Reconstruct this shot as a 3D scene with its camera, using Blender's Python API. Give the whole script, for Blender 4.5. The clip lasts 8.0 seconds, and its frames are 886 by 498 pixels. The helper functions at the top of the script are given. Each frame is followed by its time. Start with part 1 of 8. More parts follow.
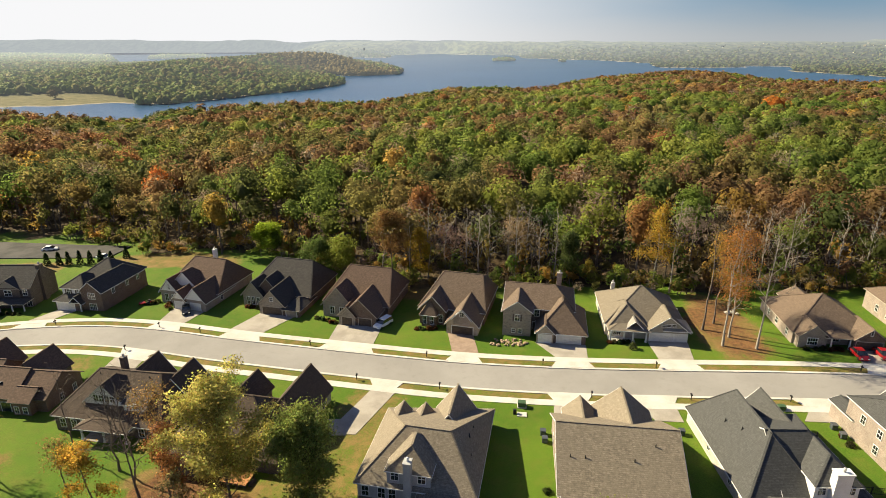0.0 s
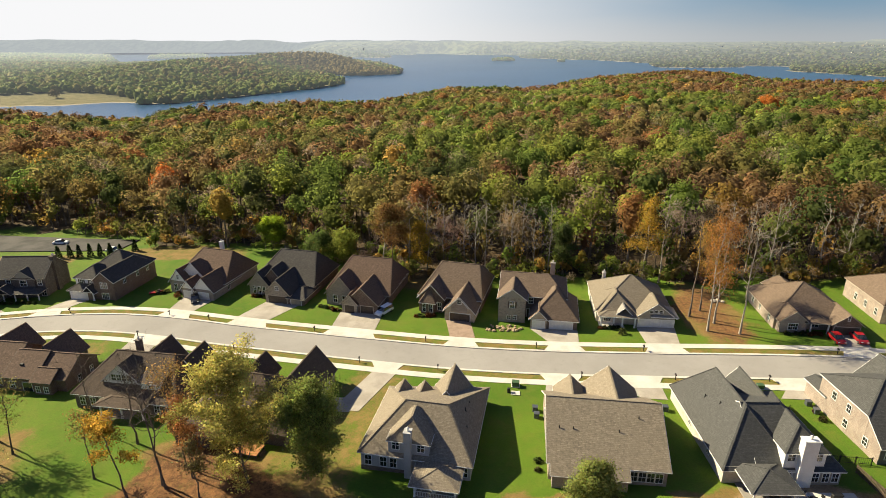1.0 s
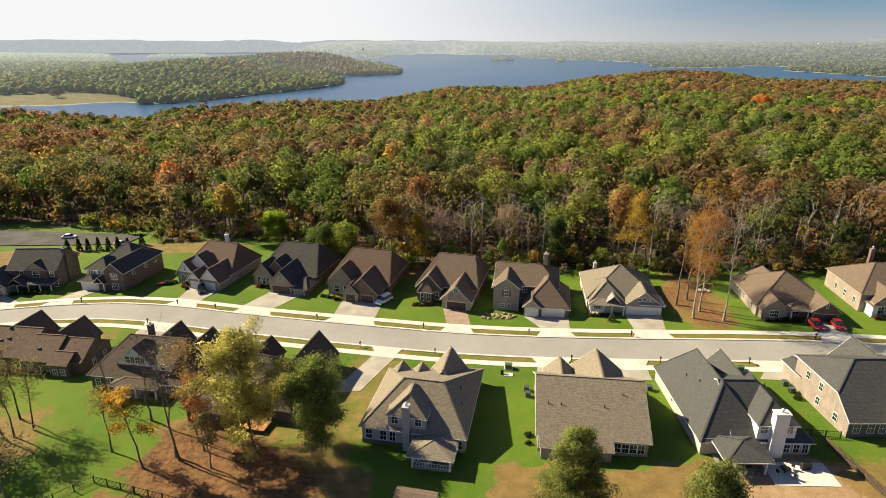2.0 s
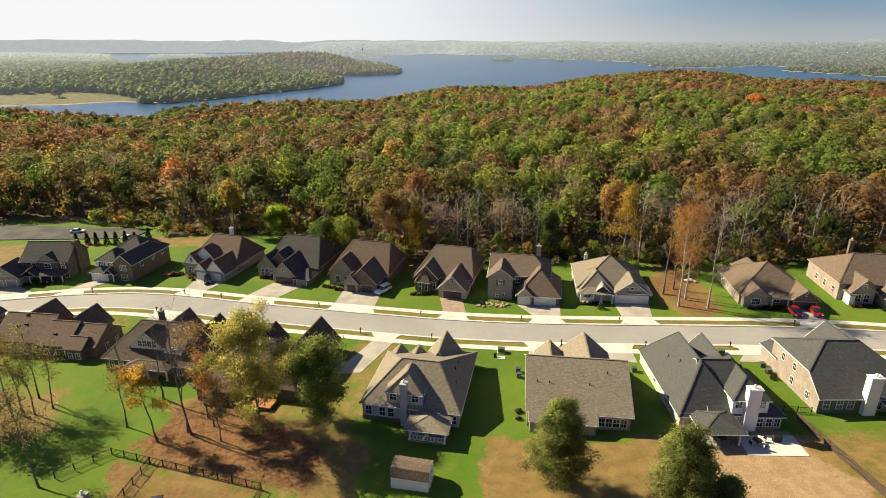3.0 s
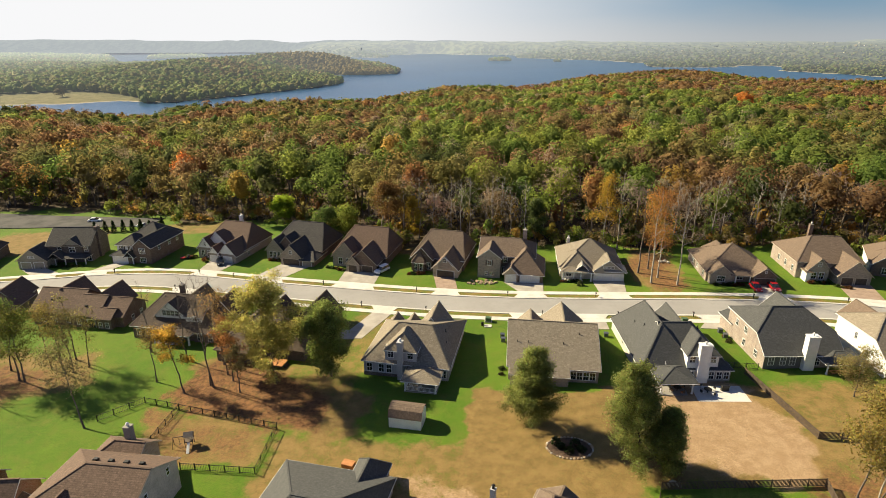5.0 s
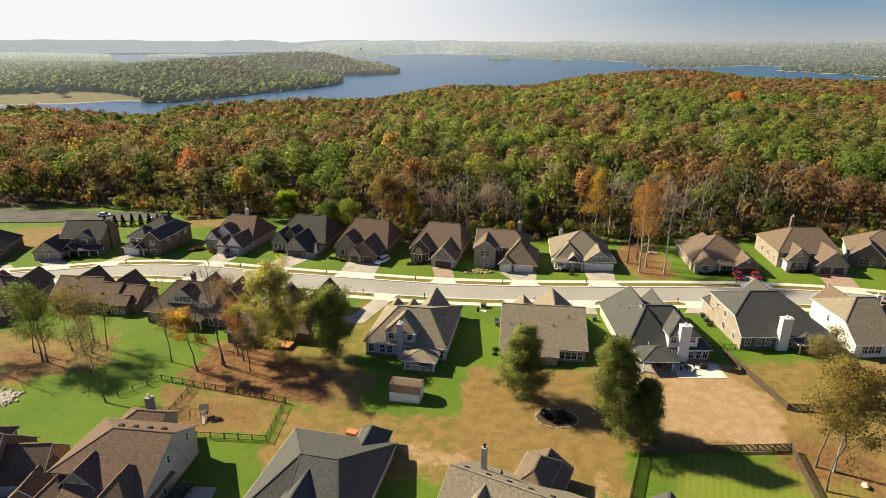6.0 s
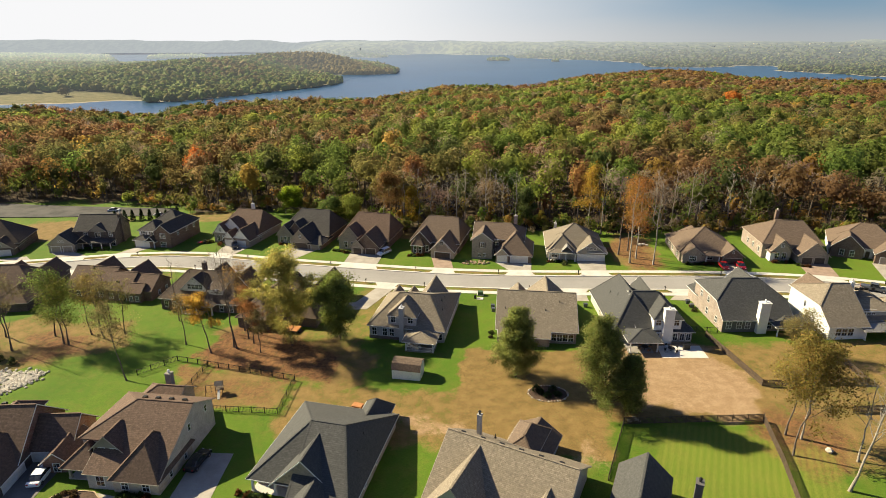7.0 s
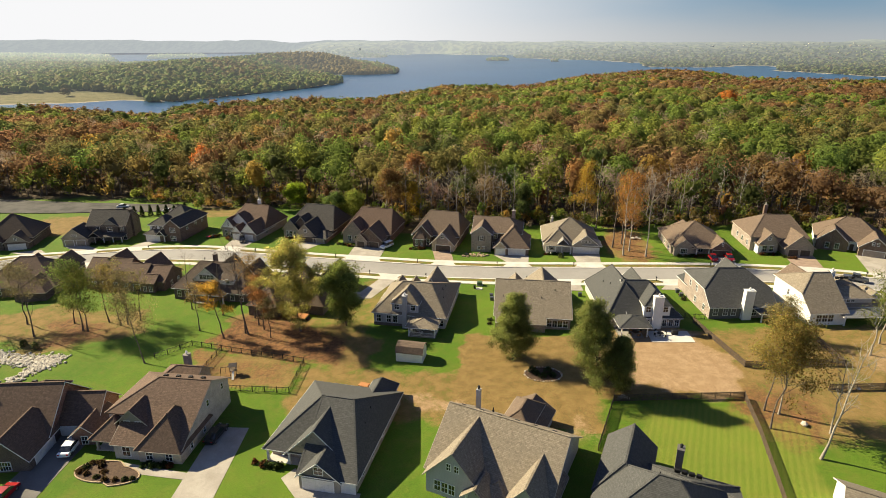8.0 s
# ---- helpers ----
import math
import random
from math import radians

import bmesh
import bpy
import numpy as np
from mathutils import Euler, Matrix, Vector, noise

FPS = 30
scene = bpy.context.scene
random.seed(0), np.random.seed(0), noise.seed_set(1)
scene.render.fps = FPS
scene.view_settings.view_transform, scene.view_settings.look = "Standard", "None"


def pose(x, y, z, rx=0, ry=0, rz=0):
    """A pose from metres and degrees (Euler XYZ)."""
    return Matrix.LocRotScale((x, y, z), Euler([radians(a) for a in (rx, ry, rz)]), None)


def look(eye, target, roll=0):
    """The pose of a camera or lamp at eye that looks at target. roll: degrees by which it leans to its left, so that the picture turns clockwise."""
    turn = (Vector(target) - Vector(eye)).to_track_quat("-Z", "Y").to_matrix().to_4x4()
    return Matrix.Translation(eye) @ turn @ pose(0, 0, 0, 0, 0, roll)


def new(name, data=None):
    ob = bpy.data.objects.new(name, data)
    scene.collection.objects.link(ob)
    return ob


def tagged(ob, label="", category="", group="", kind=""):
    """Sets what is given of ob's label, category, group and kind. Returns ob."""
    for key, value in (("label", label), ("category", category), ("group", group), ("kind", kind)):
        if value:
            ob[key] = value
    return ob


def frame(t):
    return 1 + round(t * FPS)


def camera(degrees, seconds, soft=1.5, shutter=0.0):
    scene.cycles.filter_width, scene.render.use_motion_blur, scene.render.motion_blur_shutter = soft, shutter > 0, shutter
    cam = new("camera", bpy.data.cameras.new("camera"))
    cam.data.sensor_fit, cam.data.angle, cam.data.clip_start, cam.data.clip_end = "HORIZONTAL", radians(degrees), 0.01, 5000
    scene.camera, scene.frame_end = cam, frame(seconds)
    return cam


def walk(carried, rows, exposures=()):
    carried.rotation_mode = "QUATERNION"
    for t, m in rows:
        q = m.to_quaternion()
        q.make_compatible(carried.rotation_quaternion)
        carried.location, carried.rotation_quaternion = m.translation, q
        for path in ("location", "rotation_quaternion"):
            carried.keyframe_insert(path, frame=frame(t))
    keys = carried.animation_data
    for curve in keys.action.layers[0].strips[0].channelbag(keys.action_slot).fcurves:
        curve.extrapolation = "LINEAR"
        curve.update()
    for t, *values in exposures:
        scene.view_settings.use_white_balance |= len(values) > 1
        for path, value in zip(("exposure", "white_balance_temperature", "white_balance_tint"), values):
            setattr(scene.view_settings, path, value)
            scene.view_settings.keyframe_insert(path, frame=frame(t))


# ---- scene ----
cam = camera(74.5, 8.0, soft=0.85)
PITCH, ROLL = -19.83, 0.16
# seconds, x, y, z, yaw
PATH = [
    (0.0, -1.128, 2.881, 59.119, 6.994),
    (0.5, -0.648, -0.248, 59.097, 6.967),
    (1.0, -0.107, -3.250, 59.085, 6.940),
    (1.5, 0.490, -6.194, 59.084, 6.913),
    (2.0, 1.140, -9.142, 59.093, 6.886),
    (2.5, 1.834, -12.145, 59.114, 6.859),
    (3.0, 2.564, -15.244, 59.145, 6.833),
    (3.5, 3.319, -18.466, 59.187, 6.806),
    (4.0, 4.084, -21.825, 59.240, 6.779),
    (4.5, 4.845, -25.325, 59.303, 6.752),
    (5.0, 5.586, -28.952, 59.378, 6.725),
    (5.5, 6.285, -32.678, 59.463, 6.698),
    (6.0, 6.924, -36.461, 59.559, 6.672),
    (6.5, 7.477, -40.238, 59.666, 6.645),
    (7.0, 7.920, -43.934, 59.783, 6.618),
    (7.5, 8.226, -47.452, 59.911, 6.591),
    (8.0, 8.365, -50.676, 60.050, 6.564),
]
walk(cam, [(t, pose(x, y, z, 90 + PITCH, -ROLL, yaw)) for t, x, y, z, yaw in PATH],
     exposures=((0.0, 0.69, 6900, 11), (8.0, 0.69, 6900, 11)))

# ---- light ----
SUN_AZ, SUN_EL = radians(160.0), radians(34.0)      # from +x, anticlockwise; height
world = bpy.data.worlds.new("sky")
scene.world = world
world.use_nodes = True
wn = world.node_tree
wn.nodes.clear()
w_out = wn.nodes.new("ShaderNodeOutputWorld")
w_bg = wn.nodes.new("ShaderNodeBackground")
w_sky = wn.nodes.new("ShaderNodeTexSky")
w_sky.sky_type, w_sky.sun_disc = "NISHITA", False
w_sky.sun_elevation, w_sky.sun_rotation = SUN_EL, math.pi / 2 - SUN_AZ
w_sky.air_density, w_sky.dust_density, w_sky.ozone_density, w_sky.altitude = 1.0, 0.6, 2.0, 200
w_bg.inputs["Strength"].default_value = 0.058
w_tint = wn.nodes.new("ShaderNodeMix")
w_tint.data_type, w_tint.blend_type = "RGBA", "MULTIPLY"
w_tint.inputs[0].default_value, w_tint.inputs[7].default_value = 1.0, (0.93, 0.97, 1.2, 1)
wn.links.new(w_sky.outputs[0], w_tint.inputs[6])
wn.links.new(w_tint.outputs[2], w_bg.inputs["Color"])
wn.links.new(w_bg.outputs[0], w_out.inputs["Surface"])

sun = new("sun", bpy.data.lights.new("sun", "SUN"))
sun.data.energy, sun.data.angle, sun.data.color = 6.9, radians(0.53), (1.0, 0.905, 0.64)
sun_way = Vector((math.cos(SUN_EL) * math.cos(SUN_AZ), math.cos(SUN_EL) * math.sin(SUN_AZ), math.sin(SUN_EL)))
sun.matrix_world = look(sun_way * 300, (0, 0, 0))

# ---- materials ----
MATS = {}


class Nodes:
    """A short hand for building a node material."""

    def __init__(self, name, rough=0.8, metal=0.0, spec=0.5):
        self.m = bpy.data.materials.new(name)
        self.m.use_nodes = True
        self.t = self.m.node_tree
        self.p = self.t.nodes["Principled BSDF"]
        self.p.inputs["Roughness"].default_value = rough
        self.p.inputs["Metallic"].default_value = metal
        self.p.inputs["Specular IOR Level"].default_value = spec
        self.co = self.t.nodes.new("ShaderNodeTexCoord").outputs["Object"]
        MATS[name] = self.m

    def put(self, value, sock):
        if isinstance(value, bpy.types.NodeSocket):
            self.t.links.new(value, sock)
        elif isinstance(value, tuple) and len(value) == 3 and sock.type == "RGBA":
            sock.default_value = (*value, 1)
        else:
            sock.default_value = value

    def node(self, kind, out=0, how=None, **ins):
        n = self.t.nodes.new("ShaderNode" + kind)
        if how and kind == "Math":
            n.operation = how
        elif how:
            n.interpolation_type = how
        for key, value in ins.items():
            self.put(value, n.inputs[int(key[1:])] if key[0] == "i" and key[1:].isdigit() else n.inputs[key.replace("_", " ")])
        return n.outputs[out]

    def noise(self, scale, detail=4, rough=0.6, co=None):
        return self.node("TexNoise", 0, None, Vector=co or self.co, Scale=scale, Detail=detail, Roughness=rough)

    def ramp(self, fac, lo, hi, a=0.0, b=1.0):
        return self.node("MapRange", 0, "SMOOTHSTEP", Value=fac, From_Min=lo, From_Max=hi, To_Min=a, To_Max=b)

    def mix(self, fac, a, b, how="MIX"):
        n = self.t.nodes.new("ShaderNodeMix")
        n.data_type, n.blend_type = "RGBA", how
        self.put(fac, n.inputs[0])
        self.put(a, n.inputs[6])
        self.put(b, n.inputs[7])
        return n.outputs[2]

    def math(self, how, a, b=0.0):
        return self.node("Math", 0, how, i0=a, i1=b)

    def scaled(self, x, y, z, co=None):
        return self.node("Mapping", 0, None, Vector=co or self.co, Scale=(x, y, z))

    def wall_uv(self):
        s = self.t.nodes.new("ShaderNodeSeparateXYZ")
        self.t.links.new(self.co, s.inputs[0])
        u = self.math("ADD", s.outputs[0], s.outputs[1])
        return self.node("CombineXYZ", 0, None, i0=u, i1=s.outputs[2], i2=0.0)

    def attr(self, name, out=0):
        n = self.t.nodes.new("ShaderNodeAttribute")
        n.attribute_name = name
        return n.outputs[out]

    def bump(self, height, strength=0.3, distance=0.02):
        self.put(self.node("Bump", 0, None, Height=height, Strength=strength, Distance=distance), self.p.inputs["Normal"])

    def colour(self, c):
        self.put(c, self.p.inputs["Base Color"])
        return self


def two_tone(name, a, b, scale=2.0, fine=25.0, rough=0.8, bump=0.2, metal=0.0, spec=0.4):
    n = Nodes(name, rough, metal, spec)
    c = n.mix(n.ramp(n.noise(scale), 0.3, 0.7), a, b)
    f = n.noise(fine, 3)
    c = n.mix(0.35, c, n.ramp(f, 0.2, 0.8, 0.35, 1.0), "MULTIPLY") if bump else c
    n.colour(c)
    if bump:
        n.bump(f, bump, 0.01)
    return n.m


def brick_wall(name, a, b, mortar, w=0.22, h=0.075):
    n = Nodes(name, 0.85, spec=0.3)
    t = n.t.nodes.new("ShaderNodeTexBrick")
    n.put(n.wall_uv(), t.inputs["Vector"])
    for key, v in (("Color1", a), ("Color2", b), ("Mortar", mortar)):
        n.put(v, t.inputs[key])
    t.inputs["Scale"].default_value = 1.0
    t.inputs["Brick Width"].default_value, t.inputs["Row Height"].default_value = w, h
    t.inputs["Mortar Size"].default_value = 0.008
    c = n.mix(0.55, t.outputs[0], n.mix(n.ramp(n.noise(0.6, 5), 0.3, 0.7), (0.55, 0.55, 0.55), (1.0, 1.0, 1.0)), "MULTIPLY")
    n.colour(c)
    n.bump(t.outputs[1], -0.3, 0.01)
    return n.m


def shingles(name, a, b, c):
    n = Nodes(name, 0.9, spec=0.25)
    t = n.t.nodes.new("ShaderNodeTexBrick")
    n.put(n.wall_uv(), t.inputs["Vector"])
    for key, v in (("Color1", a), ("Color2", b), ("Mortar", tuple(x * 0.75 for x in a))):
        n.put(v, t.inputs[key])
    t.inputs["Scale"].default_value = 1.0
    t.inputs["Brick Width"].default_value, t.inputs["Row Height"].default_value = 0.5, 0.13
    t.inputs["Mortar Size"].default_value = 0.012
    col = n.mix(n.ramp(n.noise(2.6, 5, 0.7), 0.42, 0.68), t.outputs[0], c)
    col = n.mix(n.ramp(n.noise(0.25, 4), 0.35, 0.75, 0.0, 0.5), col, tuple(x * 0.7 for x in b))
    col = n.mix(1.0, col, n.ramp(n.noise(4.5, 4, 0.8), 0.32, 0.68, 0.86, 1.14), "MULTIPLY")
    n.colour(col)
    n.bump(n.noise(9.0, 3), 0.5, 0.03)
    return n.m


def siding(name, a, pitch=0.18, upright=False):
    n = Nodes(name, 0.6, spec=0.4)
    s = n.t.nodes.new("ShaderNodeSeparateXYZ")
    n.t.links.new(n.wall_uv(), s.inputs[0])
    saw = n.math("FRACT", n.math("DIVIDE", s.outputs[0 if upright else 1], pitch))
    edge = n.ramp(saw, 0.0, 0.14, 0.6, 1.0)
    c = n.mix(1.0, a, edge, "MULTIPLY")
    c = n.mix(0.25, c, n.ramp(n.noise(0.7, 5), 0.3, 0.75, 0.55, 1.0), "MULTIPLY")
    n.colour(c)
    n.bump(saw, 0.3, 0.02)
    return n.m


def stone(name, a, b, mortar):
    n = Nodes(name, 0.9, spec=0.3)
    v = n.t.nodes.new("ShaderNodeTexVoronoi")
    n.put(n.scaled(2.2, 2.2, 4.0), v.inputs["Vector"])
    v.inputs["Scale"].default_value = 1.0
    d = n.t.nodes.new("ShaderNodeTexVoronoi")
    d.feature = "DISTANCE_TO_EDGE"
    n.put(n.scaled(2.2, 2.2, 4.0), d.inputs["Vector"])
    d.inputs["Scale"].default_value = 1.0
    c = n.mix(v.outputs[1], a, b)
    c = n.mix(n.ramp(d.outputs[0], 0.02, 0.07), mortar, c)
    n.colour(c)
    n.bump(d.outputs[0], 0.4, 0.03)
    return n.m


brick_wall("brick_brown", (0.115, 0.073, 0.052), (0.175, 0.112, 0.082), (0.24, 0.2, 0.165))
brick_wall("brick_dark", (0.075, 0.055, 0.045), (0.13, 0.095, 0.075), (0.2, 0.17, 0.15))
brick_wall("brick_tan", (0.25, 0.19, 0.155), (0.34, 0.27, 0.225), (0.4, 0.36, 0.32))
brick_wall("brick_red", (0.19, 0.075, 0.05), (0.27, 0.12, 0.08), (0.32, 0.26, 0.22))
brick_wall("brick_cream", (0.42, 0.38, 0.325), (0.55, 0.5, 0.435), (0.54, 0.5, 0.45))
stone("stone_grey", (0.2, 0.17, 0.14), (0.36, 0.3, 0.24), (0.3, 0.27, 0.23))
stone("stone_tan", (0.34, 0.26, 0.19), (0.5, 0.41, 0.31), (0.42, 0.37, 0.3))
siding("siding_white", (0.78, 0.77, 0.74))
siding("siding_grey", (0.38, 0.375, 0.375))
siding("siding_taupe", (0.3, 0.27, 0.23))
siding("siding_dark", (0.13, 0.12, 0.115))
siding("batten_white", (0.72, 0.71, 0.68), 0.4, True)
shingles("roof_brown", (0.122, 0.079, 0.057), (0.17, 0.112, 0.083), (0.082, 0.054, 0.041))
shingles("roof_umber", (0.082, 0.058, 0.043), (0.115, 0.083, 0.062), (0.062, 0.046, 0.036))
shingles("roof_dark", (0.055, 0.05, 0.047), (0.085, 0.078, 0.072), (0.04, 0.038, 0.037))
shingles("roof_taupe", (0.138, 0.098, 0.071), (0.183, 0.134, 0.1), (0.103, 0.073, 0.055))
shingles("roof_light", (0.19, 0.16, 0.12), (0.245, 0.208, 0.16), (0.15, 0.124, 0.095))
shingles("roof_slate", (0.068, 0.068, 0.066), (0.092, 0.092, 0.09), (0.054, 0.055, 0.054))
shingles("roof_grain", (0.205, 0.172, 0.128), (0.285, 0.238, 0.18), (0.15, 0.123, 0.093))
two_tone("trim_white", (0.74, 0.73, 0.7), (0.8, 0.79, 0.77), 1.2, 30, 0.5, 0.05)
two_tone("trim_tan", (0.4, 0.35, 0.28), (0.47, 0.41, 0.34), 1.2, 30, 0.6, 0.05)
two_tone("trim_dark", (0.1, 0.085, 0.07), (0.14, 0.12, 0.1), 1.2, 30, 0.6, 0.05)
two_tone("door_white", (0.68, 0.66, 0.62), (0.76, 0.74, 0.7), 1.5, 20, 0.45, 0.05)
two_tone("door_tan", (0.3, 0.25, 0.2), (0.37, 0.31, 0.25), 1.5, 20, 0.5, 0.05)
two_tone("door_dark", (0.06, 0.045, 0.035), (0.1, 0.07, 0.05), 1.5, 20, 0.5, 0.05)
two_tone("iron_black", (0.012, 0.012, 0.013), (0.025, 0.024, 0.023), 4, 40, 0.5, 0.05, 0.3)
two_tone("concrete", (0.52, 0.485, 0.435), (0.64, 0.605, 0.555), 0.35, 9, 0.9, 0.2)
two_tone("concrete_drive", (0.31, 0.275, 0.235), (0.42, 0.38, 0.33), 0.3, 9, 0.9, 0.2)
# brownish drive surface, darkened for the house's shadow lying on it
two_tone("drive_shaded", (0.11, 0.105, 0.1), (0.2, 0.185, 0.17), 0.12, 5, 0.95, 0.3)
# dark asphalt, darkened further for tree shade on the yard
two_tone("asphalt_shaded", (0.028, 0.027, 0.026), (0.075, 0.07, 0.065), 0.15, 5, 0.95, 0.3)
two_tone("concrete_dim", (0.24, 0.22, 0.19), (0.33, 0.3, 0.27), 0.2, 9, 0.9, 0.2)
two_tone("pavers_brown", (0.27, 0.19, 0.14), (0.36, 0.26, 0.2), 0.8, 12, 0.9, 0.3)
two_tone("timber_orange", (0.42, 0.17, 0.055), (0.55, 0.25, 0.09), 1.5, 18, 0.6, 0.2)
two_tone("timber_brown", (0.075, 0.052, 0.036), (0.12, 0.085, 0.058), 1.5, 18, 0.8, 0.2)
two_tone("timber_grey", (0.2, 0.165, 0.13), (0.28, 0.235, 0.19), 1.5, 18, 0.8, 0.2)
two_tone("rock_pale", (0.4, 0.36, 0.3), (0.6, 0.55, 0.47), 1.5, 8, 0.9, 0.5)
two_tone("mulch", (0.06, 0.036, 0.024), (0.11, 0.066, 0.042), 2.5, 14, 0.95, 0.5)
two_tone("paint_white", (0.75, 0.75, 0.75), (0.8, 0.8, 0.8), 1, 10, 0.25, 0, 0.0, 0.6)
two_tone("paint_black", (0.012, 0.012, 0.014), (0.02, 0.02, 0.022), 1, 10, 0.2, 0, 0.0, 0.6)
two_tone("paint_red", (0.27, 0.01, 0.014), (0.34, 0.016, 0.018), 1, 10, 0.25, 0, 0.0, 0.6)
two_tone("paint_grey", (0.07, 0.08, 0.095), (0.1, 0.11, 0.125), 1, 10, 0.25, 0, 0.2, 0.6)
two_tone("plastic_green", (0.05, 0.1, 0.045), (0.07, 0.13, 0.06), 1, 10, 0.5, 0.05)
two_tone("rubber", (0.015, 0.015, 0.015), (0.03, 0.03, 0.03), 2, 30, 0.8, 0.1)
two_tone("fabric_white", (0.6, 0.6, 0.58), (0.72, 0.72, 0.7), 2, 30, 0.8, 0.1)
two_tone("bark", (0.1, 0.078, 0.06), (0.19, 0.15, 0.12), 0.8, 9, 0.95, 0.6)
two_tone("rock_tan", (0.3, 0.21, 0.13), (0.46, 0.34, 0.22), 1.5, 8, 0.9, 0.5)
two_tone("bark_pale", (0.26, 0.225, 0.185), (0.39, 0.345, 0.285), 0.6, 6, 0.9, 0.5)
two_tone("bark_dark", (0.05, 0.04, 0.032), (0.09, 0.07, 0.055), 0.8, 9, 0.95, 0.6)
two_tone("metal_seam", (0.33, 0.31, 0.28), (0.4, 0.38, 0.35), 0.8, 12, 0.45, 0.05, 0.6)
two_tone("chrome", (0.6, 0.6, 0.6), (0.7, 0.7, 0.7), 1, 20, 0.25, 0, 1.0)

g = Nodes("glass", 0.08, spec=0.9)
g.colour(g.mix(g.ramp(g.noise(0.8, 2), 0.35, 0.65), (0.012, 0.014, 0.017), (0.035, 0.038, 0.042)))

# asphalt, worn pale
a = Nodes("asphalt", 0.92, spec=0.3)
ac = a.mix(a.ramp(a.noise(0.07, 5), 0.3, 0.7), (0.265, 0.25, 0.235), (0.32, 0.303, 0.285))
ac = a.mix(a.ramp(a.noise(0.9, 6, 0.7), 0.5, 0.8, 0.0, 0.5), ac, (0.21, 0.198, 0.186))
ac = a.mix(0.3, ac, a.ramp(a.noise(60, 2), 0.2, 0.8, 0.5, 1.0), "MULTIPLY")
a.colour(ac)
a.bump(a.noise(40, 3), 0.2, 0.01)

# ground: mown lawn, dry grass, leaf litter and bare soil, mixed by their own masks
gr = Nodes("ground", 0.95, spec=0.15)
n_big, n_mid, n_fine = gr.noise(0.05, 4), gr.noise(0.45, 5, 0.65), gr.noise(7.0, 4, 0.7)
grass = gr.mix(gr.ramp(n_big, 0.3, 0.7), (0.07, 0.145, 0.013), (0.118, 0.19, 0.019))
grass = gr.mix(gr.ramp(n_mid, 0.42, 0.72, 0.0, 0.4), grass, (0.15, 0.155, 0.03))
grass = gr.mix(gr.ramp(gr.noise(0.16, 6, 0.72), 0.5, 0.72, 0.0, 0.35), grass, (0.18, 0.15, 0.04))
grass = gr.mix(gr.ramp(gr.noise(3.2, 5, 0.75), 0.52, 0.7, 0.0, 0.45), grass, (0.06, 0.1, 0.012))
dry = gr.mix(gr.ramp(n_mid, 0.3, 0.7), (0.178, 0.118, 0.041), (0.262, 0.17, 0.066))
dry = gr.mix(gr.ramp(gr.noise(1.6, 5, 0.7), 0.5, 0.75, 0.0, 0.6), dry, (0.17, 0.17, 0.05))
litter = gr.mix(gr.ramp(gr.noise(1.1, 6, 0.7), 0.35, 0.65), (0.1, 0.05, 0.025), (0.235, 0.115, 0.05))
soil = gr.mix(gr.ramp(gr.noise(0.6, 6, 0.7), 0.35, 0.7), (0.31, 0.2, 0.11), (0.41, 0.28, 0.165))
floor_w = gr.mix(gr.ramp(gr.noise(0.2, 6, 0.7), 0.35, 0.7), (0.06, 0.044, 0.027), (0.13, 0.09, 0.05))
wob = gr.math("MULTIPLY", gr.math("SUBTRACT", gr.math("MULTIPLY", gr.math("ADD", n_mid, gr.noise(2.4, 5, 0.75)), 0.5), 0.5), 1.9)


def masked(base, over, name):
    k = gr.math("ADD", gr.attr(name, 2), gr.math("MULTIPLY", wob, gr.ramp(gr.attr(name, 2), 0.02, 0.3)))
    return gr.mix(gr.ramp(k, 0.18, 0.82), base, over)


gc = masked(grass, dry, "dry")
gc = masked(gc, litter, "litter")
specks = gr.ramp(gr.noise(11.0, 3, 0.8), 0.6, 0.68)
leafy_k = gr.ramp(gr.math("ADD", gr.attr("litter", 2), gr.math("MULTIPLY", gr.attr("dry", 2), 0.35)), 0.1, 0.7, 0.0, 0.75)
gc = gr.mix(gr.math("MULTIPLY", specks, leafy_k), gc, (0.46, 0.27, 0.12))
gc = masked(gc, soil, "soil")
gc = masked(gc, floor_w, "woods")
along = gr.math("SUBTRACT", gr.math("MULTIPLY", gr.node("SeparateXYZ", 0, None, i0=gr.co), 0.95), gr.math("MULTIPLY", gr.node("SeparateXYZ", 1, None, i0=gr.co), 0.31))
stripes = gr.math("SINE", gr.math("ADD", gr.math("MULTIPLY", along, 6.4), gr.math("MULTIPLY", n_mid, 3.0)))
gc = gr.mix(gr.math("MULTIPLY", gr.attr("mown", 2), gr.ramp(stripes, -0.9, 0.9, 0.28, 0.5)), gc, (0.235, 0.245, 0.045))
gc = gr.mix(0.62, gc, gr.ramp(n_fine, 0.25, 0.75, 0.35, 1.22), "MULTIPLY")
gr.colour(gc)
gr.bump(n_fine, 0.6, 0.08)

# water
w = Nodes("lake_water", 0.28, spec=0.5)
w.colour(w.mix(w.ramp(w.noise(0.004, 3), 0.35, 0.7), (0.012, 0.055, 0.12), (0.02, 0.074, 0.15)))
w.bump(w.node("TexNoise", 0, None, Vector=w.scaled(0.22, 0.09, 0.2), Scale=1.0, Detail=4), 0.7, 0.9)


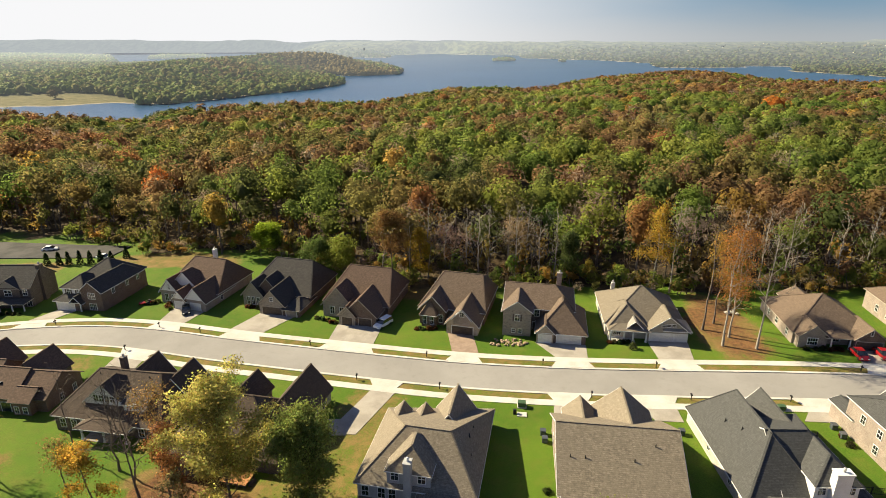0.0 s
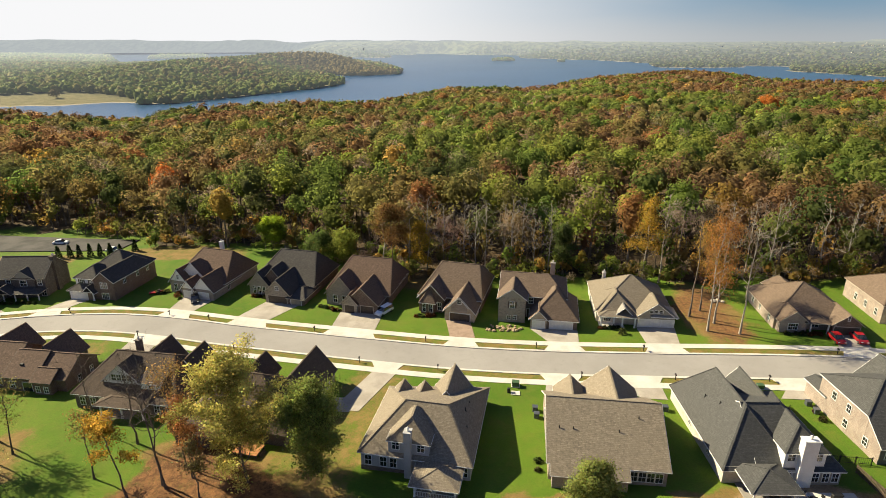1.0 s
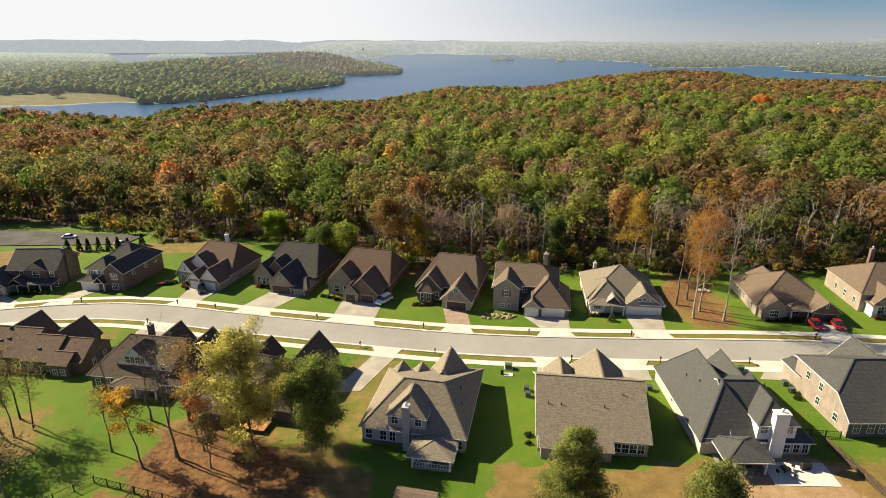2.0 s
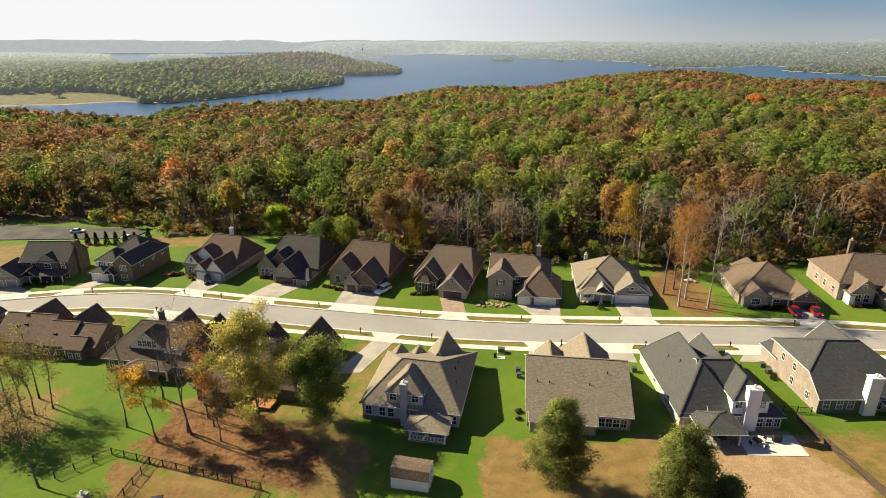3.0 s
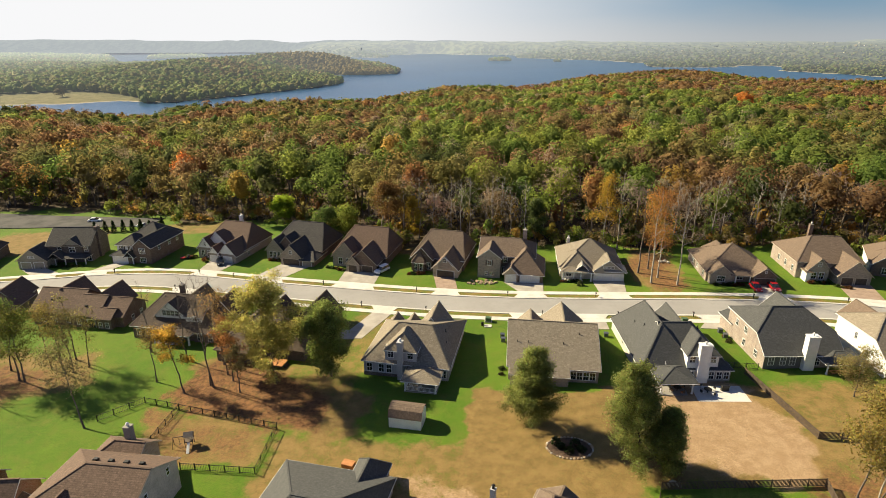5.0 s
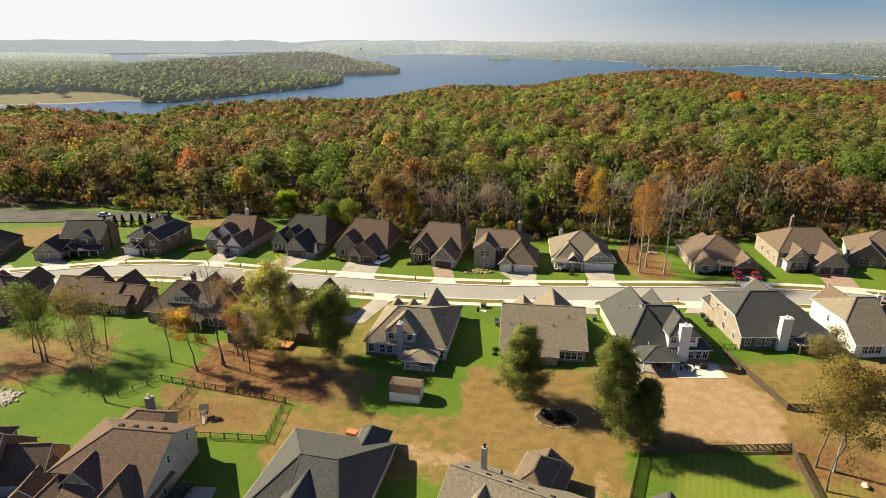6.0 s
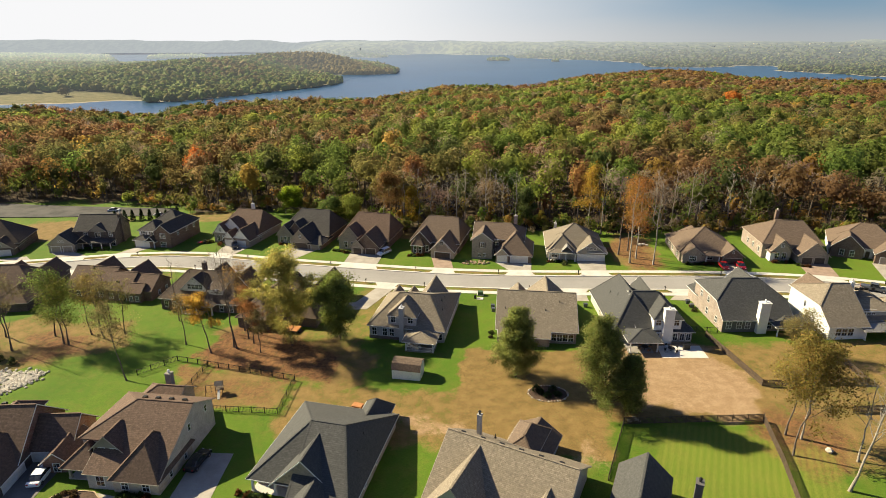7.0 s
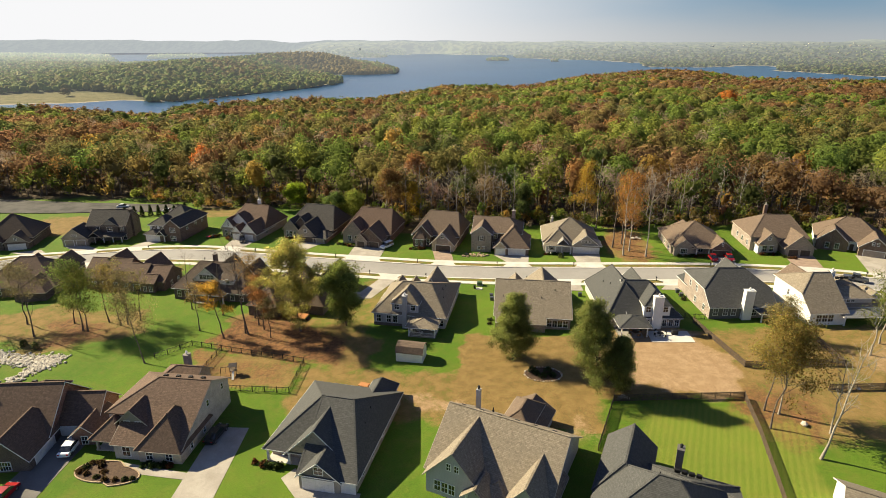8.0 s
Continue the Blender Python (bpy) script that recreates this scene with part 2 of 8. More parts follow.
def haze_emission(n):
    """The far country's pale air haze, painted as emission, thicker far off and sunward."""
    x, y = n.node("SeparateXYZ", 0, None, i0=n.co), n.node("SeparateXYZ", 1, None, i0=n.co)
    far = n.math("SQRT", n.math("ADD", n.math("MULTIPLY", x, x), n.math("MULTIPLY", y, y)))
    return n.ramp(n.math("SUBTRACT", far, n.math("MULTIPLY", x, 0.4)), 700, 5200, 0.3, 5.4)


def leaf_material(name, glow=0.4, veil=None, mass=False):
    """Leaves take their tree's colour; every leaf spray differs a little, and a mass of leaves is mottled."""
    n = Nodes(name, 0.85, spec=0.08)
    rnd = n.t.nodes.new("ShaderNodeNewGeometry").outputs["Random Per Island"]
    c = n.attr("tint")
    c = n.mix(1.0, c, n.node("CombineColor", 0, None, i0=n.ramp(rnd, 0, 1, 0.92, 1.09), i1=n.ramp(rnd, 0, 1, 0.93, 1.07), i2=n.ramp(rnd, 0, 1, 0.93, 1.06)), "MULTIPLY")
    if mass:
        f = n.noise(1.7, 4, 0.75)
        c = n.mix(1.0, c, n.ramp(f, 0.3, 0.7, 0.78, 1.22), "MULTIPLY")
        n.bump(f, 1.0, 0.9)
    n.colour(c)
    tr = n.t.nodes.new("ShaderNodeBsdfTranslucent")
    n.put(c, tr.inputs[0])
    mx = n.t.nodes.new("ShaderNodeMixShader")
    mx.inputs[0].default_value = glow
    n.t.links.new(n.p.outputs[0], mx.inputs[1])
    n.t.links.new(tr.outputs[0], mx.inputs[2])
    out = mx.outputs[0]
    # far leaves get the air's haze as a painted glow
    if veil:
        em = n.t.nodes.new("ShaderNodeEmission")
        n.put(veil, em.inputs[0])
        n.put(haze_emission(n), em.inputs[1])
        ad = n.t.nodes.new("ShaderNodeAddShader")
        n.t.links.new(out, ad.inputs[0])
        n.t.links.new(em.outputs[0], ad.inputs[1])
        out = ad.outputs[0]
    n.t.links.new(out, n.t.nodes["Material Output"].inputs[0])
    return n.m


# colour of the haze that the far shores emit
HAZE_GLOW = (0.05, 0.056, 0.06)
leaf_material("leaves", 0.68)
leaf_material("leaves_single", 0.58)
leaf_material("leaf_mass", 0.5, mass=True)
leaf_material("leaves_hazed", 0.2, veil=HAZE_GLOW)

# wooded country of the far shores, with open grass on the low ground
fw = Nodes("woods_hazed", 0.95, spec=0.1)
fc = fw.mix(fw.ramp(fw.noise(0.009, 6, 0.7), 0.35, 0.65), (0.062, 0.074, 0.028), (0.078, 0.076, 0.036))
# near-black streaks paint the shade between far trees into the colour
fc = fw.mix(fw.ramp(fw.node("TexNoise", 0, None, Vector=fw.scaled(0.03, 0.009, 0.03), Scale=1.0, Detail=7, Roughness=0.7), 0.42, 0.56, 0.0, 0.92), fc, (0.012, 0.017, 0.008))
fc = fw.mix(fw.ramp(fw.noise(0.0045, 5, 0.8), 0.62, 0.7, 0.0, 0.5), fc, (0.06, 0.056, 0.03))
fc = fw.mix(fw.attr("field", 2), fc, fw.mix(fw.ramp(fw.noise(0.06, 5, 0.7), 0.35, 0.65), (0.1, 0.095, 0.035), (0.16, 0.135, 0.06)))
fz = fw.node("SeparateXYZ", 2, None, i0=fw.co)
fc = fw.mix(fw.ramp(fz, -34.9, -34.0), (0.36, 0.3, 0.21), fc)
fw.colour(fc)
fw.bump(fw.noise(0.08, 5, 0.7), 0.5, 5.0)
# haze laid over the land sheet as emission
fw.put(HAZE_GLOW, fw.p.inputs["Emission Color"])
fw.put(haze_emission(fw), fw.p.inputs["Emission Strength"])

# open sky low over the horizon: white towards the sun, grey-blue away from it
sk = Nodes("low_sky", 1.0, spec=0.0)
sk_x, sk_z = sk.node("SeparateXYZ", 0, None, i0=sk.co), sk.node("SeparateXYZ", 2, None, i0=sk.co)
sk_wisp = sk.ramp(sk.node("TexNoise", 0, None, Vector=sk.scaled(0.0012, 0.0012, 0.008), Scale=1.0, Detail=5), 0.35, 0.8, 0.0, 0.22)
sk_c = sk.mix(sk.ramp(sk_z, 40, 330), (0.265, 0.295, 0.32), (0.13, 0.215, 0.3))
sk_c = sk.mix(sk_wisp, sk_c, (0.27, 0.295, 0.315))
sk_c = sk.mix(sk.ramp(sk_x, -1700, 2100), (0.56, 0.585, 0.62), sk_c)
sk.colour((0.0, 0.0, 0.0))
sk.put(sk_c, sk.p.inputs["Emission Color"])
sk.p.inputs["Emission Strength"].default_value = 1.0

# ---- the lie of the land ----
LAKE = -35.0


def smooth(a, b, v):
    k = np.clip((v - a) / (b - a), 0, 1)
    return k * k * (3 - 2 * k)


# bearing (degrees right of +y), distance to the shore, height of the rim
SHORE = np.array([(-180, 900, -10), (-75, 620, -6), (-46, 602, -11), (-42.8, 600, -14), (-41, 602, -17), (-37.7, 612, -22), (-35, 620, -28), (-33, 626, -25), (-31.5, 629, -21), (-23.6, 664, -21), (-19, 690, -22),
                  (-14.6, 735, -28), (-10, 805, -25), (-6.6, 852, -20), (-2.6, 874, -20), (0, 889, -22), (3, 904, -20), (5.6, 935, -13), (7.7, 966, -8), (14.7, 1071, -2), (18, 1069, -4), (21.4, 1036, -10), (26, 963, -6), (32, 917, -1), (45, 900, 0), (75, 1200, -5), (180, 900, -10)], float)


def ground_z(x, y):
    x, y = np.asarray(x, float), np.asarray(y, float)
    flat = -0.2 + 0.026 * np.clip(x, -170, 150)
    r = np.hypot(x, y)
    az = np.degrees(np.arctan2(x, y))
    shore = np.interp(az, SHORE[:, 0], SHORE[:, 1])
    rim = np.interp(az, SHORE[:, 0], SHORE[:, 2])
    inner = flat + (rim - flat) * smooth(0.17, 1.0, (r - 40) / shore)
    return inner + (LAKE - 12 - inner) * smooth(1.0, 1.12, r / shore)


ROAD = np.array([(-260, 30), (-200, 66), (-165, 84), (-139, 96.0), (-121, 101.2), (-108, 104.8), (-95, 106.8), (-85, 106.9), (-75, 105.9), (-60, 103.5), (-45, 101.6),
                 (-27, 99.5), (-10, 97.9), (8, 97.5), (30, 98.3), (50, 99.4), (68, 99.8), (86, 98.6), (100, 95.6), (120, 89), (160, 72), (230, 36)], float)


def road_y(x):
    """Centre line of the street: a smooth curve through its bends."""
    x = np.asarray(x, float)
    i = np.clip(np.searchsorted(ROAD[:, 0], x) - 1, 1, len(ROAD) - 3)
    p0, p1, p2, p3 = ROAD[i - 1], ROAD[i], ROAD[i + 1], ROAD[i + 2]
    h = p2[..., 0] - p1[..., 0]
    m1 = (p2[..., 1] - p0[..., 1]) / (p2[..., 0] - p0[..., 0]) * h
    m2 = (p3[..., 1] - p1[..., 1]) / (p3[..., 0] - p1[..., 0]) * h
    k = (x - p1[..., 0]) / h
    return (2 * k**3 - 3 * k**2 + 1) * p1[..., 1] + (k**3 - 2 * k**2 + k) * m1 + (3 * k**2 - 2 * k**3) * p2[..., 1] + (k**3 - k**2) * m2


def road_off(x, y):
    """Signed distance from the street's centre line, north positive."""
    slope = (road_y(np.asarray(x) + 0.5) - road_y(np.asarray(x) - 0.5))
    return (y - road_y(x)) / np.sqrt(1 + slope**2)


WOODLINE = np.array([(-400, 150), (-200, 172), (-150, 174), (-118, 168), (-112, 160), (-85, 164), (-65, 159), (-48, 150), (-30, 139), (-7, 141), (13, 141), (44, 140),
                     (73, 142), (92, 143), (112, 138), (135, 120), (170, 100), (400, 60)], float)


def wood_y(x):
    return np.interp(x, WOODLINE[:, 0], WOODLINE[:, 1])


def gz(x, y):
    return float(ground_z(x, y)) + 0.1


def mesh_of(name, verts, faces, material, smooth_it=False):
    me = bpy.data.meshes.new(name)
    me.from_pydata(verts, [], faces)
    me.materials.append(MATS[material])
    if smooth_it:
        me.shade_smooth()
    me.update()
    return me


def box_area(x, y, x0, x1, y0, y1, soft=1.2, turn=0.0):
    c, s = math.cos(radians(turn)), math.sin(radians(turn))
    mx, my = (x0 + x1) / 2, (y0 + y1) / 2
    u, v = (x - mx) * c + (y - my) * s, -(x - mx) * s + (y - my) * c
    return smooth(-soft, soft, (x1 - x0) / 2 - np.abs(u)) * smooth(-soft, soft, (y1 - y0) / 2 - np.abs(v))


def disc_area(x, y, cx, cy, rx, ry, soft=0.25):
    return smooth(1 + soft, 1 - soft, np.hypot((x - cx) / rx, (y - cy) / ry))


def poly_area(x, y, corners, soft=1.5):
    """1 inside a polygon on the plan, 0 outside, with a soft edge."""
    inside, dist = np.zeros(x.shape, bool), np.full(x.shape, 1e9)
    for (ax, ay), (bx, by) in zip(corners, corners[1:] + corners[:1]):
        inside ^= ((ay > y) != (by > y)) & (x < (bx - ax) * (y - ay) / (by - ay + 1e-9) + ax)
        k = np.clip(((x - ax) * (bx - ax) + (y - ay) * (by - ay)) / ((bx - ax) ** 2 + (by - ay) ** 2), 0, 1)
        dist = np.minimum(dist, np.hypot(x - ax - k * (bx - ax), y - ay - k * (by - ay)))
    return smooth(-soft, soft, np.where(inside, dist, -dist))


def make_ground():
    xs = np.concatenate([-np.geomspace(5200, 190, 26), np.arange(-180, 130, 1.0), np.geomspace(131, 5200, 28)])
    ys = np.concatenate([-np.geomspace(3000, 75, 12), np.arange(-70, 6, 3.0), np.arange(6, 172, 1.0), np.geomspace(173, 5200, 60)])
    X, Y = np.meshgrid(xs, ys)
    off = road_off(X, Y)
    Z = ground_z(X, Y) + 0.1 - 0.17 * smooth(5.0, 4.0, np.abs(off))
    nx, ny = len(xs), len(ys)
    idx = np.arange(nx * ny).reshape(ny, nx)
    quads = np.stack([idx[:-1, :-1], idx[:-1, 1:], idx[1:, 1:], idx[1:, :-1]], -1).reshape(-1, 4)
    me = bpy.data.meshes.new("ground")
    me.vertices.add(nx * ny)
    me.vertices.foreach_set("co", np.stack([X, Y, Z], -1).ravel())
    me.loops.add(quads.size)
    me.loops.foreach_set("vertex_index", quads.ravel())
    me.polygons.add(len(quads))
    me.polygons.foreach_set("loop_start", np.arange(0, quads.size, 4))
    me.update(calc_edges=True)
    me.shade_smooth()
    X0, Y0 = X, Y
    near = smooth(400, 250, np.abs(X)) * smooth(400, 250, np.abs(Y - 80))
    X = X0 + near * (0.5 * np.sin(0.61 * Y0 + 1.7 * np.sin(0.23 * X0)) + 0.35 * np.sin(1.37 * Y0 + 0.9 * X0))
    Y = Y0 + near * (0.5 * np.sin(0.53 * X0 + 1.4 * np.sin(0.29 * Y0)) + 0.35 * np.sin(1.21 * X0 - 0.7 * Y0))
    XL = X0 + near * (2.2 * np.sin(0.31 * Y0 + 1.9 * np.sin(0.17 * X0)) + 1.1 * np.sin(0.83 * Y0 + 0.5 * X0))
    YL = Y0 + near * (2.2 * np.sin(0.27 * X0 + 1.6 * np.sin(0.19 * Y0)) + 1.1 * np.sin(0.71 * X0 - 0.6 * Y0))
    # dry grass
    d = np.zeros_like(X)
    d = np.maximum(d, box_area(X, Y, 0.2, 25, 30, 62, 0.5))
    d = np.maximum(d, 0.74 * box_area(X, Y, -30, 26, 30, 46, 2))
    d = np.maximum(d, 0.9 * box_area(X, Y, 24, 53, 41, 66, 0.8, 6))
    d = np.maximum(d, 0.55 * box_area(X, Y, -31, -20, 46, 92, 1.5, -6))
    d = np.maximum(d, 0.72 * poly_area(XL, YL, [(-112, 66), (-95, 69), (-86, 69), (-75, 66), (-70, 56), (-76.5, 53.6), (-81, 49), (-90, 46), (-112, 50)], 2.5))
    d = np.maximum(d, 0.8 * poly_area(X, Y, [(-57, 51), (-31, 47), (-31, 38), (-43.5, 37.5), (-51, 42)], 1.0))
    d = np.maximum(d, 0.75 * box_area(X, Y, 50, 110, 34, 71, 3, 8))
    d = np.maximum(d, 0.75 * box_area(X, Y, 49, 72, 30, 50, 3))
    d = np.maximum(d, 0.55 * box_area(X, Y, -62, -35, 93.5, 97, 1.2))
    d = np.maximum(d, 0.5 * box_area(X, Y, -105, -82, 92, 98, 1.5))
    d = np.maximum(d, 0.8 * disc_area(X, Y, 45, 122, 7, 16))
    d = np.maximum(d, 0.8 * box_area(X, Y, -38, -19, 130, 142, 2))
    d = np.maximum(d, 0.7 * disc_area(X, Y, -100, 154, 22, 7))
    d = np.maximum(d, 0.85 * box_area(X, Y, -165, -128, 122, 148, 4, 10))
    d = np.maximum(d, 0.58 * smooth(1.6, 1.0, np.abs(np.abs(off) - 5.5)))
    d = np.maximum(d, 0.8 * poly_area(XL, YL, [(-52, 67), (-54, 60), (-54, 55), (-48, 51), (-20, 44), (-14, 49), (-20, 60), (-33, 66), (-43, 69)], 2.5))
    # leaf litter
    l = 0.76 * poly_area(X, Y, [(-51.7, 67.5), (-53.9, 59.6), (-55, 54.5), (-50, 50.8), (-41, 49.2), (-30.4, 47), (-24, 47.5), (-23, 54), (-29, 60), (-38, 64.5), (-44, 69)], 1.3)
    l = np.maximum(l, 0.66 * disc_area(XL, YL, -87, 57, 9, 6, 0.4))
    l = np.maximum(l, 0.46 * poly_area(XL, YL, [(-57, 51), (-31, 47), (-31, 38), (-43.5, 37.5), (-51, 42)], 1.5))
    l = np.maximum(l, 0.66 * disc_area(XL, YL, 45, 124, 6.5, 17, 0.4))
    l = np.maximum(l, 0.6 * disc_area(XL, YL, 55, 37, 7, 9, 0.4))
    # bare soil
    s = 0.95 * box_area(XL, YL, 29, 51.5, 42.4, 67, 2.0, 6)
    s = np.maximum(s, 0.62 * disc_area(XL, YL, -3, 35.5, 7, 3.5, 0.5))
    s = np.maximum(s, 0.5 * disc_area(XL, YL, 23, 30, 3, 6, 0.4))
    s = np.maximum(s, 0.55 * box_area(XL, YL, 76, 110, 53, 64, 3, 8))
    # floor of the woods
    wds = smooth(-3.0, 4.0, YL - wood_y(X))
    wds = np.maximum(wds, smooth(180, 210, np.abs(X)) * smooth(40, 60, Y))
    m = box_area(X, Y, 26, 50, -20, 39, 0.5, -18)
    for key, v in (("dry", d), ("litter", l), ("soil", s), ("woods", wds), ("mown", m)):
        me.attributes.new(key, "FLOAT", "POINT").data.foreach_set("value", np.clip(v, 0, 1).ravel())
    me.materials.append(MATS["ground"])
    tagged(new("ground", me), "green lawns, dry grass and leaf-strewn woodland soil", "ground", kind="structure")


make_ground()


def strip(name, x0, x1, d0, d1, h, depth, material, step=2.0, label="", category=""):
    """A band along the street between two distances from its centre line, with its own thickness."""
    n = max(2, int((x1 - x0) / step) + 1)
    verts, faces = [], []
    for x in np.linspace(x0, x1, n):
        s = float(road_y(x + 0.5) - road_y(x - 0.5))
        k = 1 / math.sqrt(1 + s * s)
        for d in (d0, d1):
            px, py = x - s * k * d, float(road_y(x)) + k * d
            z = float(ground_z(px, py)) + h
            verts += [(px, py, z), (px, py, z - depth)]
    for i in range(n - 1):
        a, b = i * 4, i * 4 + 4
        faces += [(a, b, b + 2, a + 2), (a + 1, b + 1, b, a), (a + 2, b + 2, b + 3, a + 3)]
    faces += [(0, 2, 3, 1), (n * 4 - 4, n * 4 - 3, n * 4 - 1, n * 4 - 2)]
    if d0 > d1:
        faces = [f[::-1] for f in faces]
    return tagged(new(name, mesh_of(name, verts, faces, material)), label, category, kind="structure")


strip("road", -230, 215, -4.1, 4.1, 0.0, 0.3, "asphalt", 2.0, "pale worn asphalt residential street, gently curving", "road")
strip("kerb_north", -230, 215, 4.1, 4.65, 0.15, 0.3, "concrete", 2.0, "pale concrete kerb and gutter along the street", "kerb")
strip("kerb_south", -230, 215, -4.65, -4.1, 0.15, 0.3, "concrete", 2.0, "pale concrete kerb and gutter along the street", "kerb")
strip("pavement_north", -230, 215, 6.5, 8.2, 0.17, 0.3, "concrete", 2.0, "pale concrete pavement beside the street", "pavement")
strip("pavement_south", -230, 215, -8.2, -6.5, 0.17, 0.3, "concrete", 2.0, "pale concrete pavement beside the street", "pavement")


def patch(name, corners, h, material, label, category="driveway", step=1.5, depth=0.25):
    """A slab with straight sides between four corners, following the ground."""
    a, b, c, d = [Vector((p[0], p[1], 0)) for p in corners]
    nu = max(2, int((b - a).length / step) + 1)
    nv = max(2, int((d - a).length / step) + 1)
    verts, faces = [], []
    for j in range(nv + 1):
        for i in range(nu + 1):
            u, v = i / nu, j / nv
            p = (a * (1 - u) + b * u) * (1 - v) + (d * (1 - u) + c * u) * v
            verts.append((p.x, p.y, float(ground_z(p.x, p.y)) + h))
    w = nu + 1
    for j in range(nv):
        for i in range(nu):
            k = j * w + i
            faces.append((k, k + 1, k + 1 + w, k + w))
    rim = [*range(nu), *[nu + j * w for j in range(nv)], *[nv * w + nu - i for i in range(nu)], *[(nv - j) * w for j in range(nv)]]
    base = len(verts)
    verts += [(verts[k][0], verts[k][1], verts[k][2] - depth) for k in rim]
    for i in range(len(rim)):
        j = (i + 1) % len(rim)
        faces.append((rim[j], rim[i], base + i, base + j))
    return tagged(new(name, mesh_of(name, verts, faces, material)), label, category, kind="structure")


def drive(corners, apron_x, side, material="concrete_drive", label="pale concrete driveway leading up to a garage"):
    """A driveway from the garage to the pavement, and its flared apron across the verge."""
    patch("driveway", corners, 0.165, material, label)
    x0, x1 = apron_x
    q = []
    for x, d in ((x0 - 1.0, 4.5), (x1 + 1.0, 4.5), (x1, 6.6), (x0, 6.6)):
        q.append((x, float(road_y(x)) + side * d))
    if side < 0:
        q = [q[1], q[0], q[3], q[2]]
    patch("driveway_apron", q, 0.175, "concrete", "pale concrete driveway apron across the verge", "driveway")


# ---- kit for houses ----
def part(name, bm, material, parent, label="", smooth_it=False):
    me = bpy.data.meshes.new(name)
    bm.normal_update()
    bm.to_mesh(me)
    bm.free()
    me.materials.append(MATS[material])
    if smooth_it:
        me.shade_smooth()
    ob = new(name, me)
    ob.parent = parent
    return tagged(ob, label)


def add_box(bm, x0, x1, y0, y1, z0, z1, m=None):
    vs = [bm.verts.new(v) for v in ((x0, y0, z0), (x1, y0, z0), (x1, y1, z0), (x0, y1, z0), (x0, y0, z1), (x1, y0, z1), (x1, y1, z1), (x0, y1, z1))]
    if m is not None:
        for v in vs:
            v.co = m @ v.co
    for f in ((3, 2, 1, 0), (4, 5, 6, 7), (0, 1, 5, 4), (1, 2, 6, 5), (2, 3, 7, 6), (3, 0, 4, 7)):
        bm.faces.new([vs[i] for i in f])
    return vs


def add_beam(bm, p, q, w, h):
    """A square bar between two points; h is its height, w its width."""
    p, q = Vector(p), Vector(q)
    d = (q - p).normalized()
    side = d.cross(Vector((0, 0, 1)))
    side = side.normalized() * w / 2 if side.length > 1e-4 else Vector((w / 2, 0, 0))
    up = side.cross(d).normalized() * h / 2
    vs = [bm.verts.new(c + s * side + u * up) for c in (p, q) for s, u in ((-1, -1), (1, -1), (1, 1), (-1, 1))]
    for f in ((0, 1, 2, 3), (7, 6, 5, 4), (4, 5, 1, 0), (5, 6, 2, 1), (6, 7, 3, 2), (7, 4, 0, 3)):
        bm.faces.new([vs[i] for i in f])


def add_tube(bm, p, q, r0, r1, n=6, cap=True):
    p, q = Vector(p), Vector(q)
    rot = (q - p).to_track_quat("Z", "Y").to_matrix()
    rings = []
    for c, r in ((p, r0), (q, r1)):
        rings.append([bm.verts.new(c + rot @ Vector((r * math.cos(2 * math.pi * i / n), r * math.sin(2 * math.pi * i / n), 0))) for i in range(n)])
    for i in range(n):
        j = (i + 1) % n
        bm.faces.new((rings[0][i], rings[0][j], rings[1][j], rings[1][i]))
    if cap:
        bm.faces.new(rings[1])
        bm.faces.new(rings[0][::-1])


def add_plate(bm, xs, zs, solid, y0, y1, m):
    """A flat plate of one piece over a grid of cells, with some cells left open."""
    front, back = {}, {}

    def vert(store, i, j, y):
        if (i, j) not in store:
            store[i, j] = bm.verts.new(m @ Vector((xs[i], y, zs[j])))
        return store[i, j]
    for i in range(len(xs) - 1):
        for j in range(len(zs) - 1):
            if not solid(i, j):
                continue
            c = ((i, j), (i + 1, j), (i + 1, j + 1), (i, j + 1))
            bm.faces.new([vert(front, a, b, y1) for a, b in c])
            bm.faces.new([vert(back, a, b, y0) for a, b in c][::-1])
            for (a, b), (di, dj) in zip(zip(c, c[1:] + c[:1]), ((0, -1), (1, 0), (0, 1), (-1, 0))):
                ni, nj = i + di, j + dj
                if not (0 <= ni < len(xs) - 1 and 0 <= nj < len(zs) - 1 and solid(ni, nj)):
                    bm.faces.new((vert(front, *b, y1), vert(front, *a, y1), vert(back, *a, y0), vert(back, *b, y0)))
    bmesh.ops.recalc_face_normals(bm, faces=bm.faces[:])


def add_pillar(bm, x, y, steps):
    """A square pillar of one piece: half widths at heights."""
    rings = [[bm.verts.new((x + a * w, y + b * w, z)) for a, b in ((-1, -1), (1, -1), (1, 1), (-1, 1))] for w, z in steps]
    for r, s in zip(rings, rings[1:]):
        for i in range(4):
            j = (i + 1) % 4
            bm.faces.new((r[i], r[j], s[j], s[i]))
    bm.faces.new(rings[0][::-1])
    bm.faces.new(rings[-1])


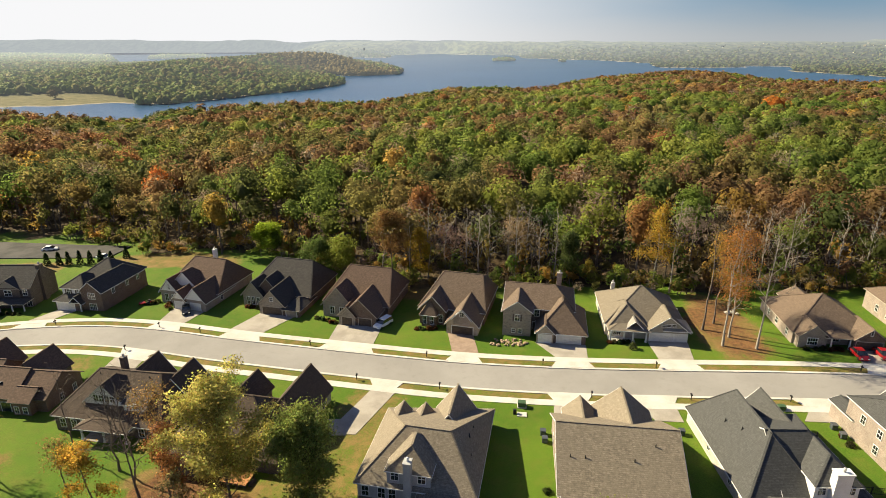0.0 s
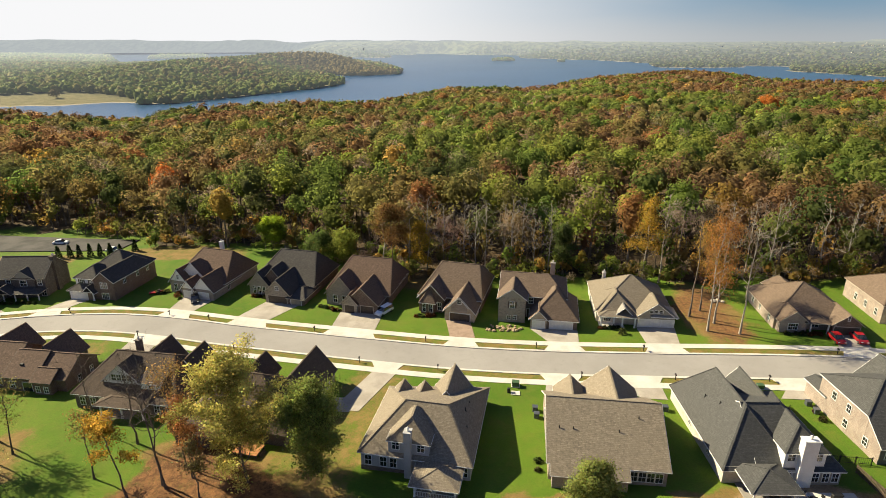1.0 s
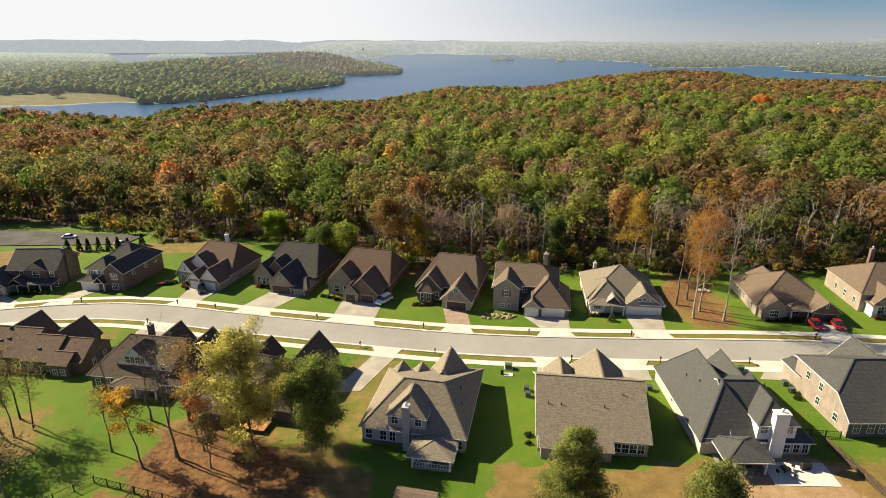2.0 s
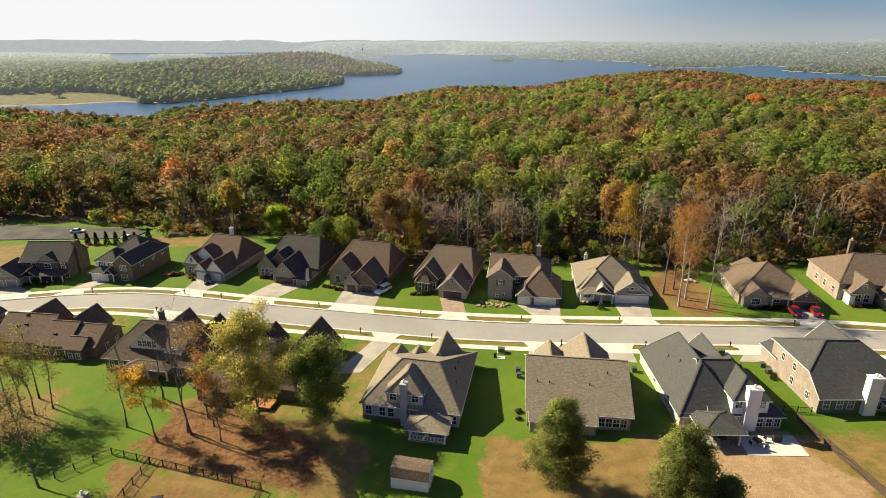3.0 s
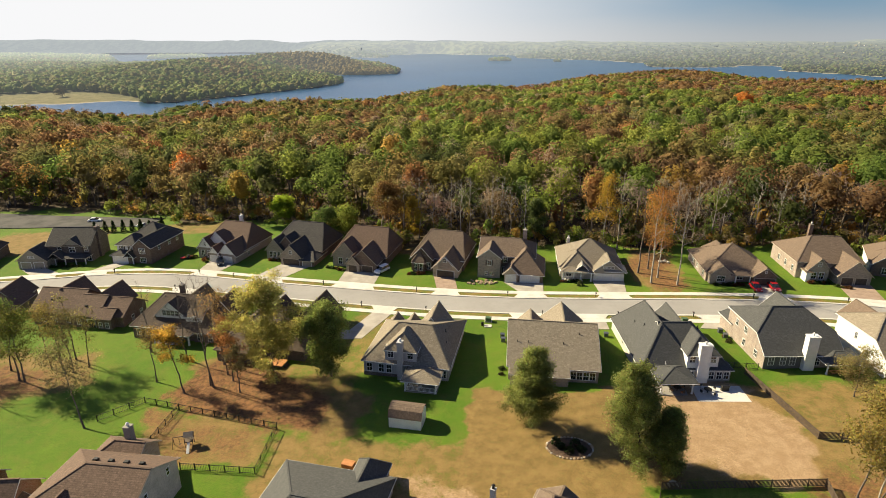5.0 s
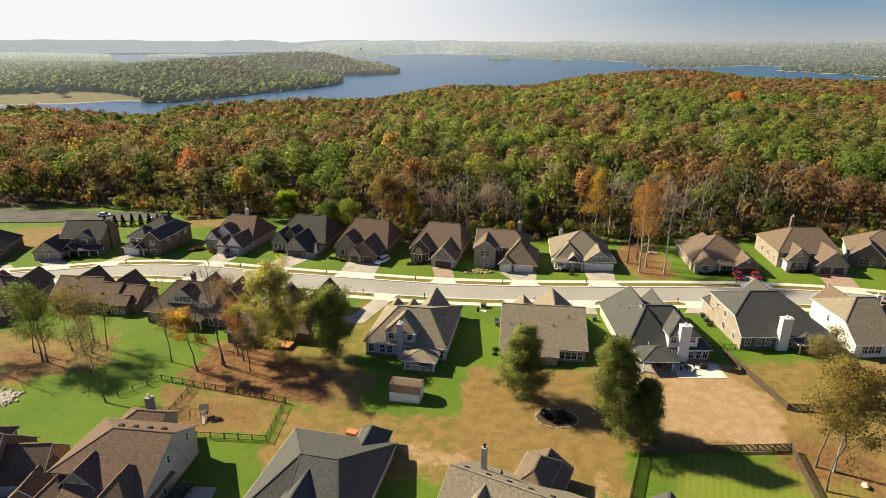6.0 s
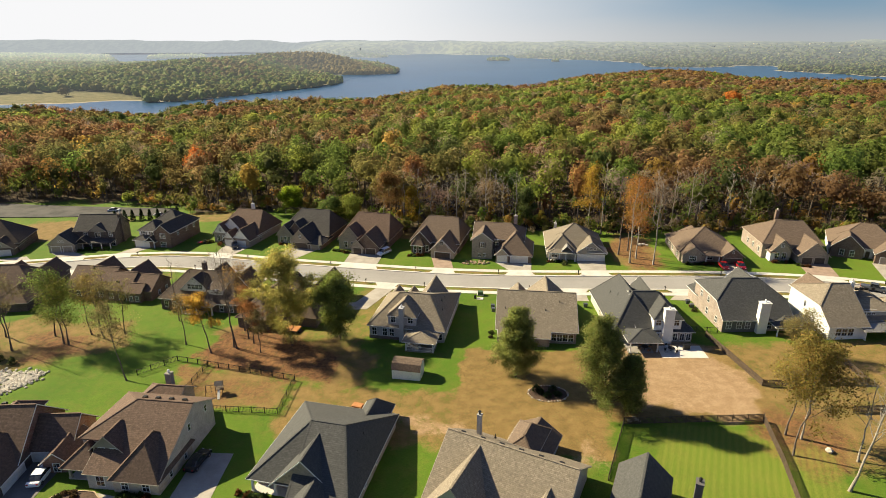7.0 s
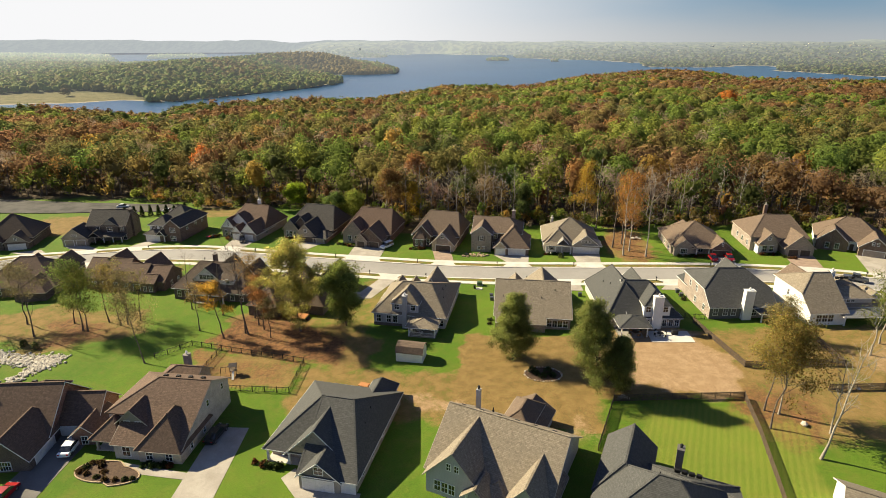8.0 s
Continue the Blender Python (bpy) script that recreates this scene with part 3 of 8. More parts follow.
class House:
    """A house in its own frame: x along its side towards the lake-facing street, y away from the first side, origin at a ground corner."""

    def __init__(self, x, y, turn, label, wall="brick_brown", roof="roof_brown", trim="trim_tan", zoff=0.0, name="house"):
        self.e = new(name)
        self.e.empty_display_size = 0.5
        self.e.matrix_world = pose(x, y, gz(x, y) + zoff, 0, 0, turn)
        tagged(self.e, label, "house", "houses of the estate")
        self.wall_m, self.roof_m, self.trim_m = wall, roof, trim

    def block(self, x0, x1, y0, y1, eave, axis="x", ends="hh", pitch=0.75, wall=None, roof=None, o=0.4, base=-1.5, walls=True, gable=None, hk=1.0, skip=(), ridge=0.5, roofed=True):
        """A wing: its walls and its roof. ends: h hipped, g gabled, first and second end of the ridge."""
        swap = axis == "y"
        a0, a1, b0, b1 = (y0, y1, x0, x1) if swap else (x0, x1, y0, y1)
        mid, half = b0 + (b1 - b0) * ridge, (b1 - b0) / 2
        zr = eave + half * pitch
        hk0, hk1 = hk if isinstance(hk, tuple) else (hk, hk)

        def P(a, b, z):
            return (b, a, z) if swap else (a, b, z)
        if walls:
            bm = bmesh.new()
            lo = [bm.verts.new(P(*v)) for v in ((a0, b0, base), (a1, b0, base), (a1, b1, base), (a0, b1, base))]
            hi = [bm.verts.new(P(*v)) for v in ((a0, b0, eave - 0.05), (a1, b0, eave - 0.05), (a1, b1, eave - 0.05), (a0, b1, eave - 0.05))]
            tops = list(hi)
            for i in range(4):
                j = (i + 1) % 4
                bm.faces.new((lo[i], lo[j], hi[j], hi[i]))
            for end, (i, j, a) in zip(ends, ((3, 0, a0), (1, 2, a1))):
                if end == "g":
                    k = bm.verts.new(P(a, mid, zr - 0.12))
                    bm.faces.new((hi[i], hi[j], k))
            bm.faces.new(tops)
            bmesh.ops.recalc_face_normals(bm, faces=bm.faces[:])
            w = part("wall", bm, wall or self.wall_m, self.e)
            if gable:
                for end, a, sgn in zip(ends, (a0, a1), (-1, 1)):
                    if end == "g":
                        gb = bmesh.new()
                        tri = [P(a + sgn * d, b, z) for d in (0.03, -0.02) for b, z in ((b0 + 0.05, eave + 0.02), (b1 - 0.05, eave + 0.02), (mid, zr - 0.14))]
                        t = [gb.verts.new(v) for v in tri]
                        for f in ((0, 1, 2), (5, 4, 3), (0, 3, 4, 1), (1, 4, 5, 2), (2, 5, 3, 0)):
                            gb.faces.new([t[i] for i in f])
                        bmesh.ops.recalc_face_normals(gb, faces=gb.faces[:])
                        part("gable_panel", gb, gable, w)
        if not roofed:
            return None
        A0, A1, B0, B1 = a0 - o, a1 + o, b0 - o, b1 + o
        ze, hw = eave - o * pitch, half + o
        r0 = A0 + hw * hk0 if ends[0] == "h" else A0
        r1 = A1 - hw * hk1 if ends[1] == "h" else A1
        if r0 > r1:
            r0 = r1 = (r0 + r1) / 2
        if ends == "hh" and A1 - A0 < hw * (hk0 + hk1):
            r0 = r1 = (A0 + A1) / 2
        th = 0.18
        bm = bmesh.new()
        e = [(A0, B0, ze), (A1, B0, ze), (A1, B1, ze), (A0, B1, ze), (r0, mid, zr), (r1, mid, zr)]
        top = [bm.verts.new(P(*v)) for v in e]
        bot = [bm.verts.new(P(v[0], v[1], v[2] - th)) for v in e]
        fs = [(0, 1, 5, 4), (2, 3, 4, 5)]
        rim = [(0, 1), (2, 3)]
        if ends[0] == "h":
            fs.append((3, 0, 4))
            rim.append((3, 0))
        else:
            rim += [(3, 4), (4, 0)]
        if ends[1] == "h":
            fs.append((1, 2, 5))
            rim.append((1, 2))
        else:
            rim += [(1, 5), (5, 2)]
        for f in fs:
            u = [i for n, i in enumerate(f) if i not in f[:n]]
            if (e[4] == e[5]) and 4 in u and 5 in u:
                u.remove(5)
            if (e[4] == e[5]):
                u = [4 if i == 5 else i for i in u]
            if len(u) > 2:
                bm.faces.new([top[i] for i in u])
                bm.faces.new([bot[i] for i in u[::-1]])
        for i, j in rim:
            if e[4] == e[5]:
                i, j = (4 if i == 5 else i), (4 if j == 5 else j)
            bm.faces.new((top[i], bot[i], bot[j], top[j]))
        bmesh.ops.recalc_face_normals(bm, faces=bm.faces[:])
        rf = part("roof", bm, roof or self.roof_m, self.e)
        for i, j in rim:
            if (i, j) in skip:
                continue
            bm = bmesh.new()
            dz = Vector((0, 0, -0.1))
            add_beam(bm, Vector(P(*e[i])) + dz, Vector(P(*e[j])) + dz, 0.11, 0.13)
            part("gutter", bm, self.trim_m, rf)
        caps = [(4, 5)] if e[4] != e[5] else []
        if ends[0] == "h":
            caps += [(0, 4), (3, 4)]
        if ends[1] == "h":
            caps += [(1, 5), (2, 5)]
        for i, j in caps:
            bm = bmesh.new()
            add_beam(bm, P(*e[i]), P(*e[j]), 0.28, 0.07)
            part("ridge_cap", bm, roof or self.roof_m, rf)
        return rf

    def lean(self, x0, x1, y0, y1, z0, z1, wall=None, roof=None, o=0.35, base=-1.5, roofed=True):
        """A lean-to along the front: its roof rises from z0 at y0 to z1 at y1."""
        bm = bmesh.new()
        lo = [bm.verts.new(v) for v in ((x0, y0, base), (x1, y0, base), (x1, y1, base), (x0, y1, base))]
        hi = [bm.verts.new(v) for v in ((x0, y0, z0 - 0.1), (x1, y0, z0 - 0.1), (x1, y1, z1 - 0.1), (x0, y1, z1 - 0.1))]
        for i in range(4):
            j = (i + 1) % 4
            bm.faces.new((lo[i], lo[j], hi[j], hi[i]))
        bmesh.ops.recalc_face_normals(bm, faces=bm.faces[:])
        part("wall", bm, wall or self.wall_m, self.e)
        if not roofed:
            return
        k = (z1 - z0) / (y1 - y0)
        bm = bmesh.new()
        q = ((x0 - o, y0 - o, z0 - o * k), (x1 + o, y0 - o, z0 - o * k), (x1 + o, y1, z1), (x0 - o, y1, z1))
        t = [bm.verts.new(v) for v in q] + [bm.verts.new((v[0], v[1], v[2] - 0.16)) for v in q]
        for f in ((0, 1, 2, 3), (7, 6, 5, 4), (0, 4, 5, 1), (1, 5, 6, 2), (2, 6, 7, 3), (3, 7, 4, 0)):
            bm.faces.new([t[i] for i in f])
        bmesh.ops.recalc_face_normals(bm, faces=bm.faces[:])
        rf = part("roof", bm, roof or self.roof_m, self.e)
        for i, j in ((0, 1), (1, 2), (3, 0)):
            bm = bmesh.new()
            dz = Vector((0, 0, -0.1))
            add_beam(bm, Vector(q[i]) + dz, Vector(q[j]) + dz, 0.11, 0.13)
            part("gutter", bm, self.trim_m, rf)

    def roof_of(self, corners, faces, roof=None, th=0.18):
        """A roof of several planes over given corners, with its thickness, gutters along its rim and caps on its ridges and hips."""
        bm = bmesh.new()
        top = [bm.verts.new(v) for v in corners]
        bot = [bm.verts.new((v[0], v[1], v[2] - th)) for v in corners]
        P = [Vector(v) for v in corners]
        uses = {}
        for n, f in enumerate(faces):
            bm.faces.new([top[i] for i in f])
            bm.faces.new([bot[i] for i in f[::-1]])
            for i, j in zip(f, f[1:] + f[:1]):
                uses.setdefault((min(i, j), max(i, j)), []).append((n, i, j))
        for edge, u in uses.items():
            if len(u) == 1:
                n, i, j = u[0]
                bm.faces.new((top[j], top[i], bot[i], bot[j]))
        bmesh.ops.recalc_face_normals(bm, faces=bm.faces[:])
        rf = part("roof", bm, roof or self.roof_m, self.e)
        down = Vector((0, 0, -0.1))
        for (i, j), u in uses.items():
            if len(u) == 1:
                bm = bmesh.new()
                add_beam(bm, P[i] + down, P[j] + down, 0.11, 0.13)
                part("gutter", bm, self.trim_m, rf)
                continue
            fa, fb = faces[u[0][0]], faces[u[1][0]]
            na = (P[fa[1]] - P[fa[0]]).cross(P[fa[2]] - P[fa[1]])
            far_b = max((P[k] for k in fb), key=lambda v: (v - P[i]).cross(P[j] - P[i]).length)
            if na.dot(far_b - P[i]) < 0:
                bm = bmesh.new()
                add_beam(bm, P[i], P[j], 0.28, 0.07)
                part("ridge_cap", bm, roof or self.roof_m, rf)
        return rf

    def face(self, side, plane, along, z):
        """The pose on a wall: x along it, z up, y outwards."""
        if side == "F":
            return Matrix.Translation((along, plane, z)) @ pose(0, 0, 0, 0, 0, 180)
        if side == "B":
            return Matrix.Translation((along, plane, z))
        if side == "L":
            return Matrix.Translation((plane, along, z)) @ pose(0, 0, 0, 0, 0, 90)
        return Matrix.Translation((plane, along, z)) @ pose(0, 0, 0, 0, 0, -90)

    def window(self, side, plane, along, sill, w=0.95, h=1.5, bars=1, trim="trim_white", shutters=""):
        m = self.face(side, plane, along, sill)
        bm = bmesh.new()
        f = 0.09
        xs = [-w / 2 - f, -w / 2]
        for i in range(bars):
            c = -w / 2 + w * (i + 1) / (bars + 1)
            xs += [c - 0.02, c + 0.02]
        xs += [w / 2, w / 2 + f]
        zs = [-f, 0, h / 2 - 0.03, h / 2 + 0.03, h, h + f]
        add_plate(bm, xs, zs, lambda i, j: i % 2 == 0 or j % 2 == 0, -0.02, 0.07, m)
        fr = part("window", bm, trim, self.e)
        bm = bmesh.new()
        add_box(bm, -w / 2, w / 2, -0.02, 0.03, 0, h, m)
        part("pane", bm, "glass", fr, "dark reflecting glass pane")
        if shutters:
            for s in (-1, 1):
                bm = bmesh.new()
                x = s * (w / 2 + f + 0.2)
                add_box(bm, x - 0.18, x + 0.18, -0.01, 0.05, -0.05, h + 0.05, m)
                for k in range(6):
                    add_box(bm, x - 0.13, x + 0.13, 0.05, 0.07, 0.1 + k * h / 6.3, 0.1 + k * h / 6.3 + 0.08, m)
                part("shutter", bm, shutters, fr, "dark louvred window shutter")

    def garage(self, side, plane, along, w=4.9, h=2.15, z=0.0, material="door_white", lights=True):
        m = self.face(side, plane, along, z)
        bm = bmesh.new()
        rows = 4
        cols = max(2, int(w / 0.6))
        xs = [-w / 2 + w * c / cols for c in range(cols + 1)]
        zs = [h * c / rows for c in range(rows + 1)]
        add_plate(bm, xs, zs, lambda i, j: True, -0.02, 0.02, m)
        out = (m.to_3x3() @ Vector((0, 1, 0))).normalized()
        panels = [f for f in bm.faces if f.normal.dot(out) > 0.9]
        bmesh.ops.inset_individual(bm, faces=panels, thickness=0.07, depth=0.03)
        gd = part("garage_door", bm, material, self.e, "panelled garage door, closed")
        bm = bmesh.new()
        f = 0.14
        add_plate(bm, [-w / 2 - f, -w / 2, w / 2, w / 2 + f], [0, h, h + f], lambda i, j: i != 1 or j == 1, -0.02, 0.07, m)
        part("door_frame", bm, "trim_white" if material != "door_dark" else self.trim_m, gd)
        if lights:
            for c in range(cols):
                bm = bmesh.new()
                x = -w / 2 + (c + 0.5) * w / cols
                zc = (rows - 0.5) * h / rows
                add_box(bm, x - w / cols * 0.38, x + w / cols * 0.38, 0.0, 0.03, zc - 0.16, zc + 0.16, m)
                part("pane", bm, "glass", gd)

    def door(self, side, plane, along, z=0.0, w=1.0, h=2.1, material="door_dark"):
        m = self.face(side, plane, along, z)
        bm = bmesh.new()
        add_plate(bm, [-w / 2, 0, w / 2], [0, h * 0.5, h], lambda i, j: True, -0.02, 0.04, m)
        out = (m.to_3x3() @ Vector((0, 1, 0))).normalized()
        bmesh.ops.inset_individual(bm, faces=[f for f in bm.faces if f.normal.dot(out) > 0.9], thickness=0.08, depth=-0.015)
        d = part("door", bm, material, self.e)
        bm = bmesh.new()
        add_plate(bm, [-w / 2 - 0.1, -w / 2, w / 2, w / 2 + 0.1], [0, h, h + 0.1], lambda i, j: i != 1 or j == 1, -0.02, 0.06, m)
        part("door_frame", bm, "trim_white", d)

    def post(self, x, y, h=2.7, w=0.22, material="trim_white", base=0.0):
        bm = bmesh.new()
        add_pillar(bm, x, y, ((w * 0.8, base - 0.6), (w * 0.8, base + 0.3), (w * 0.55, base + 0.36), (w * 0.45, h - 0.24), (w * 0.7, h - 0.18), (w * 0.7, h)))
        part("porch_post", bm, material, self.e)

    def slab(self, x0, x1, y0, y1, z=0.15, material="concrete", name="porch_floor", deep=1.2):
        bm = bmesh.new()
        add_box(bm, x0, x1, y0, y1, z - deep, z)
        return part(name, bm, material, self.e)

    def chimney(self, x, y, w, d, top, base=0.0, material="trim_white", cap="concrete"):
        bm = bmesh.new()
        add_pillar(bm, 0, 0, ((0.5, base - 1.0), (0.5, top - 0.2), (0.56, top - 0.16), (0.56, top)))
        for v in bm.verts:
            v.co = Vector((x + v.co.x * w, y + v.co.y * d, v.co.z))
        c = part("chimney", bm, material, self.e)
        bm = bmesh.new()
        add_tube(bm, (x, y, top), (x, y, top + 0.45), 0.17, 0.15, 8)
        add_tube(bm, (x, y, top + 0.4), (x, y, top + 0.62), 0.26, 0.1, 8)
        part("flue_cap", bm, cap, c)

    def vent(self, x, y, z, kind="pipe"):
        bm = bmesh.new()
        if kind == "pipe":
            add_tube(bm, (x, y, z - 0.4), (x, y, z + 0.4), 0.07, 0.07, 6)
            add_tube(bm, (x, y, z - 0.3), (x, y, z + 0.02), 0.2, 0.1, 6)
        else:
            add_box(bm, x - 0.35, x + 0.35, y - 0.25, y + 0.25, z - 0.25, z + 0.14)
            add_box(bm, x - 0.28, x + 0.28, y - 0.2, y + 0.2, z + 0.14, z + 0.2)
        part("roof_vent", bm, "iron_black", self.e)

    def rail(self, p, q, z=0.2, h=0.95, material="trim_white"):
        p, q = Vector((*p, z)), Vector((*q, z))
        n = int((q - p).length / 0.22)
        d = (q - p).normalized()
        m = Matrix(((d.x, -d.y, 0, p.x), (d.y, d.x, 0, p.y), (0, 0, 1, p.z), (0, 0, 0, 1)))
        xs = []
        for i in range(n + 1):
            c = (q - p).length * i / n
            xs += [c - 0.025, c + 0.025]
        bm = bmesh.new()
        add_plate(bm, xs, [0.08, 0.14, h - 0.08, h], lambda i, j: i % 2 == 0 or j % 2 == 0, -0.03, 0.03, m)
        part("railing", bm, material, self.e)


# ---- houses along the far side of the street ----
def row_far():
    h = House(-157.4, 104.6, 20, "dark brick house with brown gables and pale garage doors", "brick_dark", "roof_umber")
    h.block(0, 14.8, 3, 17, 3.8, "x", "hh", 0.85)
    h.block(7.5, 14.45, 0, 8, 2.9, "y", "gh", 0.8, gable="siding_taupe")
    h.block(1, 7, 0.6, 8, 2.9, "y", "gh", 0.9, gable="siding_taupe")
    h.garage("F", 0, 11, 4.9)
    h.garage("F", 0.6, 4, 2.6)
    h.window("F", 0, 11, 3.5, 0.7, 0.7)

    h = House(-134, 112, 9, "dark brick two-storey house with stone garage wing and deep front porch", "brick_dark", "roof_dark", "trim_tan")
    h.block(6, 18.2, 5, 15.5, 5.8, "x", "gg", 0.72)
    h.block(0, 8, 0, 11, 3.0, "y", "gh", 0.78, gable="siding_taupe", wall="stone_grey")
    h.block(10.5, 16, 4.6, 10, 5.7, "y", "gh", 0.75, gable="siding_taupe")
    h.block(8.4, 17.9, 2.2, 5.3, 2.75, "x", "hh", 0.4, walls=False)
    h.block(7.6, 11.5, 1.5, 6, 2.9, "y", "gh", 0.8, gable="siding_taupe", walls=False)
    h.slab(8.2, 17.8, 2.3, 5)
    for x in (9, 11.8, 14.8, 17.6):
        h.post(x, 2.5, 2.5)
    h.garage("F", 0, 2.2, 2.7, material="door_tan")
    h.garage("F", 0, 5.8, 2.7, material="door_tan")
    h.window("F", 0, 4, 3.4, 1.7, 0.6, 3)
    for x in (9.3, 13.2, 17):
        h.window("F", 5 if x != 13.2 else 4.6, x, 3.6, 1.6 if x == 13.2 else 1.0, 1.4, 1)
    for x in (10.5, 17.5):
        h.window("F", 5, x, 0.7, 1.1, 1.6)
    h.door("F", 5, 14, 0.15)
    h.chimney(18.4, 10, 1.0, 1.6, 9.8, 0, "brick_dark")

    h = House(-109.5, 119.2, -3, "brick two-storey house with white batten upper front and one wide garage", "brick_brown", "roof_dark", "trim_white")
    h.block(1, 12.3, 5.5, 16.5, 5.6, "x", "hh", 0.75)
    h.block(7, 12.5, 0, 15, 5.55, "y", "gh", 0.85)
    h.block(0.9, 7.05, 1.2, 9, 5.5, "y", "hh", 0.7, wall="batten_white")
    h.block(0, 7, -0.6, 4, 2.75, "x", "hh", 0.6)
    h.block(4.6, 7.4, -1.0, 2, 2.75, "y", "gh", 1.0, walls=False)
    h.garage("F", -0.6, 2.8, 4.7)
    for x in (2.6, 5.4):
        h.window("F", 1.2, x, 3.5, 0.9, 1.4, 1, shutters="door_dark")
    for z in (0.6, 3.4):
        h.window("F", 0, 9.8, z, 1.8, 1.5, 3)
    for y in (4, 9, 13):
        h.window("R", 12.5, y, 3.5, 0.9, 1.3)
    h.post(7.0, -0.8, 2.7)

    h = House(-86, 124.6, -9, "pink-tan brick house with steep white-fronted gables", "brick_tan", "roof_brown", "trim_white")
    h.block(0, 14.6, 2.5, 17, 3.4, "x", "hh", 0.8, hk=(0.55, 0.3))
    h.block(0.3, 5.4, 0, 8, 3.4, "y", "gh", 1.25, wall="stone_grey", gable="siding_white")
    h.block(9, 14.55, -2.2, 9, 3.0, "y", "gh", 1.15, gable="siding_white")
    h.block(5.6, 9.2, -2.4, 6, 2.9, "y", "gh", 1.2, gable="siding_white", wall="stone_grey")
    h.block(2.2, 9.5, 2.0, 9, 4.4, "y", "gh", 1.0, gable="siding_white")
    h.garage("F", -2.4, 7.4, 2.5)
    h.garage("F", -2.2, 11.8, 2.7)
    for x in (1.9, 3.9):
        h.window("F", 0, x, 0.7, 0.9, 1.8)
    h.window("F", 0, 2.85, 3.9, 0.6, 1.2)
    h.window("R", 14.6, 4, 3.6 - 2.6, 0.9, 1.3)
    h.chimney(6, 14.5, 0.9, 0.9, 9.6, 4, "trim_white")

    h = House(-64.5, 124.2, -7, "brown brick house with dark steep hipped roof and side garage", "brick_brown", "roof_dark", "trim_tan")
    h.block(0, 16.5, 2.5, 17.5, 3.4, "x", "hh", 0.8, hk=(0.6, 0.35))
    h.block(0.2, 5.6, 0, 8, 3.4, "y", "gh", 1.2, wall="stone_grey")
    h.block(6.4, 12.8, -3.2, 9, 3.1, "y", "gh", 1.05, wall="stone_grey")
    h.block(3.4, 9, 1.2, 9, 4.2, "y", "gh", 1.15)
    h.block(12.5, 16.6, -3.4, 5, 2.3, "x", "hh", 0.3)
    for x in (1.6, 2.9, 4.2):
        h.window("F", 0, x, 0.7, 0.7, 1.9)
    h.garage("F", -3.2, 9.6, 4.9, material="door_dark")
    h.garage("F", -3.4, 14.6, 2.6, 1.9, material="door_tan")
    h.window("F", -3.2, 9.6, 3.7, 0.8, 0.9)

    h = House(-43.5, 120.4, -7, "brown brick house with twin steep front gables", "brick_brown", "roof_brown", "trim_tan")
    h.block(0, 15.5, 1.8, 17, 3.5, "x", "hh", 0.8, hk=(0.5, 0.25))
    h.block(0.3, 7.6, 0, 9, 3.4, "y", "gh", 1.15, wall="stone_grey")
    h.block(6.6, 14.4, -3.2, 9, 3.1, "y", "gh", 0.95)
    h.block(5.8, 9.6, -3.6, 3, 2.9, "y", "gh", 1.1, wall="stone_grey")
    for x in (2.6, 4.9):
        h.window("F", 0, x, 0.8, 1.0, 1.8)
    h.garage("F", -3.6, 7.7, 2.4, material="door_dark")
    h.garage("F", -3.2, 11.8, 3.0, material="door_dark")
    h.block(12, 15.45, 9, 15, 3.9, "y", "gg", 1.1)

    h = House(-20.7, 118.7, -8, "brown brick house with steep taupe gables and bay window", "brick_brown", "roof_taupe", "trim_white")
    h.block(0, 14.6, 1.5, 16.5, 3.8, "x", "hh", 0.74, hk=(0.5, 0.3))
    h.block(0.4, 6.2, -0.3, 9, 4.0, "y", "gh", 1.05)
    h.block(1.2, 4.4, -1.6, 4, 3.6, "y", "hh", 1.6)
    h.block(7.4, 14.2, -3.6, 9, 2.9, "y", "gh", 1.05, wall="stone_tan")
    h.block(9.0, 12.6, -3.9, 0, 4.4, "y", "gh", 1.1, wall="brick_tan", base=2.7)
    h.garage("F", -3.6, 10.9, 4.6, material="door_dark", lights=False)
    for x in (2.0, 3.6):
        h.window("F", -1.6, x, 0.7, 0.75, 1.9)
    h.window("F", -0.3, 5.3, 0.8, 0.8, 1.8)
    h.window("L", 1.2, -0.6, 0.7, 0.7, 1.9)
    h.window("F", -3.9, 10.8, 4.6, 0.9, 1.0)
    h.block(10.5, 13, 12, 16.7, 5.2, "y", "gg", 0.8)

    h = House(-1.8, 114.2, -3, "two-storey stone and brick house with brown roof and garage wing", "brick_brown", "roof_taupe", "trim_white")
    h.block(0, 14.5, 3, 15, 5.6, "x", "gh", 0.5, wall="brick_brown", hk=0.7)
    h.block(-0.1, 5.8, 0, 10, 6.0, "y", "gh", 0.75, wall="stone_grey", gable="siding_taupe")
    h.block(7.2, 17, -2.2, 10, 3.0, "y", "hh", 0.95)
    h.block(7.1, 10.5, -2.6, 6, 2.95, "y", "gh", 1.0, wall="stone_tan")
    h.garage("F", -2.6, 8.8, 2.5)
    h.garage("F", -2.2, 13.6, 4.8)
    h.window("F", 0, 2.9, 3.6, 1.0, 1.4, 1, shutters="door_dark")
    h.window("F", 3, 6.9, 3.6, 1.0, 1.4, 1, shutters="door_dark")
    for x in (2.2, 3.6):
        h.window("F", 0, x, 0.8, 0.7, 0.9)
    h.door("F", 3, 6.6, 0.1)
    h.chimney(11.5, 15.4, 1.1, 0.9, 9.0, 0, "brick_tan")

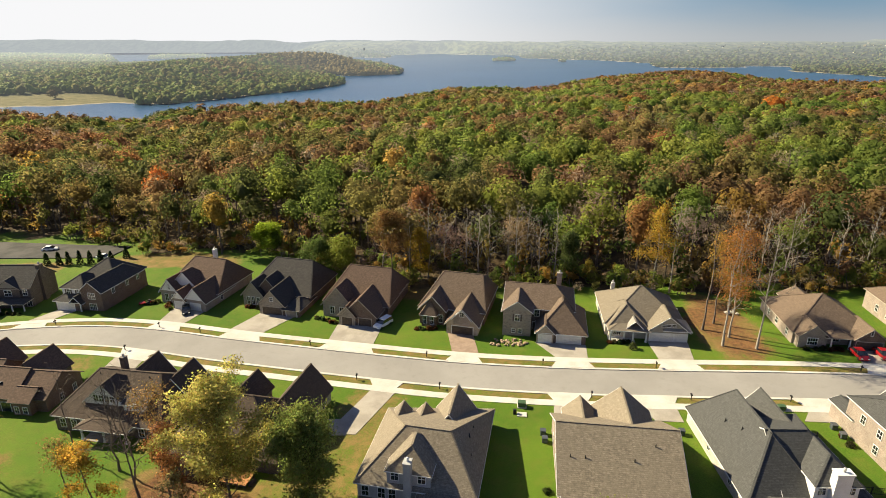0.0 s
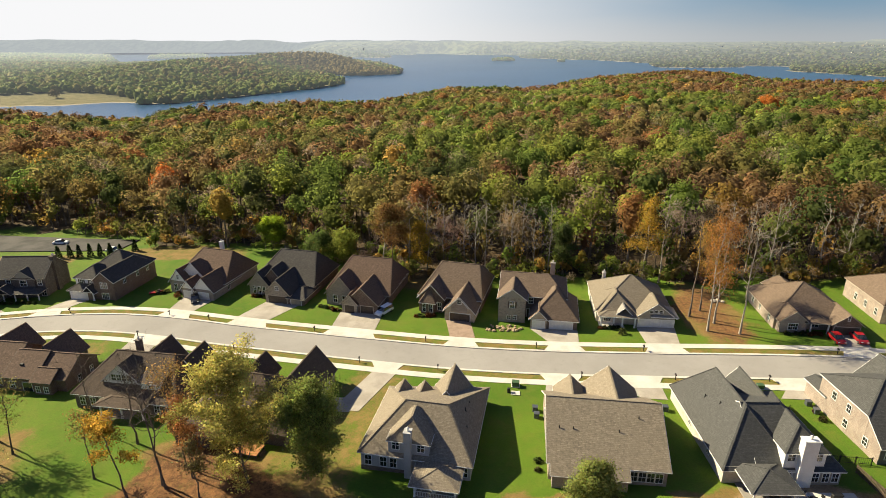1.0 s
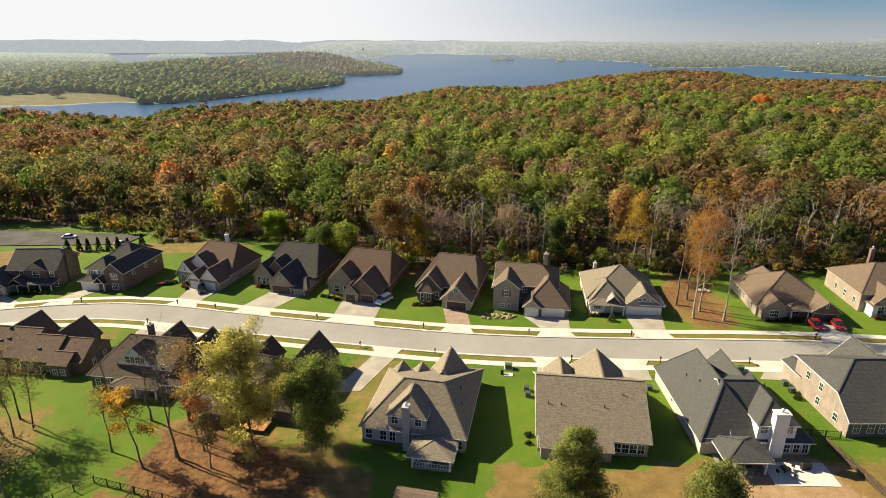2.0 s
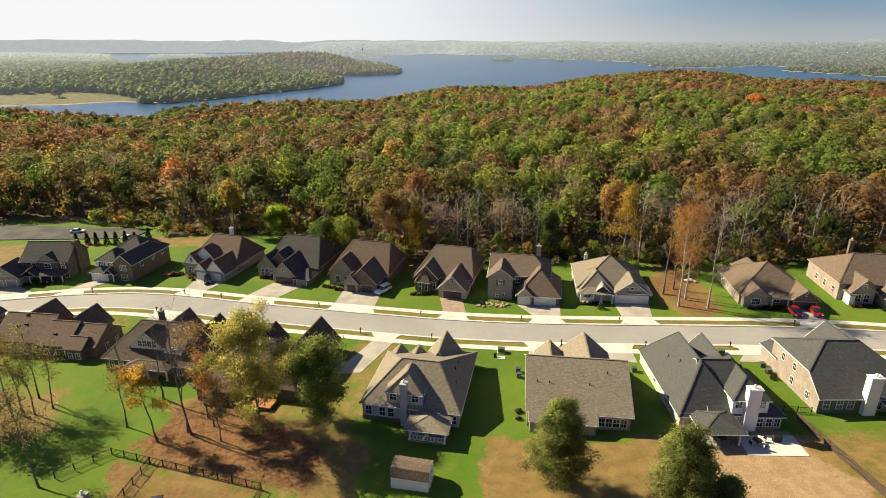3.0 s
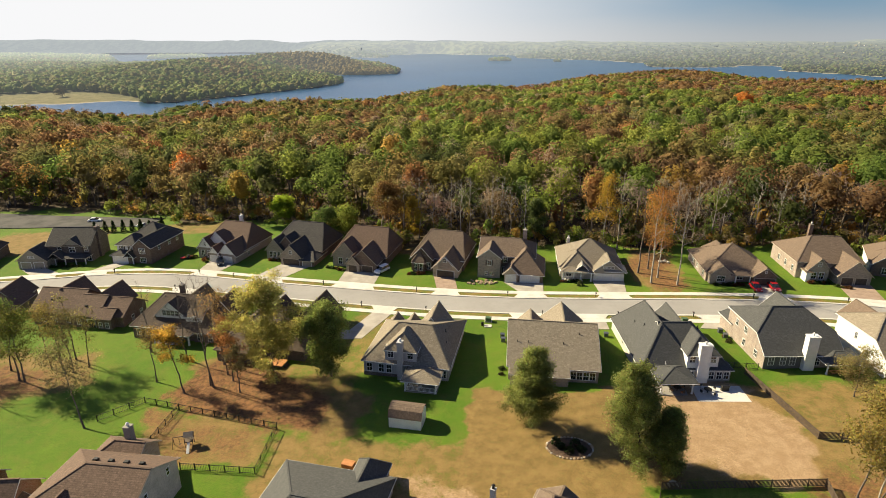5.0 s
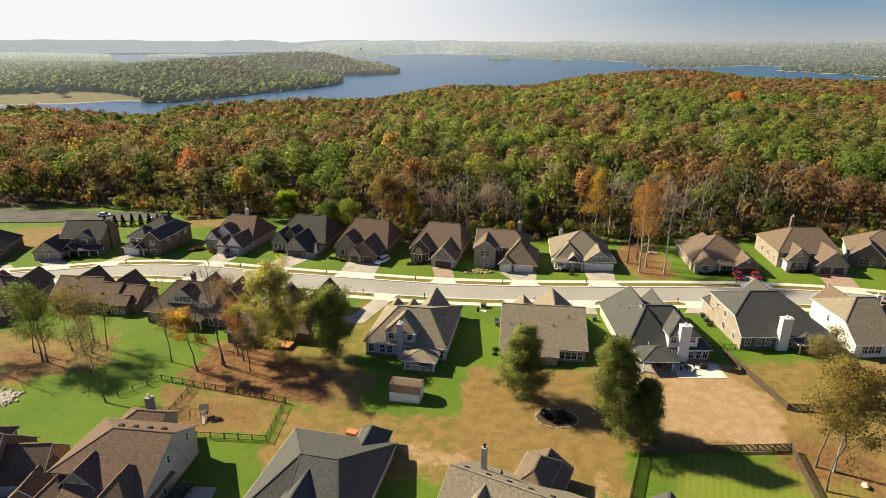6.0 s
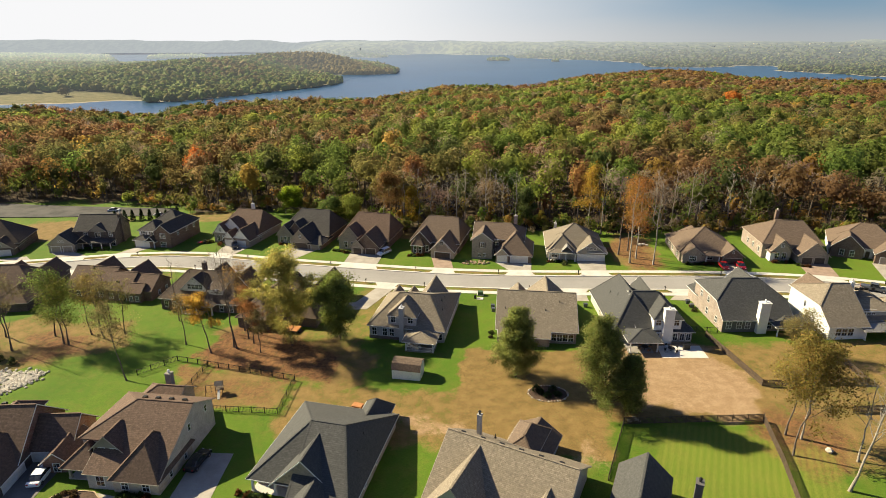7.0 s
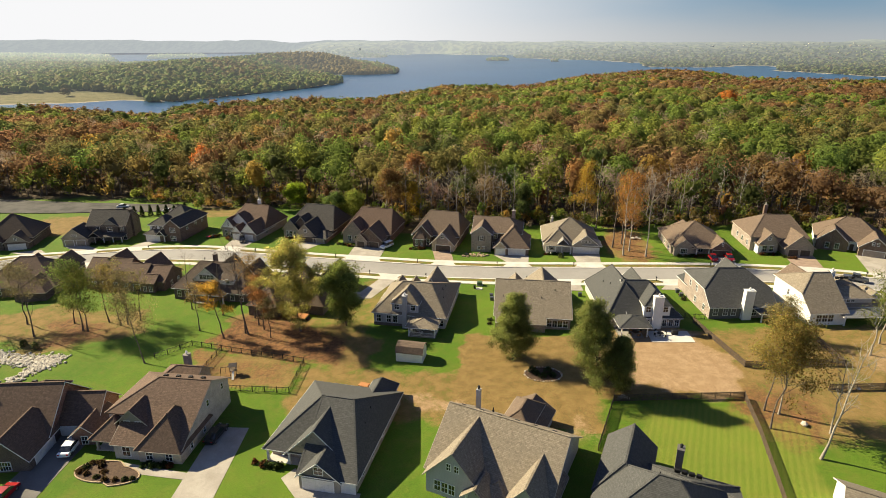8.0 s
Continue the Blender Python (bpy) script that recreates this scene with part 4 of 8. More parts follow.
    h = House(19.6, 114.6, 0, "tan brick house with pale roof, porch and white garage doors", "brick_cream", "roof_light", "trim_white")
    h.block(0, 16, 1.5, 17, 3.1, "x", "hh", 0.68)
    h.block(0.6, 8, 0.2, 10, 3.1, "y", "hh", 0.85)
    h.block(8.2, 16.1, -0.8, 9, 3.0, "y", "gh", 0.78, wall="siding_taupe", gable="siding_taupe")
    h.block(3.8, 7.2, -0.6, 4, 3.0, "y", "gh", 0.95, walls=False, roof="metal_seam")
    h.block(11.4, 16.3, -1.0, 3.5, 3.3, "y", "hh", 0.55, walls=False, roof="metal_seam")
    h.block(0.4, 8.2, -1.4, 2.0, 2.85, "x", "hh", 0.3, walls=False)
    h.slab(0.4, 8.2, -1.6, 2.0)
    for x in (0.7, 3.4, 5.2, 7.8):
        h.post(x, -1.3, 2.7, 0.28)
    h.rail((0.7, -1.3), (3.4, -1.3))
    h.garage("F", -0.8, 10.9, 4.6)
    h.garage("F", -0.8, 14.7, 2.5)
    for x in (11.1, 12.1, 13.1):
        h.window("F", -0.8, x, 3.7, 0.7, 0.6, 0)
    for y in (4, 8.5, 12):
        h.window("L", 0, y, 0.9, 0.9, 1.5)
    h.window("F", 0.2, 2.2, 0.8, 1.5, 1.5, 3)
    h.door("F", 1.5, 6.4, 0.15)
    h.chimney(3.0, 14.5, 0.8, 0.7, 6.6, 3, "concrete")

    h = House(56.2, 113.8, 0, "low tan brick house, its roof littered with fallen leaves", "brick_tan", "roof_taupe", "trim_tan")
    h.block(0, 16, 1.5, 17.5, 3.0, "x", "hh", 0.62)
    h.block(0.5, 5.8, -0.2, 7, 2.95, "y", "gh", 0.8)
    h.block(10.6, 16.1, -0.6, 8, 3.0, "y", "gh", 0.78, wall="brick_brown")
    h.block(5.6, 10.8, -0.4, 4, 2.85, "x", "hh", 0.3, walls=False)
    h.slab(5.8, 10.6, -0.4, 1.6)
    h.post(6.6, -0.3, 2.6)
    h.post(10.0, -0.3, 2.6)
    h.garage("F", -0.6, 13.4, 4.9, material="door_dark", lights=False)
    h.window("F", -0.2, 3.1, 0.8, 1.8, 1.4, 3)
    h.window("F", 1.5, 8.2, 0.9, 1.4, 1.2, 1)
    h.window("F", -0.6, 13.4, 3.6, 0.35, 1.0, 0)
    h.block(4.5, 11, 13, 20, 3.2, "y", "gg", 0.55, wall="siding_white")
    for y in (4, 9, 13):
        h.window("L", 0, y, 0.9, 0.9, 1.4)

    h = House(79.3, 117.4, 0, "tan brick house with brown hipped roof and arched stone entrance", "brick_tan", "roof_taupe", "trim_tan")
    h.block(0, 15.6, 1.8, 17, 4.6, "x", "hh", 0.6, hk=(0.75, 0.4))
    h.block(1.8, 6.6, -0.6, 9, 3.6, "y", "gh", 1.15, wall="stone_grey")
    h.block(8, 15.6, -2.6, 9, 3.0, "y", "gh", 0.95, wall="stone_grey")
    h.block(1.2, 2.2, -1.2, 1.9, 2.9, "y", "hh", 0.3, wall="trim_white")
    h.garage("F", -2.6, 10.2, 2.6, material="door_dark", lights=False)
    h.garage("F", -2.6, 13.4, 2.6, material="door_dark", lights=False)
    for x in (3.2, 5.0):
        h.window("F", -0.6, x, 0.8, 1.1, 1.7)
    h.window("F", -0.6, 4.2, 4.1, 0.7, 1.0)
    for y in (4, 8, 12):
        h.window("L", 0, y, 1.2, 0.9, 1.4)
    h.chimney(8.5, 16.2, 0.9, 0.9, 10.2, 2, "brick_brown")

    h = House(98.4, 122, -22, "wide tan house with pale brown hipped roof and white side wall", "siding_white", "roof_taupe", "trim_white")
    h.block(0, 17.5, 2, 16, 3.4, "x", "hh", 0.72)
    h.block(0.3, 8, 0, 9, 3.3, "y", "gh", 0.9, wall="brick_brown")
    h.block(10.5, 17.8, -2.0, 9, 3.2, "y", "gh", 0.8, wall="brick_brown")
    h.garage("F", -2.0, 14.1, 4.9, material="door_tan")
    h.window("F", -2.0, 13.5, 3.7, 0.5, 0.9, 0)
    h.window("F", -2.0, 14.6, 3.7, 0.5, 0.9, 0)
    h.window("F", 0, 3, 0.8, 1.0, 1.6, shutters="door_dark")
    h.window("F", 0, 5.4, 0.8, 1.0, 1.6)
    h.door("F", 2, 9.2, 0.1)

    h = House(121, 106, -24, "brown brick house with taupe hipped roof", "brick_brown", "roof_taupe", "trim_tan")
    h.block(0, 17, 2, 16, 3.4, "x", "hh", 0.7)
    h.block(0.3, 7, 0, 9, 3.3, "y", "gh", 0.9)
    h.block(9.5, 16.8, -2, 9, 3.2, "y", "gh", 0.8)
    h.garage("F", -2, 13, 4.9, material="door_tan")
    h.window("F", 0, 3.6, 0.8, 1.6, 1.5, 3)


row_far()


# ---- houses along the near side of the street, seen from their backs ----
def row_near():
    h = House(-126, 72, 12, "brown-roofed house standing in deep shade of its gables", "brick_dark", "roof_brown", "trim_tan")
    h.block(0, 19, 0, 15, 3.2, "x", "hh", 0.72)
    h.block(11, 18.5, -4, 6, 3.1, "y", "hh", 0.7)
    h.block(4, 9, 9.5, 17, 3.6, "y", "gg", 1.0)
    h.block(12, 18, 9.5, 18, 3.6, "y", "gg", 0.95)
    for x, y in ((3, 5), (8, 6), (14, 0)):
        h.vent(x, y, 6.5 if x != 14 else 4.6, "box")
    for x in (2, 5, 8):
        h.window("F", 0, x, 0.8, 1.0, 1.5)

    h = House(-101.6, 76.8, 0, "brown brick house with stepped brown ridges and two dark front gables", "brick_brown", "roof_brown", "trim_dark")
    h.block(-0.3, 10.6, 3.0, 13.4, 3.6, "x", "gg", 0.68)
    h.block(10.4, 16.2, 2.4, 11.8, 3.5, "x", "gg", 0.62)
    h.block(16.0, 22.0, 2.9, 11.6, 3.45, "x", "gg", 0.6)
    h.block(16.6, 20.0, 1.6, 6.2, 3.4, "x", "gg", 0.62)
    h.block(1.0, 7.2, 8, 15.4, 3.4, "y", "gg", 1.2)
    h.block(11.6, 17.6, 8, 14.6, 3.4, "y", "gg", 1.15)
    h.slab(10.4, 16.4, -0.6, 2.4, 0.12, "concrete", "patio", 1.2)
    h.door("F", 2.4, 14.6, 0.15, 1.8, 2.1, "glass")
    for x in (2.4, 5.2, 8.4):
        h.window("F", 3.0, x, 0.9, 0.95, 1.4)
    h.window("F", 2.4, 11.6, 0.9, 0.95, 1.4)
    for x in (17.4, 19.0):
        h.window("F", 1.6, x, 0.9, 0.8, 1.2)
    for y in (6.4, 9.6):
        h.window("R", 22.0, y, 0.9, 0.8, 1.2)
    for x, y, z in ((3.5, 5.6, 5.3), (5.0, 6.0, 5.6), (12.6, 4.4, 4.7)):
        h.vent(x, y, z, "box")

    h = House(-74.2, 75.3, -2, "dark-roofed brick house with a broad white rear gable over its porch", "brick_dark", "roof_umber", "trim_white")
    h.block(0, 19, 0, 14.6, 3.3, "x", "hh", 0.62, hk=0.55)
    h.block(4.6, 11.8, 1.9, 9, 5.05, "y", "gh", 0.9, wall="siding_white", base=2.6, o=0.3)
    h.block(11.9, 15.5, 1.4, 7, 5.5, "x", "gg", 0.28, wall="siding_white", base=2.6, o=0.25)
    h.block(6.0, 14.4, -2.3, 1.2, 3.0, "x", "hh", 0.3, walls=False)
    h.block(14.4, 19.6, -0.4, 8, 3.1, "y", "hh", 0.6)
    h.block(6.6, 12.8, 8, 14.4, 3.4, "y", "gg", 1.3)
    h.block(13.6, 19.4, 8, 14.4, 3.2, "y", "gg", 1.2)
    for i in range(4):
        h.window("F", 1.9, 6.75 + i * 0.98, 5.05, 0.8, 1.15)
    h.window("F", 1.4, 14.0, 4.5, 0.8, 1.0)
    h.slab(6.2, 14.2, -2.1, 0, 0.3, "concrete_dim", "porch_floor", 1.6)
    for x in (6.3, 10.2, 14.1):
        h.post(x, -1.9, 2.9, 0.25, base=0.2)
    for x in (1.4, 3.4, 5.2):
        h.window("F", 0, x, 0.8, 0.9, 1.5)
    for x in (15.8, 18.2):
        h.window("F", -0.4, x, 0.8, 0.9, 1.5)
    for y in (3, 7):
        h.window("L", 0, y, 0.9, 0.9, 1.4)
    h.chimney(6.8, 9.4, 0.9, 0.9, 9.0, 5, "brick_dark", "concrete")
    for x in (4.4, 13.6):
        h.vent(x, 6.4, 7.2, "pipe")

    h = House(-51.5, 68.5, -6, "dark-roofed brick house half hidden behind tall yard trees", "brick_dark", "roof_umber", "trim_dark")
    h.block(0, 18, 1.8, 16, 3.2, "x", "hh", 0.72)
    h.block(0.5, 8, -1, 8, 3.0, "y", "hh", 0.8, roof="roof_taupe")
    h.block(11.2, 18.2, 8, 21, 3.3, "y", "hg", 1.15, wall="stone_grey")
    h.block(3, 8, 10, 19, 3.4, "y", "gg", 1.1)
    h.window("R", 18.2, 18, 0.9, 0.9, 1.4)

    h = House(-20.4, 65.4, -4, "grey-sided house with taupe roof, wide rear dormer and back porch", "siding_grey", "roof_grain", "trim_white")
    h.block(0.1, 16.3, -0.6, 16.0, 3.3, "x", "hh", 0.6, roofed=False)
    h.block(8.4, 16.28, 15.8, 19.0, 3.3, "y", "hh", 0.6, roofed=False)
    h.roof_of([(-0.3, -1.0, 3.25), (16.7, -1.2, 3.25), (16.7, 19.4, 3.25), (-0.3, 16.4, 3.25), (5.4, 5.6, 8.6), (11.9, 5.5, 8.6)],
              [(0, 1, 5, 4), (1, 2, 5), (2, 3, 4, 5), (3, 0, 4)])
    bm = bmesh.new()
    add_box(bm, 0.04, 8.7, -0.66, -0.58, -1.4, 0.75)
    part("base_band", bm, "brick_dark", h.e, "dark band along the foot of the grey siding")
    h.block(4.3, 10.3, -0.55, 6.5, 5.95, "y", "hh", 0.87, base=2.6, o=0.25, hk=0.75)
    h.block(8.9, 15.1, -5.4, -0.2, 2.9, "y", "hh", 0.35, walls=False)
    h.chimney(7.35, -1.0, 1.0, 1.2, 8.0, 0, "siding_grey", "trim_white")
    for x, w in ((1.2, 0.95), (3.5, 0.95), (5.0, 0.95)):
        h.window("F", -0.6, x, 1.0, w, 1.6)
    h.window("F", -0.55, 5.4, 4.25, 1.0, 1.45)
    h.window("F", -0.55, 9.1, 4.25, 1.0, 1.45)
    h.window("F", -0.6, 15.4, 1.0, 0.9, 1.5)
    for y in (3, 8, 13):
        h.window("R", 16.3, y, 1.0, 0.9, 1.4)
    h.slab(9.0, 15.0, -5.2, -0.6, 0.45, "concrete_dim", "porch_floor", 1.6)
    for x in (9.2, 14.8):
        h.post(x, -5.0, 2.8, 0.2, base=0.4)
    h.rail((9.2, -5.0), (14.8, -5.0), 0.45)
    h.rail((9.2, -5.0), (9.2, -0.6), 0.45)
    h.rail((14.8, -5.0), (14.8, -0.6), 0.45)
    h.door("F", -0.6, 11.5, 0.45, 1.6, 2.1, "glass")
    for x, y, z in ((14.2, 8, 6.2), (14.4, 10.5, 5.7), (14.9, 5.0, 5.2)):
        h.vent(x, y, z)
    h.block(7.6, 13.8, 11, 18.6, 3.3, "y", "gg", 1.35)
    h.block(1.7, 3.7, 11.0, 14.6, 4.9, "y", "gg", 1.1, base=2.5)
    h.block(5.2, 7.2, 11.0, 14.8, 4.9, "y", "gg", 1.1, base=2.5)

    h = House(5.3, 64.4, 0, "tan brick house under one broad grainy brown gable roof", "brick_tan", "roof_grain", "trim_white")
    h.block(1.5, 17.7, 0.75, 18.0, 3.4, "x", "gg", 0.56)
    h.lean(1.9, 12.2, -0.9, 0.75, 2.5, 3.42, o=0.3)
    h.block(7.8, 16.6, 10.4, 21.0, 3.2, "y", "gg", 0.86)
    h.block(3.4, 8.2, 12.5, 20.0, 3.2, "y", "gg", 0.95)
    for i in range(4):
        h.window("F", 0.75, 13.2 + i * 1.15, 1.0, 0.95, 1.5)
    h.slab(12.4, 17.0, -3.0, 0.7, 0.2, "concrete", "patio_slab")
    h.door("R", 12.2, -0.02, 0.2, 0.95, 2.1, "glass")
    for x in (3.0, 5.0, 11.5):
        h.vent(x, 5.0, 3.4 + 4.25 * 0.56)
    h.vent(14.5, 7.0, 6.9)
    for y in (4, 9, 14):
        h.window("L", 1.5, y, 1.0, 0.9, 1.4)

    h = House(30.4, 66.6, 6, "cream brick house with slate-grey roof, white dormer and white chimney", "brick_cream", "roof_slate", "trim_white")
    h.block(0.4, 10.2, 0, 20.4, 2.9, "y", "hh", 1.16, hk=(1.25, 0.8))
    h.block(5.2, 16.2, 0.03, 18.6, 2.9, "x", "gh", 0.61, hk=0.63, ridge=0.38)
    h.block(8.6, 14.4, 11, 20.6, 2.95, "y", "gg", 1.1)
    h.block(8.3, 13.9, -0.1, 10, 5.7, "y", "hh", 0.82, wall="siding_white", o=0.3)
    h.block(2.2, 8.4, -4.6, 1.0, 2.8, "y", "hh", 0.42, walls=False)
    h.block(12.2, 16.25, -0.5, 2, 3.0, "x", "hh", 0.3, wall="siding_taupe")
    h.chimney(11.0, -0.45, 2.0, 1.2, 7.9, 0, "trim_white", "concrete")
    for x in (9.2, 12.9):
        h.window("F", -0.1, x, 4.0, 0.95, 1.35)
    h.window("F", -0.1, 9.2, 0.9, 0.85, 1.4)
    for x in (12.8, 14.2, 15.5):
        h.window("F", -0.5, x, 0.9, 0.85, 1.4)
    h.slab(2.2, 8.4, -4.8, 0, 0.2, "concrete_dim")
    for x in (2.6, 8.0):
        h.post(x, -4.3, 2.7, 0.2)
    h.door("F", 0, 5, 0.2, 1.7, 2.1, "glass")
    for x, y, z in ((2.6, 13, 5.5), (3.4, 9.8, 6.4), (13.2, 8.6, 6.6)):
        h.vent(x, y, z)
    for y in (5, 12):
        h.window("L", 0.4, y, 1.0, 0.8, 1.3)

    h = House(54, 72.6, 7, "brick two-storey house with slate-grey roof and white outside chimney", "brick_tan", "roof_slate", "trim_white")
    h.block(0, 14.5, 3.4, 14.6, 5.7, "x", "hh", 0.5, roofed=False)
    h.lean(0.03, 14.4, 0, 3.5, 3.2, 5.75, roofed=False)
    h.roof_of([(-0.3, -0.5, 3.0), (14.9, -0.5, 3.0), (14.9, 3.4, 5.92), (-0.3, 3.4, 5.92), (4.4, 7.9, 9.3), (10.2, 7.9, 9.3), (-0.3, 15.0, 5.92), (14.9, 15.0, 5.92)],
              [(0, 1, 2, 5, 4, 3), (3, 4, 6), (6, 4, 5, 7), (7, 5, 2)])
    h.block(7.2, 14.0, 8.5, 17, 4.6, "y", "gg", 1.05)
    h.block(10.2, 17.6, -2.6, 3, 2.75, "x", "hh", 0.35, walls=False)
    h.block(0.2, 3, 13, 18.2, 3.0, "y", "hg", 0.4, wall="brick_tan")
    h.chimney(8.0, -0.35, 2.0, 1.3, 7.2, 0, "trim_white", "trim_white")
    for x in (1.4, 3.6, 5.4):
        h.window("F", 0, x, 0.9, 1.0, 1.6)
    bm = bmesh.new()
    add_box(bm, 0.05, 9.8, -0.04, 0.02, -1.0, 3.0)
    part("wall", bm, "siding_dark", h.e, "dark lap siding on the back wall")
    h.window("F", -0.04, 10.0, 0.9, 0.9, 1.5)
    for y, z in ((3, 1.0), (7.5, 3.6), (7.5, 0.9), (11, 3.6)):
        h.window("L", 0.0, y, z, 0.9, 1.3)
    h.slab(10, 17.4, -2.6, 0, 0.2)
    for x in (10.6, 17.2):
        h.post(x, -2.3, 2.6, 0.2)
    h.rail((10.6, -2.3), (17.2, -2.3), 0.2, 0.9, "timber_orange")
    h.vent(3.8, 10, 7.6)

    h = House(73.1, 71, 8, "white-sided house with pale taupe roof and long grey dormer", "siding_white", "roof_grain", "trim_white")
    h.block(1.0, 8.8, 3.2, 14.0, 5.9, "x", "hh", 0.5, roofed=False)
    h.lean(1.03, 8.8, -0.4, 3.3, 3.3, 5.95, roofed=False)
    h.roof_of([(0.6, -0.9, 3.1), (9.2, -0.9, 3.1), (9.2, 7.6, 9.3), (5.0, 7.6, 9.3), (0.6, 3.2, 6.09), (0.6, 14.5, 6.09), (9.2, 14.5, 6.09)], [(0, 1, 2, 3, 4), (4, 3, 5), (5, 3, 2, 6)])
    h.block(3.0, 9, 9, 16.5, 5.2, "y", "gg", 0.9, roof="roof_taupe")
    h.block(7, 19, 2.4, 15.5, 3.4, "x", "hh", 0.68)
    h.block(7.6, 16.5, 3.0, 9, 5.2, "x", "hh", 0.5, wall="siding_grey", base=2.5)
    h.block(16, 19.2, 4.0, 9, 4.8, "y", "gh", 0.8, wall="siding_grey", base=2.3)
    for i in range(4):
        h.window("F", 3.0, 9.2 + i * 1.0, 4.0, 0.75, 1.1)
    for i in range(3):
        h.window("F", -0.4, 3.0 + i * 1.3, 1.0, 1.05, 1.5)
    h.window("F", 4.0, 17.6, 3.8, 0.8, 1.1)
    h.window("L", 1.0, 8.3, 3.6, 0.6, 1.3)
    h.window("L", 1.0, 4.8, 1.6, 0.6, 1.3)
    h.chimney(10.4, 8.6, 0.8, 0.8, 9.2, 5, "siding_white")
    for x in (4.6, 5.6, 6.6, 7.6, 11, 12, 13, 14.5):
        h.vent(x, 7.6, 8.2 if x < 9 else 7.9, "box")
    h.slab(8, 16, -1.6, 2.4, 0.2)
    h.block(8, 15.5, -1.4, 2.6, 2.7, "x", "hh", 0.25, walls=False, roof="metal_seam")
    for x in (8.4, 15.2):
        h.post(x, -1.0, 2.5, 0.2)

    h = House(97, 68, 3, "tan-sided house with brown roof beyond the bare trees", "siding_taupe", "roof_brown", "trim_white")
    h.block(0, 17, 0, 15, 3.3, "x", "hh", 0.7)
    h.block(2, 8, -2.5, 6, 3.1, "y", "gh", 0.8)
    for x in (10, 12, 14):
        h.window("F", 0, x, 0.9, 0.9, 1.5)
    h.window("F", -2.5, 5, 0.9, 1.6, 1.5, 3)


row_near()


# ---- houses of the next street, seen from their fronts ----
def row_front():
    h = House(-82, 13.2, 10, "red-brown brick house with side garage and broad brown roof", "brick_red", "roof_brown", "trim_white")
    h.block(0, 20, 2, 15, 3.1, "x", "hg", 0.85)
    h.block(13.5, 20.1, -3.4, 8, 3.0, "y", "gh", 1.05, wall="brick_dark")
    h.block(17, 26, 5.0, 13, 3.0, "x", "gg", 0.85)
    h.block(23.5, 27.4, 2.2, 9, 2.8, "y", "gg", 0.85)
    h.block(10, 15, 13, 18, 3.0, "x", "hh", 0.7)
    h.garage("F", 5.0, 21.9, 3.4)
    h.garage("R", 20.1, 0.6, 5.0, material="door_white")
    h.window("F", -3.4, 16.6, 0.8, 1.6, 1.5, 3)
    h.window("F", 2.2, 25.4, 0.9, 0.9, 1.4)
    h.door("R", 27.4, 4.4, 0.1)
    h.window("R", 27.4, 6.8, 1.0, 1.0, 1.4, 1)
    h.chimney(6, 9, 1.1, 1.0, 10.0, 5, "brick_red", "iron_black")
    for x in (9, 12.5, 15):
        h.vent(x, 9.4, 8.3, "box")

    h = House(-54.8, 16.9, 0, "tan brick house with brown roof and tall plain side wall", "stone_tan", "roof_brown", "trim_tan")
    h.block(1.0, 15.5, 4.8, 16.3, 5.5, "x", "hg", 0.53, wall="brick_cream", skip=((0, 1),))
    h.lean(4.4, 15.48, 0.3, 4.8, 3.1, 5.5, "brick_cream")
    h.block(8.6, 15.52, -0.1, 9, 3.0, "y", "hh", 1.12)
    h.block(3.6, 8.3, 3.4, 9.5, 4.9, "y", "gh", 0.95, wall="siding_taupe")
    h.block(-0.2, 4.8, 1.6, 9.5, 2.75, "y", "hh", 0.95, walls=False)
    h.block(0.4, 4.6, 5.2, 16, 2.8, "y", "hh", 0.5)
    h.block(2.2, 9.6, 15, 21, 4.3, "x", "hg", 0.66)
    h.slab(0, 4.6, 1.8, 5.2)
    for x in (0.3, 4.3):
        h.post(x, 2.0, 2.5, 0.3, "trim_tan")
    for x in (5.0, 6.9):
        h.window("F", 3.4, x, 3.7, 0.9, 1.1)
    for x in (10.4, 13.6):
        h.window("F", -0.1, x, 0.9, 1.0, 1.4)
    h.door("F", 5.2, 2.6, 0.15)
    h.window("F", 0.3, 6.4, 0.8, 1.2, 1.6)
    for y, z in ((3, 1.0), (7, 1.0), (9, 4.6), (14, 4.6)):
        h.window("R", 15.52 if y < 8 else 15.5, y, z, 0.6, 1.1, 0)
    h.chimney(6.4, 19.6, 1.0, 1.0, 7.6, 0, "concrete_dim", "trim_white")
    for x in (7, 9.2, 11.4, 13.6):
        h.vent(x, 12.0, 7.9, "box")

    h = House(-27, 18.9, -6, "stone-fronted house with slate-grey roof and white garage doors", "brick_tan", "roof_slate", "trim_white")
    h.block(0.6, 16.4, 1.4, 17.8, 2.9, "x", "hh", 0.5, roofed=False)
    h.block(8.2, 16.42, -4.3, 6, 2.9, "y", "hh", 0.5, wall="siding_taupe", roofed=False)
    h.roof_of([(0.2, -0.7, 2.75), (0.2, 18.3, 2.75), (16.85, 18.3, 2.75), (16.85, -4.75, 2.75), (7.8, -4.75, 2.75), (7.8, -0.7, 2.75), (7.2, 6.6, 8.4), (12.4, 6.6, 8.4)],
              [(0, 6, 1), (1, 6, 7, 2), (2, 7, 3), (3, 7, 6, 4), (0, 5, 6), (5, 4, 6)])
    h.block(4.2, 13.8, -0.7, 6.4, 2.9, "y", "gg", 0.98, wall="stone_grey", walls=False)
    bm = bmesh.new()
